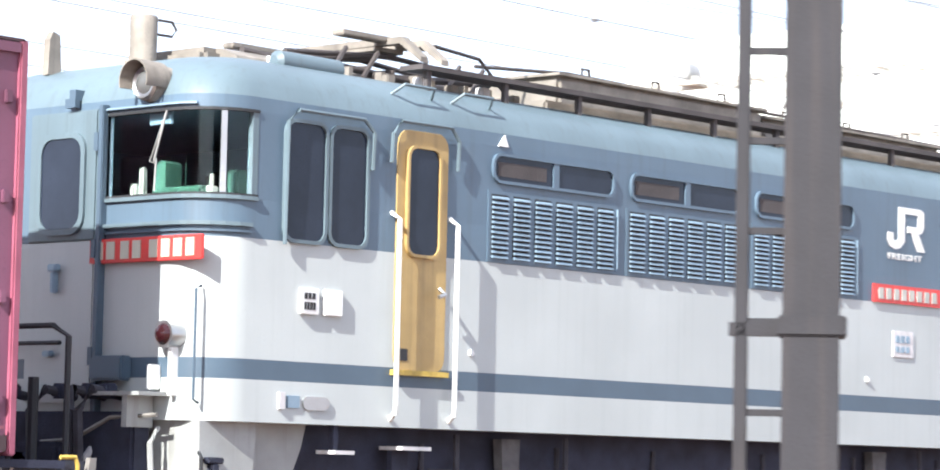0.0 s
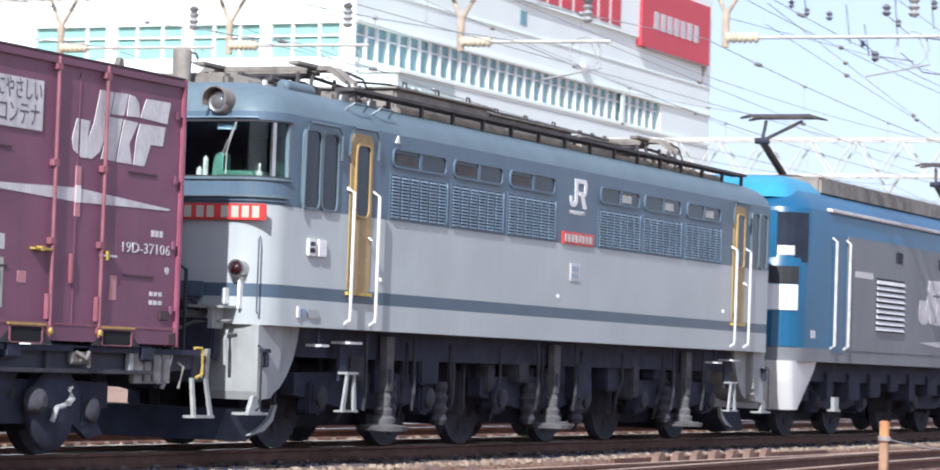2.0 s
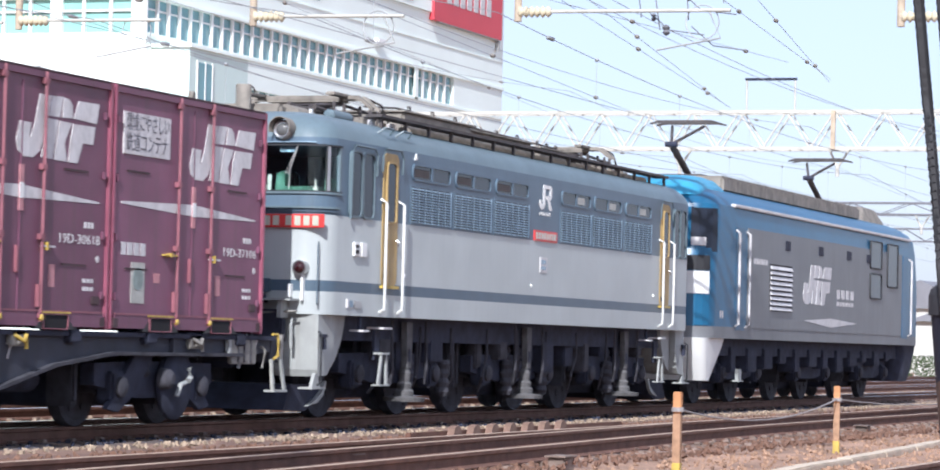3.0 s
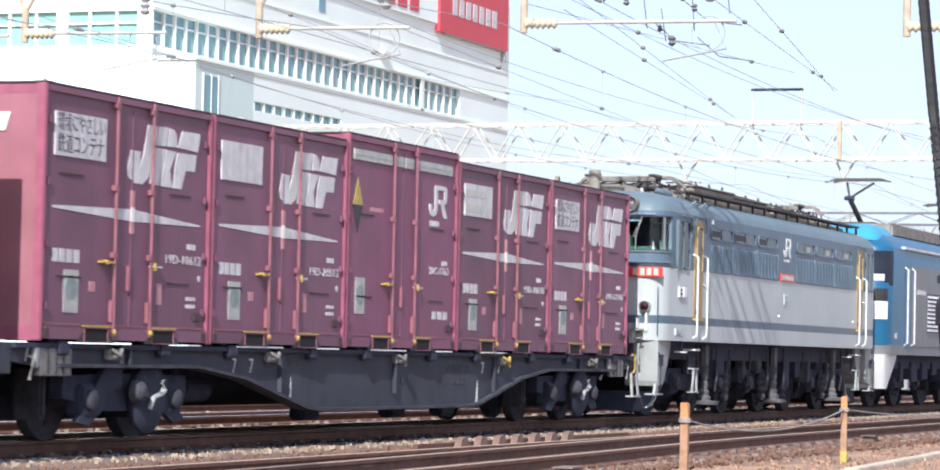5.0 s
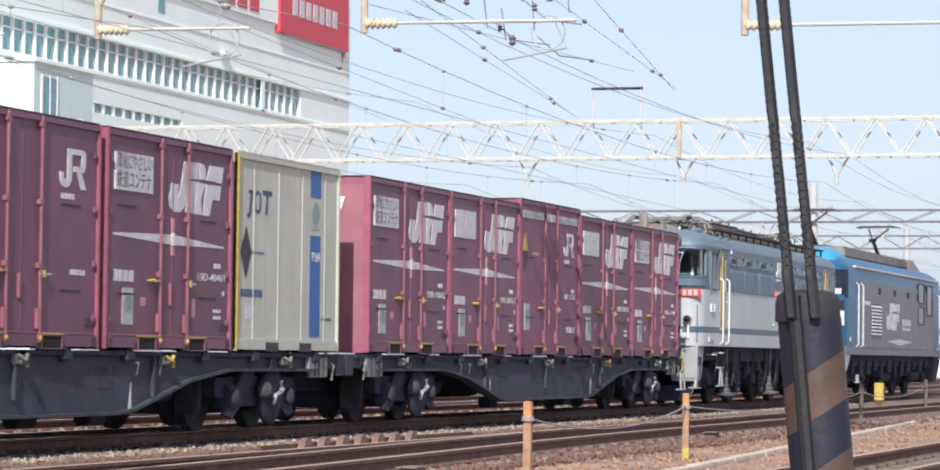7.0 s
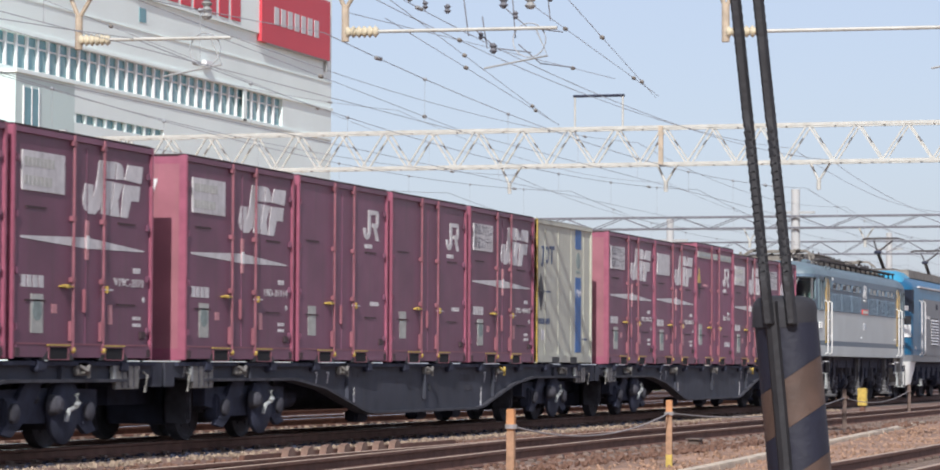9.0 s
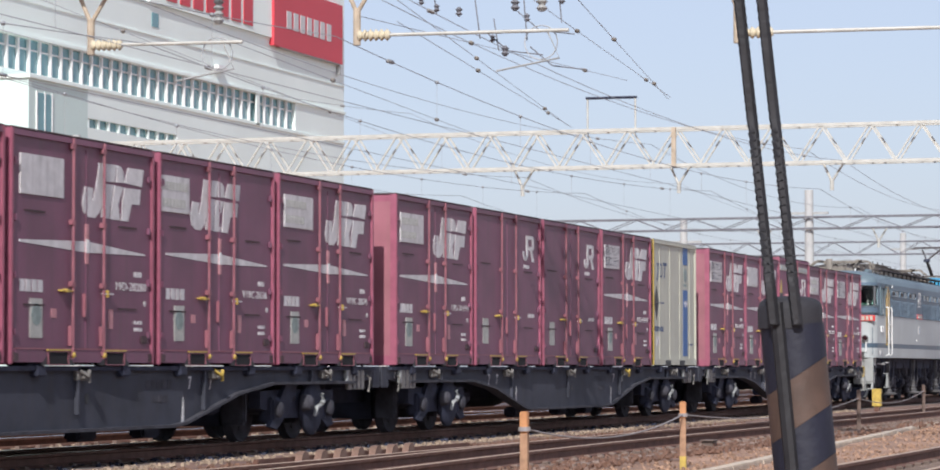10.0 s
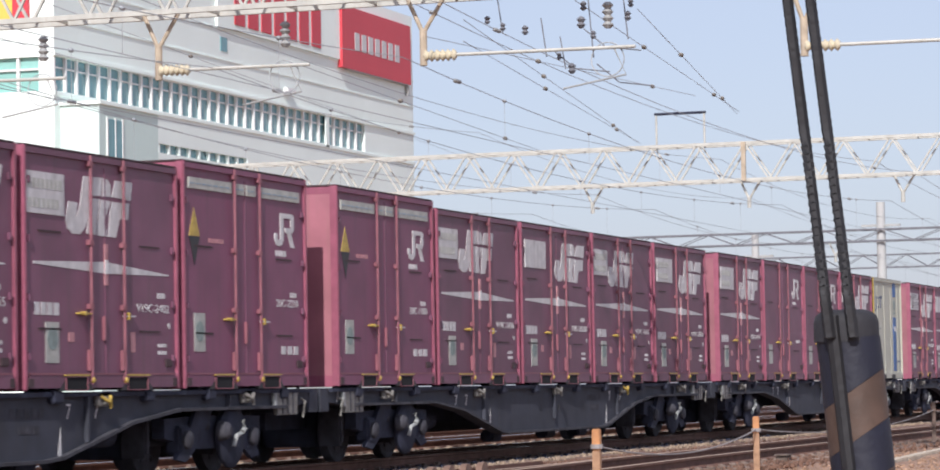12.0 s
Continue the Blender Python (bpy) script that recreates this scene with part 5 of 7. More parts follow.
def cream_container():
    c = thing("freight_container", "cream freight container with blue vertical stripe and dark lozenge", "container", "cream containers")
    W = -CW
    box_shell(c, 2.5, "creambox", "creambox", "card")
    y = W + 0.03
    for k in range(4):
        x = 0.62 + k * 0.86
        part("panel_rib", box(B(), x - 0.02, x + 0.02, W + 0.022, W + 0.034, 0.15, 2.37, 0.004), "creambox", c)
    part("yellow_edge", box(B(), 0.0, 0.05, W - 0.008, W + 0.06, 0.02, 2.48, 0.004), "yellow", c)
    for z0, z1 in ((2.06, 2.42), (0.2, 1.55)):
        part("blue_stripe", box(B(), 2.63, 3.02, y - 0.006, y, z0, z1), "bluestripe", c)
    part("badge", lathe(B(), [(y - 0.006, 0.15), (y, 0.15)], (2.83, 0, 1.85), "y", 16), "leafgreen", c)
    part("badge", bars(B(), 2.68, 3.0, 1.62, 1.68, y, 4), "leafgreen", c)
    part("owner_mark", prism(prism(prism(B(), [(0.36, 1.72), (0.42, 1.66), (0.5, 1.72), (0.56, 2.03), (0.42, 2.03), (0.42, 1.98), (0.48, 1.98), (0.44, 1.74)], "y", y - 0.006, y), rrect(0.62, 0.84, 1.74, 2.03, 0.1), "y", y - 0.006, y), [(0.9, 1.99), (0.9, 2.05), (1.22, 2.05), (1.22, 1.99), (1.09, 1.99), (1.06, 1.74), (1.0, 1.74), (1.03, 1.99)], "y", y - 0.006, y), "navy", c, "navy owner's mark")
    part("owner_mark", prism(B(), rrect(0.68, 0.78, 1.79, 1.98, 0.045), "y", y - 0.008, y - 0.004), "creambox", c)
    part("lozenge", prism(B(), [(0.17, 1.25), (0.54, 1.25), (0.355, 1.57)], "y", y - 0.006, y), "black", c)
    part("lozenge", prism(B(), [(0.17, 1.245), (0.355, 0.9), (0.54, 1.245)], "y", y - 0.006, y), "underbrown", c)
    part("small_print", bars(bars(B(), 0.2, 0.95, 0.68, 0.78, y, 8), 0.55, 1.0, 1.23, 1.26, y, 5), "navy", c)
    part("label", box(B(), 0.38, 0.58, y - 0.004, y, 0.4, 0.58), "whiteworn", c)
    part("small_print", bars(B(), 3.1, 3.5, 0.42, 0.46, y, 5), "navy", c)
    lettering("lettering", "19A", 0.14, 2.66, y - 0.008, 1.2, "whiteworn", c, 0.32)
    for x in (1.0, 2.2):
        # black block drawn as the pocket's inner shade
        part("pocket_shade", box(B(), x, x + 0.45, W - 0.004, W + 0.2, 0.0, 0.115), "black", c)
    return c


# ---------------------------------------------------------------- container wagon (origin under its middle)
def container_wagon():
    w = thing("container_wagon", "charcoal-grey container flat wagon with deep fish-belly sides", "wagon", "container wagons")
    for s in (-1, 1):
        y0, y1 = sorted((s * 1.02, s * 1.14))
        bm = prism(B(), [(-9.75, 0.98), (-9.75, 0.8), (-8.9, 0.74), (-5.8, 0.74), (-4.6, 0.62), (-2.9, 0.28), (-2.5, 0.25), (2.5, 0.25), (2.9, 0.28), (4.6, 0.62), (5.8, 0.74), (8.9, 0.74), (9.75, 0.8), (9.75, 0.98)], "y", y0, y1)
        sill = part("side_sill", bm, "wagon", w, "deep charcoal side sill")
        y = s * 1.14
        ln = [(-8.9, 0.745), (-5.8, 0.745), (-4.6, 0.625), (-2.9, 0.285), (-2.5, 0.255), (2.5, 0.255), (2.9, 0.285), (4.6, 0.625), (5.8, 0.745), (8.9, 0.745)]
        bm = B()
        for (xa, za), (xb, zb) in zip(ln, ln[1:]):
            prism(bm, [(xa, za), (xb, zb), (xb, zb + 0.035), (xa, za + 0.035)], "y", min(y, y + s * 0.07), max(y, y + s * 0.07))
        part("bottom_flange", bm, "underbrown", sill)
        part("top_flange", box(B(), -9.75, 9.75, min(y, y + s * 0.06), max(y, y + s * 0.06), 0.93, 0.98), "under", sill)
        if s < 0:
            for x in (-7.35, -3.6, -0.1, 3.5, 7.2):
                part("stiffener", box(B(), x - 0.02, x + 0.02, y - 0.05, y, 0.74 if abs(x) > 6 else 0.45, 0.93), "wagon", sill)
            part("drain_hole", lathe(B(), [(y - 0.006, 0.06), (y, 0.06)], (0.2, 0, 0.62), "y", 12), "black", sill)
            for x in (3.05, 3.7, -4.4, -4.85, 9.3, -9.5):
                lettering("lettering", "7", 0.17, x, y - 0.003, 0.7 if abs(x) < 6 else 0.8, "whiteworn", sill)
            part("small_print", bars(bars(B(), 1.8, 2.6, 0.72, 0.82, y - 0.001, 5), 2.0, 2.5, 0.56, 0.64, y - 0.001, 3), "underbrown", sill)
            part("small_print", bars(B(), -4.0, -2.9, 0.78, 0.88, y - 0.001, 5), "underbrown", sill)
            part("tie_mark", prism(B(), [(2.86, 0.29), (2.95, 0.29), (2.93, 0.62)], "y", y - 0.004, y), "whiteworn", sill)
            part("tie_mark", prism(B(), [(-3.3, 0.36), (-3.22, 0.36), (-3.24, 0.64)], "y", y - 0.004, y), "whiteworn", sill)
    part("deck", box(B(), -9.7, 9.7, -1.02, 1.02, 0.86, 0.96), "wagon", w)
    part("centre_sill", box(B(), -9.7, 9.7, -0.25, 0.25, 0.45, 0.86), "under", w)
    for s in (-1, 1):
        part("end_beam", box(B(), s * 9.9 - 0.15, s * 9.9 + 0.15, -1.15, 1.15, 0.68, 0.98, 0.01), "wagon", w)
        coupler(w, s * 9.7, s)
        ep = part("end_plate", box(B(), s * 8.95 - 0.33, s * 8.95 + 0.33, -1.19, -1.14, 0.66, 0.95, 0.01), "lockiron", w)
        part("plate_edge", box(B(), s * 8.95 - 0.42, s * 8.95 - 0.34, -1.2, -1.15, 0.74, 0.94, 0.008), "skirt", ep)
        for q in (-0.16, 0.0, 0.16):
            part("plate_rib", box(B(), s * 8.95 + q - 0.012, s * 8.95 + q + 0.012, -1.2, -1.19, 0.68, 0.93), "underbrown", ep)
        part("shunter_handle", tube(B(), [(s * 9.45, -1.16, 0.86), (s * 9.45 + 0.05, -1.2, 0.82), (s * 9.45 - 0.03, -1.2, 0.62)], 0.016, 6), "lockiron", w)
    for i in range(5):
        for e in (-1.1, 1.1):
            x = (i - 2) * 3.86 + e
            lk = part("container_lock", box(box(B(), x - 0.12, x + 0.12, -1.22, -0.95, 0.86, 1.0, 0.02), x - 0.2, x + 0.2, -1.15, -0.9, 0.96, 1.02, 0.02), "under", w)
        x = (i - 2) * 3.86
        lv = part("lock_lever", tube(B(), [(x - 0.1, -1.2, 0.93), (x - 0.02, -1.26, 0.87), (x + 0.03, -1.25, 0.93), (x + 0.06, -1.24, 0.8)], 0.019, 7), "lockiron" if i != 3 else "yellow", w)
        part("lock_plate", box(box(B(), x - 0.16, x + 0.14, -1.2, -1.14, 0.82, 0.98, 0.015), x - 0.05, x + 0.05, -1.23, -1.2, 0.84, 0.93, 0.01), "lockiron", w)
    for s in (-1, 1):
        bogie_frame(w, s * 7.1, 1.9, 0.42, "under")
        for e in (-0.95, 0.95):
            wheelset(w, s * 7.1 + e, 0.42)
        for e in (-1, 1):
            xa = s * 7.1
            part("cast_leg", prism(B(), [(xa + e * 0.2, 0.74), (xa + e * 0.62, 0.74), (xa + e * 0.98, 0.4), (xa + e * 1.2, 0.2), (xa + e * 0.95, 0.16), (xa + e * 0.68, 0.3), (xa + e * 0.36, 0.56)], "y", -1.09, -1.03), "under", w)
        part("bearing_cap", lathe(B(), [(-1.24, 0.05), (-1.2, 0.1), (-1.1, 0.12)], (s * 7.1, 0, 0.5), "y", 14), "underbrown", w, smooth=True)
        xb = s * 7.1 + 0.35
        part("wheel_cover", lathe(B(), [(-1.14, 0.1), (-1.13, 0.3), (-1.09, 0.36), (-1.04, 0.36)], (xb, 0, 0.42), "y", 26), "under", w, smooth=True)
        part("brake_lever", tube(B(), [(xb - 0.14, -1.18, 0.32), (xb - 0.1, -1.2, 0.44), (xb + 0.02, -1.2, 0.46)], 0.026, 7), "skirt", w, smooth=True)
        part("brake_lever", tube(B(), [(xb + 0.08, -1.2, 0.48), (xb + 0.14, -1.2, 0.52), (xb + 0.13, -1.18, 0.62)], 0.032, 7), "skirt", w, smooth=True)
        part("bolster", box(B(), s * 7.1 - 1.2, s * 7.1 + 1.2, -0.42, 0.42, 0.2, 0.75, 0.04), "under", w)
        part("brake_cylinder", lathe(B(), [(-0.3, 0.14), (0.3, 0.14)], (s * 4.8, -0.6, 0.5), "x", 14), "under", w)
    for x in (-1.6, 1.2, 3.0):
        part("brake_rod", box(B(), x - 0.25, x + 0.25, -0.7, -0.5, 0.12, 0.3, 0.03), "under", w)
    part("end_rail", tube(B(), [(10.0, -0.9, 0.98), (10.0, -0.9, 1.75), (10.0, -0.75, 1.82), (10.0, -0.4, 1.82), (10.0, -0.35, 1.75), (10.0, -0.35, 0.98)], 0.02, 6), "rubber", w)
    part("brake_stand", tube(B(), [(10.02, -0.55, 0.9), (10.02, -0.55, 1.5)], 0.035, 8), "rubber", w)
    return w


def corner_steps(w):
    x = 9.75
    part("grab_iron", tube(B(), [(x - 0.02, -1.18, 1.0), (x + 0.08, -1.2, 1.0), (x + 0.1, -1.2, 0.95), (x + 0.1, -1.2, 0.76), (x + 0.02, -1.18, 0.72)], 0.016, 6), "yellow", w)
    st = part("corner_step", box(B(), x - 0.06, x + 0.3, -1.24, -1.1, 0.345, 0.37), "skirt", w)
    for hx, lx, m in ((x - 0.1, x - 0.04, "card"), (x + 0.16, x + 0.28, "skirt")):
        part("stile", prism(B(), [(hx - 0.022, 0.72), (hx + 0.022, 0.72), (lx + 0.03, 0.36), (lx - 0.02, 0.36)], "y", -1.22, -1.19), m, st)
    part("end_post", prism(B(), [(x + 0.2, 1.0), (x + 0.25, 1.0), (x + 0.23, 0.72), (x + 0.15, 0.72)], "y", -1.2, -1.16), "lockiron", w)


def build_train():
    blue_grey_locomotive()
    azure_locomotive()
    proto = {"A": wine_container("words"), "B": wine_container("faint"), "C": wine_container(""), "E": wine_container("faint", True), "V": vent_container(), "P": plain_container(), "J": cream_container()}
    wagon = container_wagon()
    used, slots = set(), []
    centre = lambda k: -9.97 - 20.18 * k
    numbers = iter(("19D-37106", "19D-30618", "", "19D-20513", "19D-10612", "", "19D-40461", "", "", "19D-31114", "V19C-2070", "V19C-2616", "19D-20280", "V19C-5030", "", "", "V19C-2402", "V19C-1755", "19D-28117", "19D-11820"))
    for k, (load, pitch) in enumerate((("ABVCA", 3.745), ("JAPPB", 3.88), ("BECEV", 3.86), ("VEBAB", 3.86))):
        w = wagon if k == 0 else copy_thing(wagon, Matrix())
        if k:
            news = [c for c in w.children if c.name.startswith("wheelset")]
            for c in news:
                ROLLERS.append((c, c.location.x, 0.42))
        moving(w, centre(k))
        for i, kind in enumerate(load):
            c = proto[kind] if kind not in used else copy_thing(proto[kind], Matrix())
            used.add(kind)
            slots.append((c, kind, k, next(numbers)))
            moving(c, centre(k) - (i - 2) * pitch - CL / 2, 1.0)
    corner_steps(wagon)
    for c, kind, k, no in slots:
        if no and kind in "ABCE":
            lettering("lettering", no, 0.1, 2.66, -CW + 0.026, 0.84, "whiteworn", c, 0.84)
        elif kind == "V":
            lettering("lettering", ("20C-1763", "20C-7115", "20C-1180", "20C-2210")[k], 0.1, 2.75, -CW + 0.026, 0.98, "whiteworn", c, 0.7)


build_train()


# ---------------------------------------------------------------- ground and tracks
GZ = -0.17


def ground_sheet():
    me = bpy.data.meshes.new("ground")
    xs = [-400, -60, 0] + [8 + i * 1.0 for i in range(75)] + [120, 200, 400, 900, 2500]
    ys = [-900, -200, -60, -25] + [-14 + i * 0.35 for i in range(80)] + [20, 40, 90, 200, 600, 1500]
    rng = random.Random(3)
    vs = []
    for x in xs:
        for y in ys:
            z = GZ
            if 6 < x < 90 and -14 < y < 13:
                z += rng.uniform(-0.025, 0.02)
                if -8.8 < y < -6.0:
                    z -= 0.05
                if -1.9 < y < -1.35:
                    z += 0.03
            vs.append((x, y, z))
    n = len(ys)
    fs = [(i * n + j, (i + 1) * n + j, (i + 1) * n + j + 1, i * n + j + 1) for i in range(len(xs) - 1) for j in range(n - 1)]
    me.from_pydata(vs, [], fs)
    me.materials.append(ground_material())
    me.shade_smooth()
    return tagged(new("ground", me), "rust-brown and sandy ballast ground beside the tracks", "ground", kind="structure")


ground_sheet()


def rail_mesh(pts, bright):
    """A rail along plan points: foot, web and head."""
    prof = ((-0.065, -0.15), (0.065, -0.15), (0.065, -0.138), (0.014, -0.115), (0.010, -0.045), (0.033, -0.035), (0.033, -0.004), (0.026, 0.0), (-0.026, 0.0), (-0.033, -0.004), (-0.033, -0.035), (-0.010, -0.045), (-0.014, -0.115), (-0.065, -0.138))
    bm = B()
    rings = []
    for i, (x, y) in enumerate(pts):
        a, b = pts[max(i - 1, 0)], pts[min(i + 1, len(pts) - 1)]
        d = Vector((b[0] - a[0], b[1] - a[1], 0)).normalized()
        rings.append([bm.verts.new((x - d.y * p, y + d.x * p, z)) for p, z in prof])
    n = len(prof)
    for a, b in zip(rings, rings[1:]):
        for k in range(n):
            f = bm.faces.new((a[k], a[(k + 1) % n], b[(k + 1) % n], b[k]))
            if k in (6, 7, 8):
                f.material_index = 1
    bm.faces.new(rings[0])
    bm.faces.new(rings[-1][::-1])
    me = mesh_of("rail", bm, "rail")
    me.materials.append(M["railbright" if bright else "railtop"])
    return me


def sleeper_mesh():
    bm = box(B(), -0.1, 0.1, -1.0, 1.0, -0.12, 0.0, 0.012)
    for y in (-0.62, -0.44, 0.44, 0.62):
        box(bm, -0.05, 0.05, y - 0.04, y + 0.04, 0.0, 0.03, 0.008)
    return mesh_of("sleeper", bm, "sleeper")


def clip_mesh():
    bm = box(B(), -0.06, 0.06, -0.05, 0.05, -0.02, 0.02, 0.005)
    tube(bm, [(0.0, 0.0, 0.02), (0.0, 0.0, 0.07)], 0.018, 6)
    box(bm, -0.12, 0.05, -0.02, 0.02, 0.02, 0.035)
    return mesh_of("clip", bm, "bracerust")


def railway_track(label, rails, bright, sl=(), clips=()):
    t = thing("railway_track", label, "railway track", "tracks", "structure")
    for pts in rails:
        piece("rail", rail_mesh(pts, bright), t)
    sm = sleeper_mesh()
    for x, y, a in sl:
        piece("sleeper", sm, t, pose(x, y, -0.15, 0, 0, a))
    cm = clip_mesh()
    for x, y, a in clips:
        piece("clip", cm, t, pose(x, y, -0.13, 0, 0, a))
    return t


def straight(y, x0=-60, x1=700):
    return [(x0, y), (x1, y)]


railway_track("running line with dark ballast and bright rail heads", [straight(-0.5335), straight(0.5335)], True, [(10 + i * 0.62, 0, 0) for i in range(110)])
turn = lambda x: -6.32 + 0.05 * (x - 16) if x < 37 else -5.27
near = [(-20, turn(-20))] + [(x, turn(x)) for x in (0, 10, 20, 28)] + [(33, -5.44), (37, -5.31), (42, -5.27), (700, -5.27)]
inner = [(-20, turn(-20) + 1.067), (10, turn(10) + 1.067), (20, turn(20) + 1.067), (30, turn(30) + 1.08), (36, -4.27)]
railway_track("rusty turnout track with worn rail heads", [straight(-4.2, -60), near, inner], False,
              [(9 + i * 0.62, -5.0, 0.5) for i in range(110)],
              [(12 + i * 0.62, turn(12 + i * 0.62) + 0.11, 3) for i in range(40)] + [(12 + i * 0.62, -4.09, 0) for i in range(60)])
railway_track("near siding with dark rails", [straight(-9.7), straight(-10.77)], False, [(8 + i * 0.65, -10.235, 0) for i in range(70)])
for y in (3.8, 7.6, 11.4):
    railway_track("parallel running line with bright rail heads", [straight(y - 0.5335), straight(y + 0.5335)], True, [(16 + i * 0.65, y, 0) for i in range(90)])


def rail_braces():
    """Wing-shaped guard rail braces along the turnout."""
    g = thing("guard_rail", "rusty guard rail with wing-shaped braces", "guard rail", kind="structure")
    part("bar", box(B(), 28.6, 36.0, -3.62, -3.56, -0.13, 0.0, 0.008), "rail", g)
    me = mesh_of("brace", prism(B(), [(-0.24, -0.17), (0.24, -0.17), (0.13, -0.06), (0.09, 0.035), (0.03, 0.06), (-0.05, 0.05), (-0.09, 0.03), (-0.14, -0.06)], "y", -0.06, 0.02), "bracerust")
    for i in range(7):
        piece("brace", me, g, Matrix.Translation((29.75 + i * 0.6, -3.66, 0)))
    return g


rail_braces()


def track_box(x, y, rz):
    t = thing("rail_joint_box", "small tan steel box beside the rail", "track box", "track boxes", at=(x, y, GZ))
    t.rotation_euler = (0, 0, radians(rz))
    part("shell", box(box(B(), -0.16, 0.16, -0.08, 0.08, -0.03, 0.1, 0.01), -0.2, 0.2, -0.1, 0.1, 0.1, 0.115), "sleeper", t)
    for e in (-0.12, 0.12):
        part("bolt", tube(B(), [(e, -0.08, 0.05), (e, -0.1, 0.05)], 0.02, 6), "rail", t)


for x, y in ((40.5, -5.75), (25.6, -6.3), (24.2, -4.75), (20.0, -6.7)):
    track_box(x, y, 2)


def stones(name, label, n, spans, lo, hi, seed, material):
    """Loose angular stones, one joined mesh."""
    rng = np.random.default_rng(seed)
    base = np.array([(x, y, z) for x in (-1, 1) for y in (-1, 1) for z in (-1, 1)], float) * 0.58
    quads = np.array(((0, 1, 3, 2), (4, 6, 7, 5), (0, 4, 5, 1), (2, 3, 7, 6), (0, 2, 6, 4), (1, 5, 7, 3)))
    V, F = [], []
    for i in range(n):
        x0, x1, y0, y1, z = spans[rng.integers(len(spans))]
        x = x0 + (x1 - x0) * rng.random() ** 1.25
        y = y0 + (y1 - y0) * rng.random()
        s = rng.uniform(lo, hi)
        a = rng.uniform(0, math.tau, 3)
        rot = np.array(Euler(a).to_matrix())
        p = (base * rng.uniform(0.55, 1.15, (8, 1)) * (1, rng.uniform(0.6, 1), rng.uniform(0.5, 0.9))) @ rot.T * s
        F.append(quads + 8 * i)
        V.append(p + (x, y, z + s * 0.25))
    me = bpy.data.meshes.new(name)
    me.from_pydata(np.concatenate(V).tolist(), [], np.concatenate(F).tolist())
    me.materials.append(M[material])
    return tagged(new(name, me), label, "gravel", kind="stuff")


M["darkglass"].node_tree.nodes["Principled BSDF"].inputs["Specular IOR Level"].default_value = 0.25
M["stonepale"] = mat("pale_ballast_stone", (0.38, 0.29, 0.21), 0.9, vary=0.45, scale=14, grain=90, bump=0.5)
M["stonedark"] = mat("rust_dusted_stone", (0.19, 0.105, 0.072), 0.95, vary=0.45, scale=14, grain=90, bump=0.5)
stones("ballast", "rust-dusted angular ballast stones between the rails", 9000, [(13, 60, -6.4, -2.2, GZ), (13, 45, -6.4, -2.2, GZ)], 0.025, 0.06, 1, "stonedark")
stones("ballast", "pale sunlit ballast stones along the shoulder", 1300, [(16, 75, -1.95, -1.62, GZ + 0.02)], 0.025, 0.055, 2, "stonepale")
stones("ballast", "tan gravel stones beside the siding", 4500, [(14, 62, -9.3, -6.2, GZ - 0.05)], 0.015, 0.045, 4, "stone")
stones("ballast", "dark ballast stones under the running line", 3500, [(16, 60, -1.5, 1.6, GZ)], 0.025, 0.055, 5, "under")
stones("ballast", "pale ballast stones beyond the running line", 5000, [(25, 110, 1.8, 9.5, GZ)], 0.03, 0.07, 6, "stonepale")


def kerb():
    k = thing("kerb", "long pale concrete kerb set in the gravel", "kerb", kind="structure")
    rng = random.Random(8)
    x = 22.0
    while x < 62:
        l = 2.4
        bm = box(B(), -l / 2 + 0.012, l / 2 - 0.012, -0.09, 0.09, -0.12, 0.06, 0.015)
        ob = part("kerbstone", bm, "concrete", k)
        ob.matrix_basis = pose(x, -8.3 + (x - 23) * 0.063, GZ - 0.05, 0, rng.uniform(-0.3, 0.3), 3.6 + rng.uniform(-0.5, 0.5))
        x += l
    return k


kerb()


def boundary_posts():
    spots = [(25.62, -7.4), (33.8, -6.95), (53.0, -5.7), (70.0, -4.3)]
    top = 0.56
    proto = None
    for i, (x, y) in enumerate(spots):
        if proto is None:
            p = thing("marker_post", "faded orange wooden boundary post carrying a sagging rope", "post", "boundary posts", at=(x, y, GZ - 0.07))
            part("shaft", box(B(), -0.036, 0.036, -0.036, 0.036, -0.1, 0.6, 0.006), "postbrown", p, "bleached brown shaft")
            part("cap", box(B(), -0.037, 0.037, -0.037, 0.037, 0.6, 0.80, 0.008), "orange", p)
            part("base_sleeve", box(B(), -0.038, 0.038, -0.038, 0.038, -0.1, 0.16, 0.006), "yellow", p, "yellow lower sleeve")
            part("ring", lathe(B(), [(0.62, 0.058), (0.66, 0.058)], (0, 0, 0), "z", 10), "rope", p)
            proto = p
        else:
            q = copy_thing(proto, pose(x, y, GZ - 0.07, 0, 0, i * 7))
            if i > 1:  # the far posts have lost their paint
                tagged(q, "bare brown wooden boundary post with flaked paint", "post", "boundary posts")
                for ch in q.children:
                    ch.data = ch.data.copy()
                    ch.data.materials[0] = M["barepost"]
    for (xa, ya), (xb, yb) in zip(spots, spots[1:]):
        pts = [(xa + (xb - xa) * k / 12, ya + (yb - ya) * k / 12, GZ - 0.07 + 0.645 - 0.17 * (1 - (k / 6 - 1) ** 2)) for k in range(13)]
        r = new("rope", mesh_of("rope", tube(B(), pts, 0.009, 6), "rope", True))
        tagged(r, "thin grey rope sagging between boundary posts", "rope", "boundary ropes")


boundary_posts()


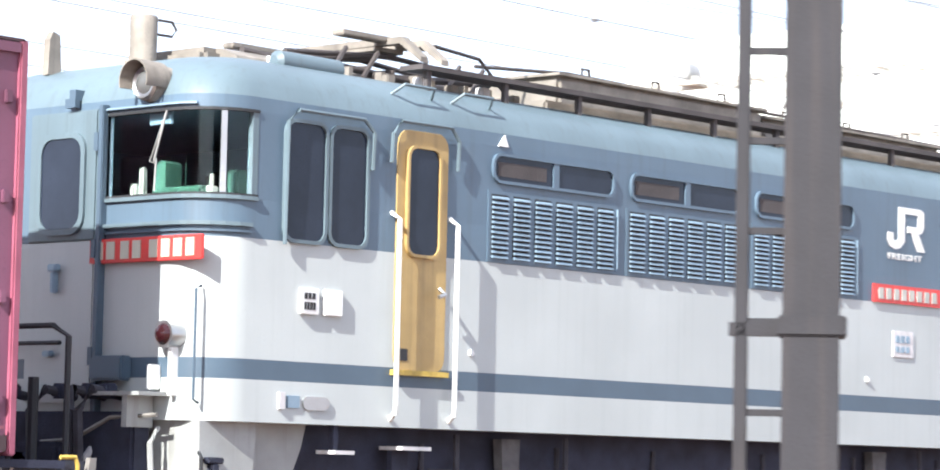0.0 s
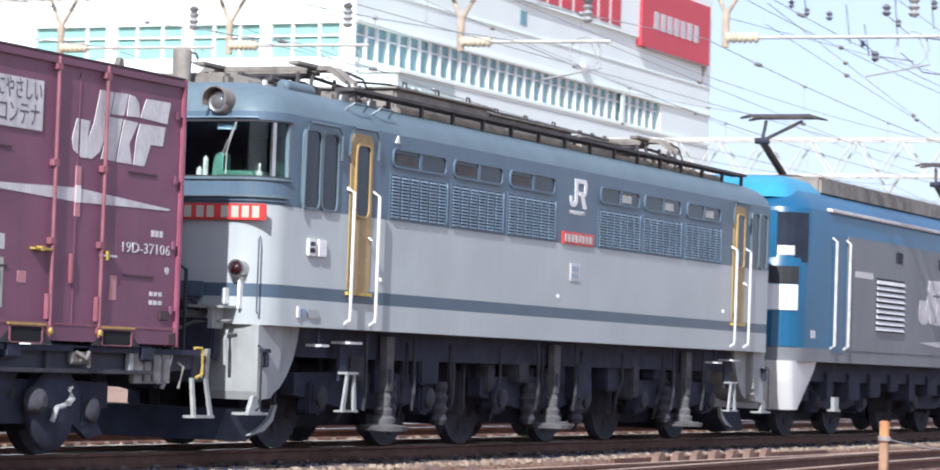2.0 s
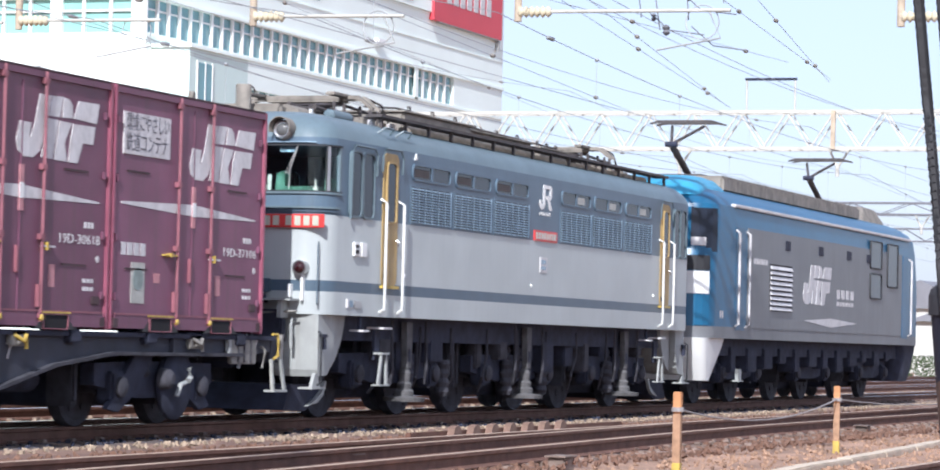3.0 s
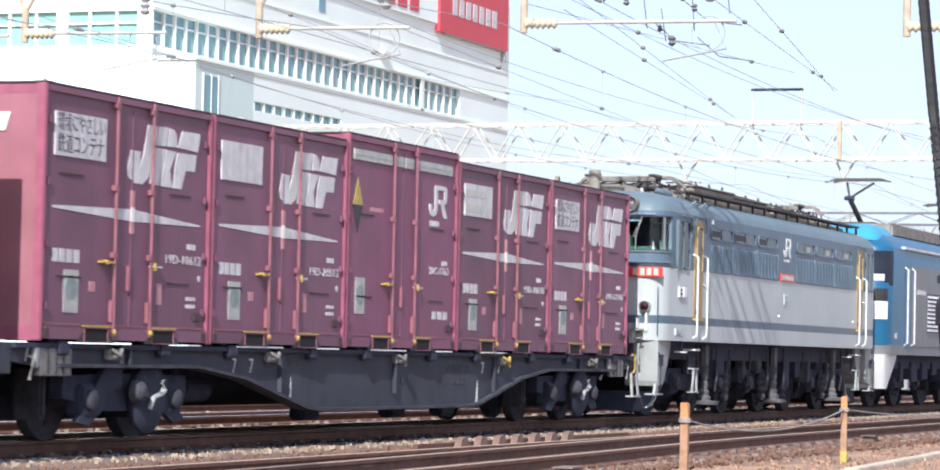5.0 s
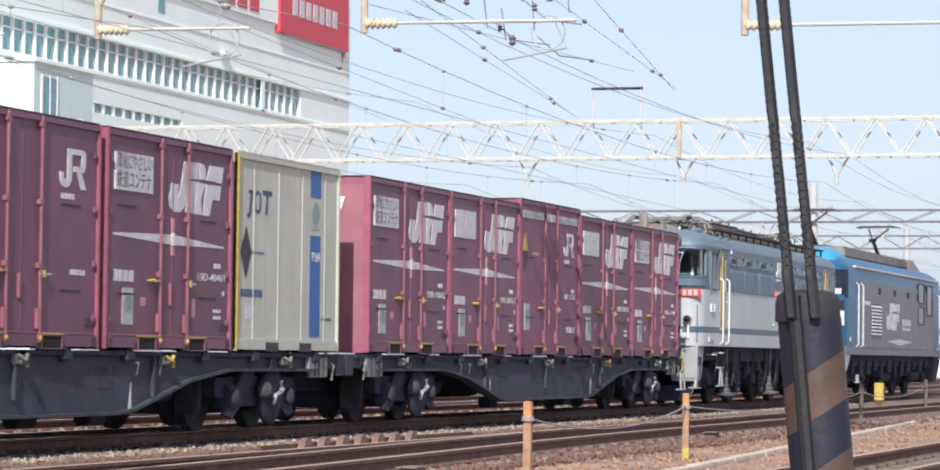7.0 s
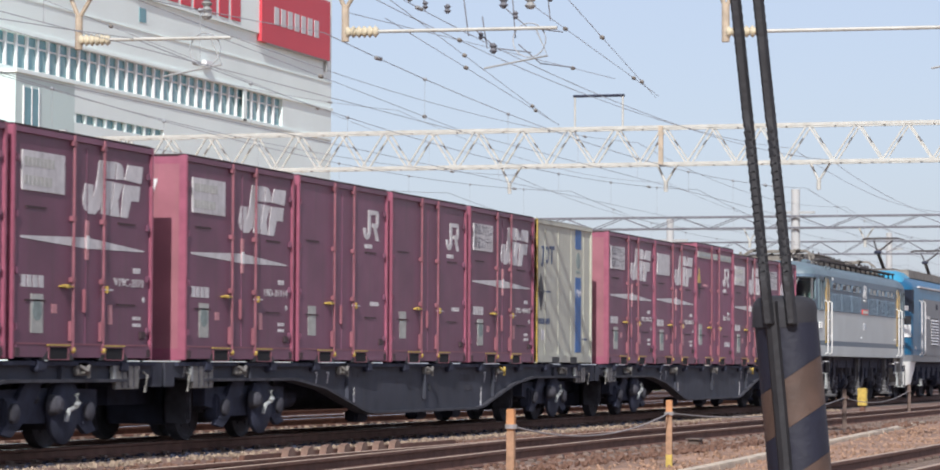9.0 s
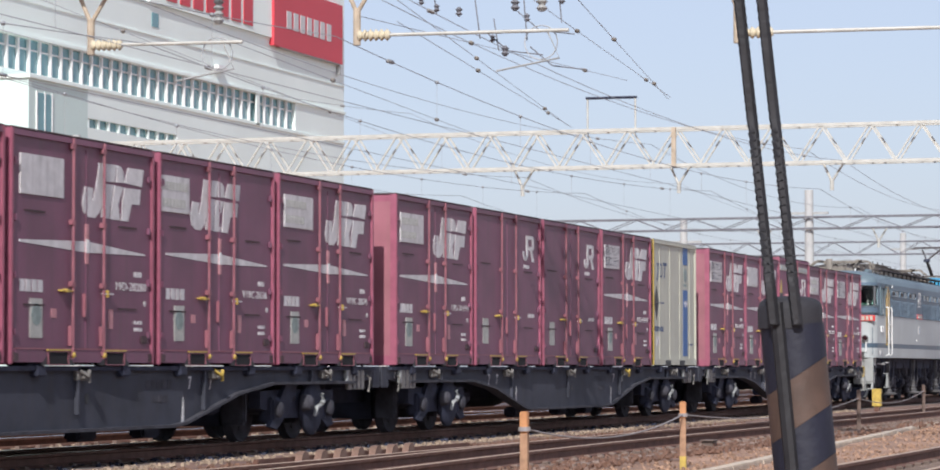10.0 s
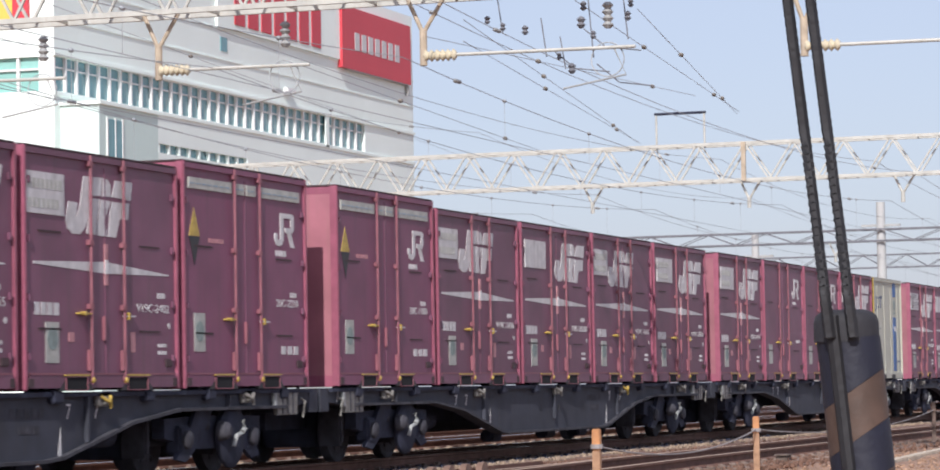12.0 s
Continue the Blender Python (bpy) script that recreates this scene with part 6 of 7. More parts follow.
def trackside_box(x, y):
    t = thing("trackside_box", "small yellow trackside marker box on a short stand", "marker box", at=(x, y, GZ))
    part("case", box(B(), -0.1, 0.1, -0.11, 0.11, 0.18, 0.62, 0.015), "yellow", t)
    part("stand", box(B(), -0.06, 0.06, -0.06, 0.06, -0.05, 0.18), "rail", t)
    part("mark", bars(B(), -0.04, 0.04, 0.36, 0.5, -0.11, 1, 0.1), "black", t)


trackside_box(72.0, -2.85)


# ---------------------------------------------------------------- poles, portals, wires
def ladder_post():
    p = thing("steel_post", "dark steel line post with a ladder rail fixed beside it", "line post", at=(10.55, -7.4, GZ))
    d = radians(35.5)
    m = Matrix.Translation((10.55, -7.4, GZ)) @ Matrix.Rotation(d - radians(90), 4, "Z")
    p.matrix_basis = m
    h, w = 9.5, 0.125
    bm = box(B(), -w, w, -0.125, -0.112, -0.3, h)
    box(bm, -w, w, 0.112, 0.125, -0.3, h)
    box(bm, -0.006, 0.006, -0.112, 0.112, -0.3, h)
    part("column", bm, "steelpost", p, "H-section steel column")
    part("cover_plate", box(B(), -w + 0.002, w - 0.002, -0.14, -0.126, -0.3, h), "steelpost", p)
    for z in (1.75, 4.2, 6.5):
        part("clamp", box(box(B(), -w - 0.02, w + 0.03, -0.155, 0.14, z, z + 0.09, 0.008), -0.36, -w, -0.06, -0.02, z, z + 0.06), "steelpost", p)
    part("ladder_rail", box(B(), -0.335, -0.275, -0.06, 0.0, -0.3, h, 0.006), "steelpost", p)
    for i in range(23):
        part("rung", box(B(), -0.28, -w, -0.045, -0.015, 0.2 + i * 0.4, 0.23 + i * 0.4), "steelpost", p)


ladder_post()


def guy_wire():
    g = thing("guy_wire", "twin dark guy cables with a dark orange-yellow and black striped guard", "guy wire", at=(4.334, -14.084, 0))
    side = Vector((-math.sin(radians(11)), math.cos(radians(11)), 0))
    up = (Vector((0, 0, 1)) + side * 0.103).normalized()
    stand = (Vector((0, 0, 1)) + side * 0.09).normalized()
    o = Vector((0, 0, 0.85))
    def at(h, off=0.0):
        return o + up * (h / up.z) + side * off
    lean = side * 0.05
    r = 0.0475
    n = 28
    z0, z1 = -1.05, 0.195
    tilt = Vector((0, 0, 1)).rotation_difference(stand).to_matrix()
    # striped sleeve in slanted bands
    def ring(bm, z, rr, slant):
        return [bm.verts.new(o + tilt @ Vector((math.cos(k * math.tau / n) * rr, math.sin(k * math.tau / n) * rr, z + slant * math.cos(k * math.tau / n + radians(79))))) for k in range(n)]
    for j in range(-14, 2):
        za = 0.017 + j * 0.072
        zb, slant = (za + 0.072, 0.026) if j < 1 else (z1 - 0.03, 0.026)
        bm = B()
        rings = [ring(bm, za + 0.0005, r - 0.004, slant), ring(bm, za + 0.0005, r, slant), ring(bm, zb, r, slant if j < 1 else 0.0), ring(bm, zb, r - 0.004, slant if j < 1 else 0.0)]
        for p, q in zip(rings, rings[1:] + rings[:1]):
            for k in range(n):
                bm.faces.new((p[k], p[(k + 1) % n], q[(k + 1) % n], q[k]))
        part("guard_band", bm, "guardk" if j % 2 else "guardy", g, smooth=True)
    part("guard_cap", lathe(B(), [(-0.035, 0.0485), (-0.006, 0.0485), (0.004, 0.0455), (0.010, 0.038), (0.013, 0.026)], o + tilt @ Vector((0, 0, z1)), "z", 32), "steelpost", g, smooth=True)
    # dark rib where the cables run on down the face of the guard
    facing = Vector((-0.98, -0.185, 0)) * math.cos(radians(24)) + side * math.sin(radians(24))
    part("cable_rib", tube(B(), [o + tilt @ (facing * (r + 0.002) + Vector((0, 0, h))) for h in (-1.05, -0.4, 0.1, 0.2)], 0.0105, 8), "cable", g, smooth=True)
    for off in (-0.0102, 0.0238):
        bm = B()
        for s in range(4):
            pts = []
            for i in range(420):
                h = 0.165 + i * 0.0125
                a = h * 115 + s * math.tau / 4
                c = at(h, off) + Vector((-0.055, -0.011, 0)) * (1 if h < 0.23 else max(0.0, 1 - (h - 0.23) * 4))
                pts.append(c + (side * math.cos(a) + side.cross(up) * math.sin(a)) * 0.0015)
            tube(bm, pts, 0.0074, 6)
        part("cable", bm, "cable", g, smooth=True)


guy_wire()


def member(a, b, t):
    """A square bar between two points."""
    a, b = Vector(a), Vector(b)
    d = b - a
    bm = box(B(), -t / 2, t / 2, -t / 2, t / 2, 0, d.length)
    bmesh.ops.transform(bm, matrix=Matrix.Translation(a) @ Vector((0, 0, 1)).rotation_difference(d.normalized()).to_matrix().to_4x4(), verts=bm.verts)
    return bm


def insulator_arm(parent, a, b):
    """Ribbed insulator and bracket tube from a to b."""
    a, b = Vector(a), Vector(b)
    d = (b - a).normalized()
    q = Vector((0, 1, 0)).rotation_difference(d).to_matrix().to_4x4()
    bm = lathe(B(), [(k * 0.045, 0.095 if k % 2 else 0.05) for k in range(13)], (0, 0, 0), "y", 14)
    bmesh.ops.transform(bm, matrix=Matrix.Translation(a) @ q, verts=bm.verts)
    part("insulator", bm, "porcelain", parent, smooth=True)
    part("bracket_tube", tube(B(), [a + d * 0.5, b], 0.028, 8), "galv", parent, smooth=True)


def portal(x, ya, yb, z0, z1, tracks, label, t=0.07, bay=1.35, steel="galv"):
    p = thing("catenary_portal", label, "catenary portal", "catenary portals", at=(x, 0, GZ))
    z0, z1 = z0 - GZ, z1 - GZ
    hw = 0.3
    for dx in (-hw, hw):
        for z in (z0, z1):
            part("chord", box(B(), dx - t * 0.6, dx + t * 0.6, ya, yb, z - t * 0.6, z + t * 0.6), steel, p)
    n = int((yb - ya) / bay)
    step = (yb - ya) / n
    meA = mesh_of("diagonal", member((0, 0, z0), (0, step / 2, z1), t * 0.6), steel)
    meB = mesh_of("diagonal", member((0, 0, z1), (0, step / 2, z0), t * 0.6), steel)
    meC = mesh_of("tie", box(B(), -hw, hw, -0.02, 0.02, -0.02, 0.02), steel)
    for i in range(n):
        y = ya + i * step
        for dx in (-hw, hw):
            piece("diagonal", meA, p, Matrix.Translation((dx, y, 0)))
            piece("diagonal", meB, p, Matrix.Translation((dx, y + step / 2, 0)))
        piece("tie", meC, p, Matrix.Translation((0, y, z1)))
        piece("tie", meC, p, Matrix.Translation((0, y + step / 2, z0)))
    for y in (ya, yb):
        part("column", tube(B(), [(0, y, -0.4), (0, y, z1 + 0.3)], 0.2, 14, 0.15), "polegrey", p, smooth=True)
    for y, arm, *low in tracks:
        ys = y
        zz = z0 - 0.9 - sum(low)
        part("dropper_bracket", tube(tube(B(), [(0, ys - 0.35, z0), (0, ys, zz + 0.35)], 0.035, 8), [(0, ys + 0.25, z0), (0, ys, zz + 0.35)], 0.035, 8), "rustpost" if x < 80 else "galv", p, "rust-stained drop bracket" if x < 80 else "pale drop bracket")
        part("drop_tube", tube(B(), [(0, ys, zz + 0.4), (0, ys, zz - (0.15 if x < 80 else -0.1))], 0.06, 10), "rustpost" if x < 80 else "galv", p, smooth=True)
        if x > 80:
            continue
        insulator_arm(p, (0, ys, zz), (0, ys - arm, zz - 0.03))
        yc = ys - arm + 0.25
        part("stay", tube(B(), [(0, yc + 0.1, zz), (0, yc - 0.1, zz - 0.45), (0, yc + 0.9, zz - 0.62)], 0.016, 6), "galvgrey", p)
        part("jumper_loop", tube(B(), [(0.05, yc + math.cos(k * 0.3) * 0.26 + 0.2, zz - 0.2 + math.sin(k * 0.3) * 0.26) for k in range(22)], 0.01, 5), "wire", p)
        part("hanger_insulator", lathe(B(), [(k * 0.05, 0.09 if k % 2 else 0.045) for k in range(9)], (0.1, yc + 0.2, z0 - 0.62), "z", 12), "galvgrey", p)
    return p


portal(42.5, -13.0, 26.0, 7.0, 8.2, [(4.75, 2.6), (0.25, 3.4), (-5.75, 4.2, 0.17), (12.3, 3.0), (9.0, 2.6)], "pale steel lattice portal carrying the overhead wires", 0.07, 1.32)
pa = [ob for ob in scene.objects if ob.name == "catenary_portal"][0]
for y, z, r in ((-2.26, 6.5, 0.09), (-2.45, 6.3, 0.06), (-3.0, 6.56, 0.07), (-1.36, 6.43, 0.07), (-1.9, 6.0, 0.055), (-2.1, 5.8, 0.08), (-2.3, 6.75, 0.07), (-3.05, 6.75, 0.06), (-1.0, 6.5, 0.06), (-0.75, 6.62, 0.06)):
    r *= 0.8
    part("wire_clamp", lathe(B(), [(-r * 1.3, r * 0.3), (-r * 0.6, r), (0, r * 0.5), (r * 0.6, r), (r * 1.3, r * 0.3)], (0.15, y, z - GZ), "z", 10), "darksteel", pa)
for y, z0, z1 in ((-2.45, 5.95, 6.95), (-3.0, 6.2, 7.0), (-2.0, 5.8, 6.3), (-1.7, 6.0, 6.6), (-1.0, 6.4, 6.95)):
    part("hanger_wire", tube(B(), [(0.15, y, z0 - GZ), (0.15, y + 0.08, z1 - GZ)], 0.01, 5), "darksteel", pa)
for y, z in ((-2.3, 6.4), (-2.5, 5.85), (-1.8, 6.1)):
    part("stay", tube(B(), [(0.15, y, z - GZ), (0.15, y - 0.35, z - 0.3 - GZ), (0.15, y - 0.9, z - 0.38 - GZ)], 0.01, 5), "darksteel", pa)
pb = portal(83.0, -13.0, 24.0, 6.85, 7.92, [(4.75, 2.6), (0.25, 3.2), (9.5, 3.0), (-5.6, 4.0)], "cream steel lattice portal spanning all tracks", 0.075, 1.42)
part("hoop", tube(tube(B(), [(0, 6.05, 8.1), (0, 6.05, 9.05)], 0.03, 6), [(0, 7.5, 8.1), (0, 7.5, 9.05)], 0.03, 6), "galv", pb)
part("hoop_bar", tube(B(), [(0, 6.0, 9.07), (0, 7.55, 9.07)], 0.045, 6), "under", pb)
part("splice_plate", box(B(), -0.4, -0.32, 4.75, 4.88, 6.98, 8.12), "rustpost", pb)
portal(118.0, -16.0, 26.0, 6.65, 7.12, [(4.75, 2.6), (0.25, 3.2), (9.5, 3.0)], "slender dark grey lattice portal", 0.055, 2.4, "darksteel")
portal(160.0, -16.0, 30.0, 7.2, 7.9, [(4.75, 2.6), (0.25, 3.2)], "distant dark grey lattice portal", 0.06, 2.4, "darksteel")


def line_pole(x, y, h, r=0.19, arms=True):
    p = thing("line_pole", "grey concrete line pole with small fittings", "pole", "line poles", at=(x, y, GZ))
    part("shaft", tube(B(), [(0, 0, -0.3), (0, 0, h)], r, 14, r * 0.8), "polegrey", p, smooth=True)
    if arms:
        part("cross_arm", box(B(), -0.05, 0.05, -0.8, 0.8, h - 1.0, h - 0.9), "galvgrey", p)
        part("strap", lathe(B(), [(h * 0.6, r + 0.02), (h * 0.6 + 0.1, r + 0.02)], (0, 0, 0), "z", 14), "galvgrey", p)


for x, y, h, r in ((118, 7.6, 8.4, 0.22), (100, 21.8, 7.6, 0.2), (140, 2.5, 8.0, 0.2), (170, 12, 9, 0.22), (125, 14.5, 7.6, 0.2)):
    line_pole(x, y, h, r)


def floodlight():
    f = thing("floodlight", "pale trackside floodlight fixed on the portal", "floodlight", at=(42.5, 18.2, 8.25))
    part("drum", lathe(B(), [(-0.25, 0.2), (-0.2, 0.24), (0.2, 0.22), (0.25, 0.12)], (0, 0, 0.16), "x", 18), "galvgrey", f, smooth=True)
    part("mount", box(B(), -0.1, 0.1, -0.35, -0.1, -0.02, 0.1), "galv", f)


floodlight()


def wires(name, label, y, zc, zm, xs, drop=5.0, r=0.006):
    """Contact wire, sagging messenger wire and droppers over one line."""
    w = thing(name, label, "overhead wires", "overhead lines")
    if zc:
        part("contact_wire", tube(B(), [(xs[0], y, zc), (xs[-1], y, zc)], r, 5), "wire", w)
    pts = []
    for a, b in zip(xs, xs[1:]):
        for k in range(16):
            f = k / 16
            pts.append((a + (b - a) * f, y, zm - 0.55 * 4 * f * (1 - f)))
    pts.append((xs[-1], y, zm))
    part("messenger_wire", tube(B(), pts, r * 1.2, 5), "wire", w)
    for x in (xs[1] + 2.6, xs[2] - 6.0):
        f = ((x - xs[1]) / (xs[2] - xs[1])) if x < xs[2] else ((x - xs[2]) / (xs[3] - xs[2]))
        zt = zm - 0.55 * 4 * f * (1 - f)
        part("strain_insulator", lathe(B(), [(k * 0.04 - 0.16, 0.036 if k % 2 else 0.02) for k in range(9)], (x, y, zt), "x", 10), "galvgrey", w)
    if zc:
        bm = B()
        for a, b in zip(xs, xs[1:]):
            k = int((b - a) / drop)
            for i in range(1, k):
                f = i / k
                x = a + (b - a) * f
                zt = zm - 0.55 * 4 * f * (1 - f)
                tube(bm, [(x, y, zc), (x, y, zt)], r * 0.6, 4)
                lathe(bm, [(-0.05, 0.014), (-0.03, 0.032), (0.03, 0.032), (0.05, 0.014)], (x, y, zt), "x", 6)
        tagged(part("dropper", bm, "wire", w), kind="stuff")
    return w


SPANS = (2.5, 42.5, 83.0, 118.0, 160.0, 200.0)
for y in (0.6, 3.8, 7.6, 11.4):
    wires("overhead_wires", "contact wire, messenger wire and droppers over a track", y, 5.12, 6.1, SPANS)
for y, z in ((-0.1, 6.9), (1.0, 7.25), (5.6, 7.5), (13.0, 8.6), (9.4, 6.6)):
    wires("feeder_wire", "single grey feeder wire strung between portals", y, 0, z, SPANS)


def slant_wire(a, b, knots=(0.35, 0.8)):
    a, b = Vector(a), Vector(b)
    w = thing("stay_wire", "thin stay wire slanting between overhead lines", "wire", "stay wires")
    part("strand", tube(B(), [a, b], 0.006, 5), "wire", w)
    for f in knots:
        part("clamp", lathe(B(), [(-0.07, 0.015), (-0.04, 0.04), (0.04, 0.04), (0.07, 0.015)], a.lerp(b, f), "x", 8), "roofgrey", w)
    return w


for a, b in (((42.5, -2.15, 6.87), (62, -0.05, 6.86)), ((42.5, -3.2, 6.63), (62, 0.0, 6.82)), ((42.5, -0.41, 6.63), (70, 4.5, 7.0)), ((42.5, -0.4, 6.3), (70, 4.4, 6.95)), ((42.5, 0.2, 6.4), (58, -0.1, 6.85)), ((42.5, 9.0, 8.2), (83, 13.5, 7.9)), ((42.5, 2.4, 6.1), (60, 3.8, 6.0))):
    slant_wire(a, b)


# ---------------------------------------------------------------- far buildings
def office_building():
    b = thing("office_building", "large white office building, teal strip windows, red corner sign", "building", at=(197, 85, GZ))
    L, D, H = 79.0, 60.0, 38.6
    za, zb = 24.0, 26.6
    z2a, z2b = 20.6, 21.35
    # long wall towards the tracks, with two window bands let in
    part("wall", box(B(), 0, L, 0.0, 0.5, 0, z2a), "wallwhite", b, "shaded white panel wall")
    part("wall", box(B(), 0, L, 0.0, 0.5, z2b, za), "wallwhite", b)
    part("wall", box(B(), 0, L, 0.0, 0.5, zb, H), "wallwhite", b)
    part("wall", box(B(), 65.3, L, 0.0, 0.5, za, zb), "wallwhite", b)
    part("wall", box(B(), 0, 12.6, 0, 0.5, z2a, z2b), "wallwhite", b)
    part("wall", box(B(), 36.6, L, 0, 0.5, z2a, z2b), "wallwhite", b)
    part("wall", box(B(), 0.0, 0.5, 0.5, D, 0, za), "wallwhite", b, "sunlit white end wall")
    part("wall", box(B(), 0.0, 0.5, 0.5, D, zb, H), "wallwhite", b)
    part("wall", box(B(), 0.0, 0.5, 28.5, D, za, zb), "wallwhite", b)
    part("wall", box(B(), L - 0.5, L, 0.5, D, 0, H), "wallwhite", b)
    part("wall", box(B(), 0.5, L - 0.5, D - 0.5, D, 0, H), "wallwhite", b)
    part("roof", box(B(), 0.5, L - 0.5, 0.5, D - 0.5, H - 0.8, H - 0.3), "wallwhite", b)
    part("floor_slab", box(B(), 0.5, L - 0.5, 0.7, D - 0.5, za - 0.5, za), "wallwhite", b)
    part("ledge", box(B(), -0.15, L + 0.1, -0.18, 0.0, zb + 0.05, zb + 0.3), "wallwhite", b)
    part("ledge", box(B(), -0.15, L + 0.1, -0.12, 0.0, za - 0.35, za - 0.1), "wallwhite", b)
    for z in (29.4, 32.0, 17.5):
        part("ledge", box(B(), 0, L, -0.08, 0.0, z, z + 0.14), "wallwhite", b)
    # strip windows
    n = 34
    pane = mesh_of("pane", box(B(), 0, 1.72, 0.3, 0.36, za, zb), "tealglass")
    post = mesh_of("mullion", box(B(), -0.11, 0.11, 0.05, 0.36, za, zb), "white")
    rail = mesh_of("transom", box(B(), 0, 1.92, 0.2, 0.36, za + 1.75, za + 1.87), "white")
    sw = part("window_band", box(B(), 0.5, 65.3, 0.37, 0.42, za, zb), "tealglass", b, "teal strip windows")
    for i in range(n):
        x = 0.2 + i * 1.91
        piece("pane", pane, sw, Matrix.Translation((x + 0.1, 0, 0)))
        piece("mullion", post, sw, Matrix.Translation((x, 0, 0)))
        piece("transom", rail, sw, Matrix.Translation((x, 0, 0)))
    blind = mesh_of("blind", box(B(), 0.12, 0.45, 0.26, 0.29, za + 0.15, za + 1.6), "white")
    for i in range(n):
        piece("blind", blind, sw, Matrix.Translation((0.2 + i * 1.91, 0, 0)))
    lw = part("window_band", box(B(), 12.6, 36.6, 0.3, 0.4, z2a, z2b), "tealglass", b)
    lp = mesh_of("mullion", box(B(), -0.15, 0.15, 0.05, 0.3, z2a, z2b), "wallwhite")
    for i in range(13):
        piece("mullion", lp, lw, Matrix.Translation((12.6 + i * 2, 0, 0)))
    # end windows, their sunlit look put into a lighter glass colour
    ew = part("window_band", box(B(), 0.37, 0.42, 0.5, 28.5, za, zb), "mintglass", b, "lighter, sunlit-toned mint end windows")
    em = mesh_of("mullion", box(B(), 0.1, 0.36, -0.12, 0.12, za, zb), "white")
    et = mesh_of("transom", box(B(), 0.15, 0.36, 0, 2.3, za + 1.6, za + 1.75), "white")
    ep = mesh_of("pier", box(B(), 0.0, 0.36, -0.5, 0.5, za, zb), "wallwhite")
    for i in range(12):
        piece("mullion", em if i % 3 else ep, ew, Matrix.Translation((0, 0.8 + i * 2.3, 0)))
        piece("transom", et, ew, Matrix.Translation((0, 0.8 + i * 2.3, 0)))
    # lower mint block in front
    part("annex", box(B(), 1.0, 11.4, -3.2, 0.0, 0, 22.9), "wallmint", b, "pale mint lower block")
    part("annex_parapet", box(B(), 0.8, 11.6, -3.4, 0.0, 22.9, 23.15), "wallwhite", b)
    w = part("window", box(B(), 2.3, 4.9, -3.25, -3.2, 18.2, 21.9), "tealglass", b)
    part("frame", box(box(box(B(), 2.2, 2.35, -3.3, -3.2, 18.1, 22.0), 4.85, 5.0, -3.3, -3.2, 18.1, 22.0), 3.6, 3.72, -3.3, -3.2, 18.1, 22.0), "white", w)
    part("duct", tube(B(), [(11.9, -0.4, 0), (11.9, -0.4, 22.5)], 0.15, 8), "white", b)
    part("column", box(B(), 54.9, 55.7, -0.12, 0.0, 23.7, 26.9), "wallwhite", b)
    part("wall_vent", box(B(), 31.0, 32.4, -0.05, 0.0, 30.2, 31.4), "tealglass", b)
    part("wall_lamp", box(B(), 44.5, 46.5, -0.6, -0.1, 27.8, 28.3, 0.1), "white", b)
    # corner sign: plain shapes
    sg = part("sign", box(B(), 58.4, 77.2, -0.5, -0.02, 31.5, 37.4), "signred", b, "red sign panel with white marks")
    for i in range(7):
        xm = 61.6 + i * 1.83
        part("mark", box(B(), xm, xm + 1.25, -0.55, -0.5, 33.4, 35.1, 0.02), "whiteworn", sg)
    bk = part("sign_board", box(B(), 30.0, 58.5, -0.25, -0.02, 32.2, 38.2), "wallwhite", b, "white board with red block letters")
    for i in range(7):
        xm = 33.5 + i * 2.95
        part("mark", box(B(), xm, xm + 2.25, -0.33, -0.25, 32.7, 36.6, 0.03), "signred", bk)
    part("sign_bracket", box(B(), 60, 76.5, -0.45, -0.02, 31.4, 31.68), "galvgrey", b)
    part("sign_strut", box(B(), 76.6, 76.9, -0.4, -0.02, 30.4, 31.4), "galvgrey", b)
    for ya, yb, col in ((3.3, 4.7, "signyellow"), (2.0, 3.3, "signred"), (17.2, 19.2, "signyellow")):
        part("sign_panel", box(B(), -0.35, 0.0, ya, yb, 29.4, 36.0), col, b)
    part("sign_bracket", box(B(), -0.5, 0.0, 2.0, 7.5, 29.1, 29.35), "galvgrey", b)
    part("stair_tower", box(B(), L, L + 1.8, 1, 6, 0, 29.0), "wallwhite", b)
    return b


office_building()


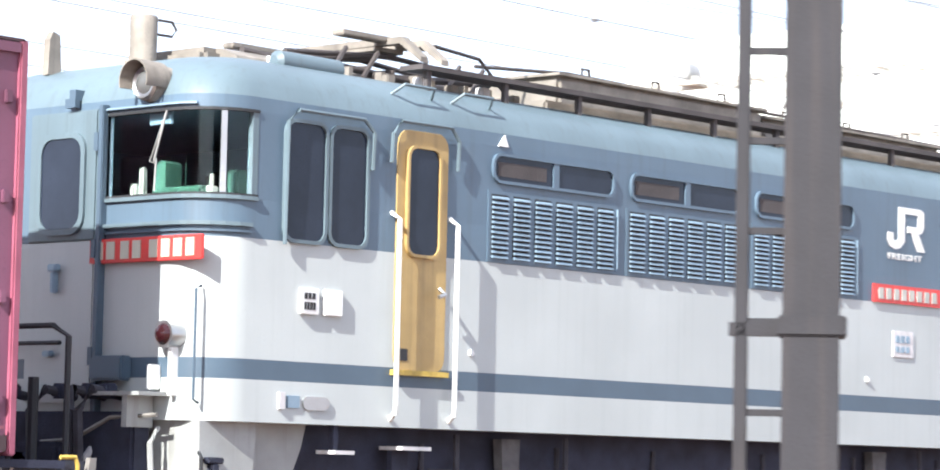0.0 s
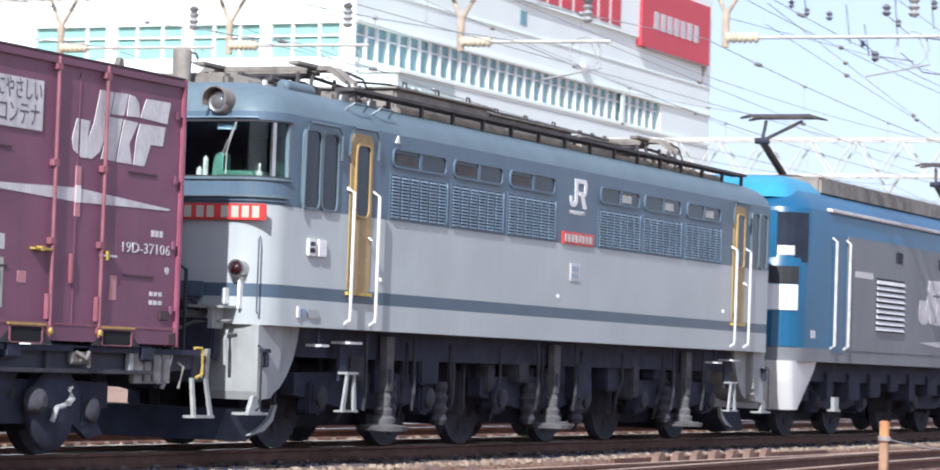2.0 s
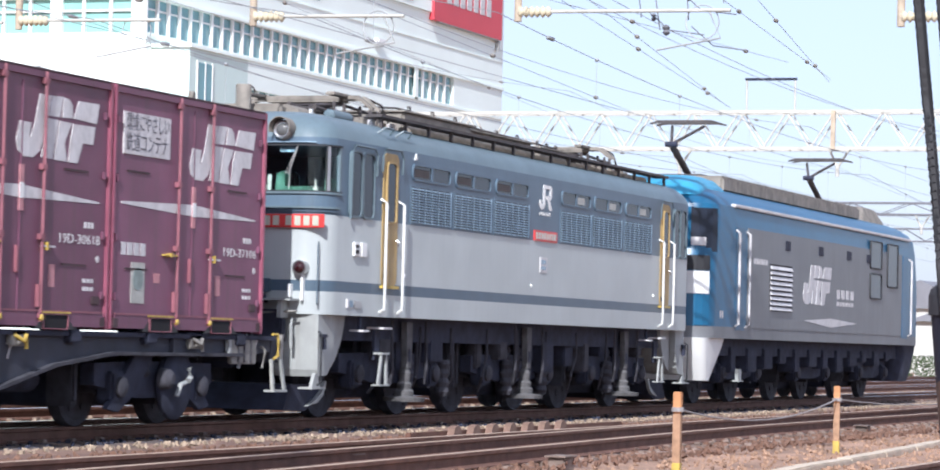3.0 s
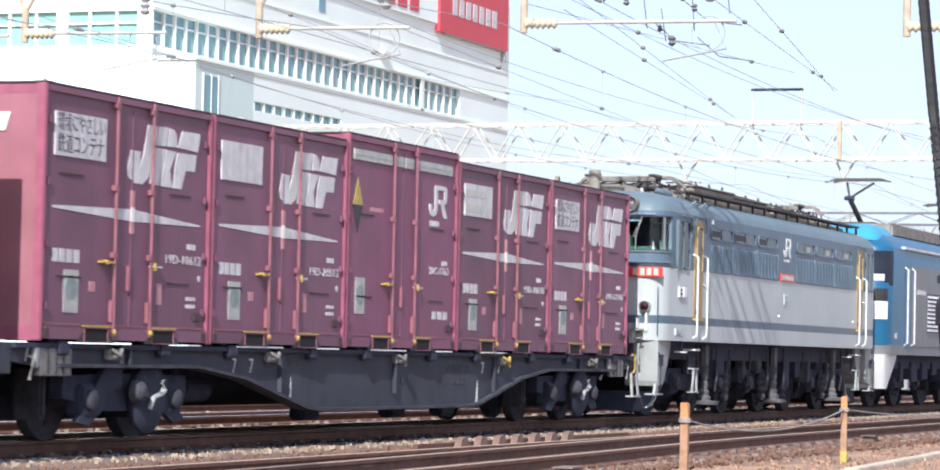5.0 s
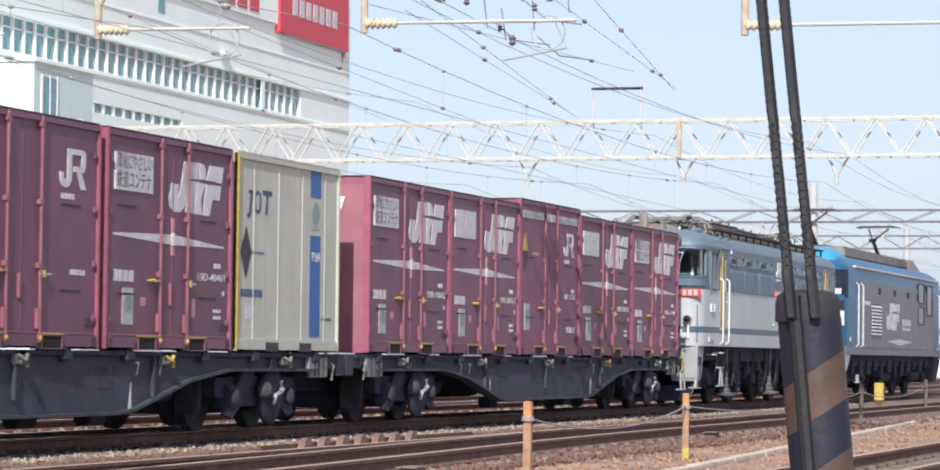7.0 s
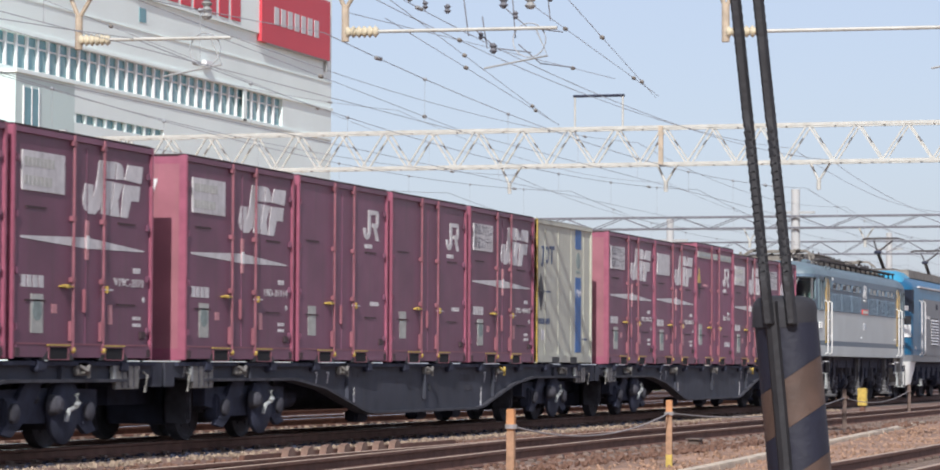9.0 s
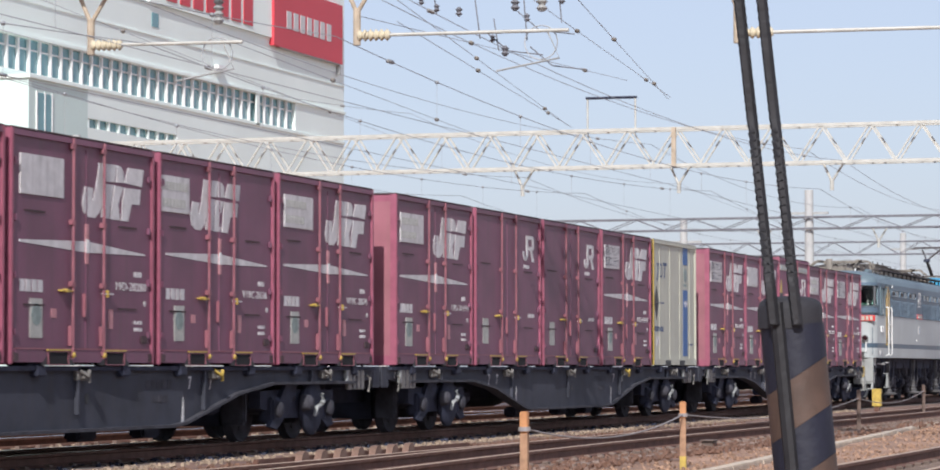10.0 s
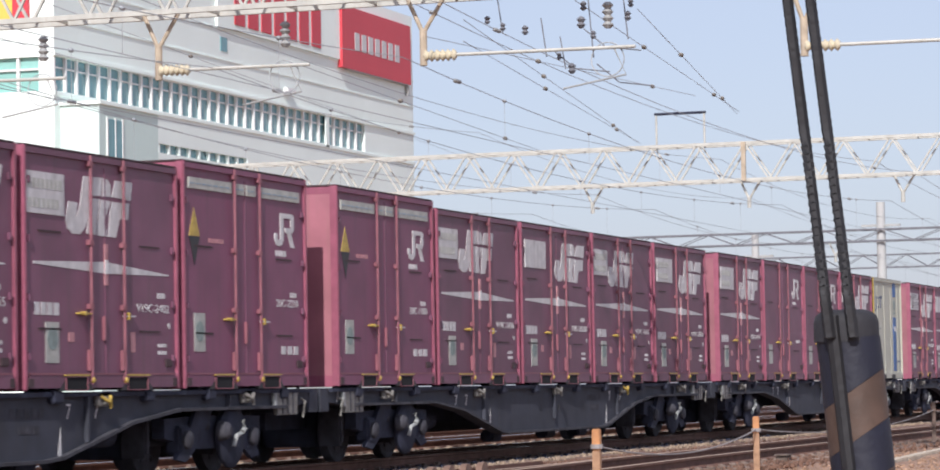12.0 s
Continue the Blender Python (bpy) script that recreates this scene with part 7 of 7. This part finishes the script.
def small_house(x, y, rz, w, d, h, label):
    s = thing("house", label, "house", "distant houses")
    s.matrix_basis = pose(x, y, GZ, 0, 0, rz)
    part("wall", box(B(), -w / 2, w / 2, -d / 2, d / 2, 0, h), "housewall", s)
    part("roof", prism(B(), [(-d / 2 - 0.4, h), (d / 2 + 0.4, h), (0, h + d * 0.22)], "x", -w / 2 - 0.3, w / 2 + 0.3), "houseroof", s)
    for i in range(3):
        wd = part("window", box(B(), -w / 2 - 0.03, -w / 2, -d * 0.35 + i * d * 0.25, -d * 0.22 + i * d * 0.25, h * 0.45, h * 0.75), "tealglass", s)
        part("sill", box(B(), -w / 2 - 0.08, -w / 2 - 0.031, -d * 0.37 + i * d * 0.25, -d * 0.2 + i * d * 0.25, h * 0.42, h * 0.45), "white", s)


for x, y, rz, w, d, h in ((150, 12.5, 8, 8, 7, 2.8), (185, 22.0, -5, 9, 8, 4.0), (240, 20, 4, 12, 10, 4.6), (230, 8, 0, 10, 9, 3.6), (290, 12, 6, 14, 11, 5.5), (300, 36, 0, 16, 12, 6.0), (330, 0, 0, 14, 11, 5)):
    small_house(x, y, rz, w, d, h, "pale low house with grey pitched roof beyond the tracks")


def hedge():
    rng = np.random.default_rng(12)
    V, F = [], []
    for i in range(5000):
        c = np.array((rng.uniform(128, 131), rng.uniform(9.5, 18), GZ + rng.uniform(0.0, 1.1) ** 0.8))
        q = np.array(Euler(rng.uniform(0, math.tau, 3)).to_matrix())
        V.append(np.array(((-0.07, 0, 0), (0, -0.03, 0.01), (0.07, 0, 0), (0, 0.03, 0.01))) @ q.T + c)
        F.append((4 * i, 4 * i + 1, 4 * i + 2, 4 * i + 3))
    me = bpy.data.meshes.new("hedge")
    me.from_pydata(np.concatenate(V).tolist(), [], F)
    me.materials.append(M["leaf"])
    tagged(new("hedge", me), "low dark green hedge beside the tracks", "hedge", kind="stuff")


hedge()


# ---------------------------------------------------------------- what moves
def motions():
    steps = [i * 0.5 for i in range(25)]
    for ob, u, z in MOVERS:
        walk(ob, [(t, pose(travel(t) + u, 0, z)) for t in steps])
    for ob, x, r in ROLLERS:
        walk(ob, [(k / 15, pose(x, 0, r, 0, math.degrees((travel(k / 15) - travel(0)) / r), 0)) for k in range(181)])


motions()
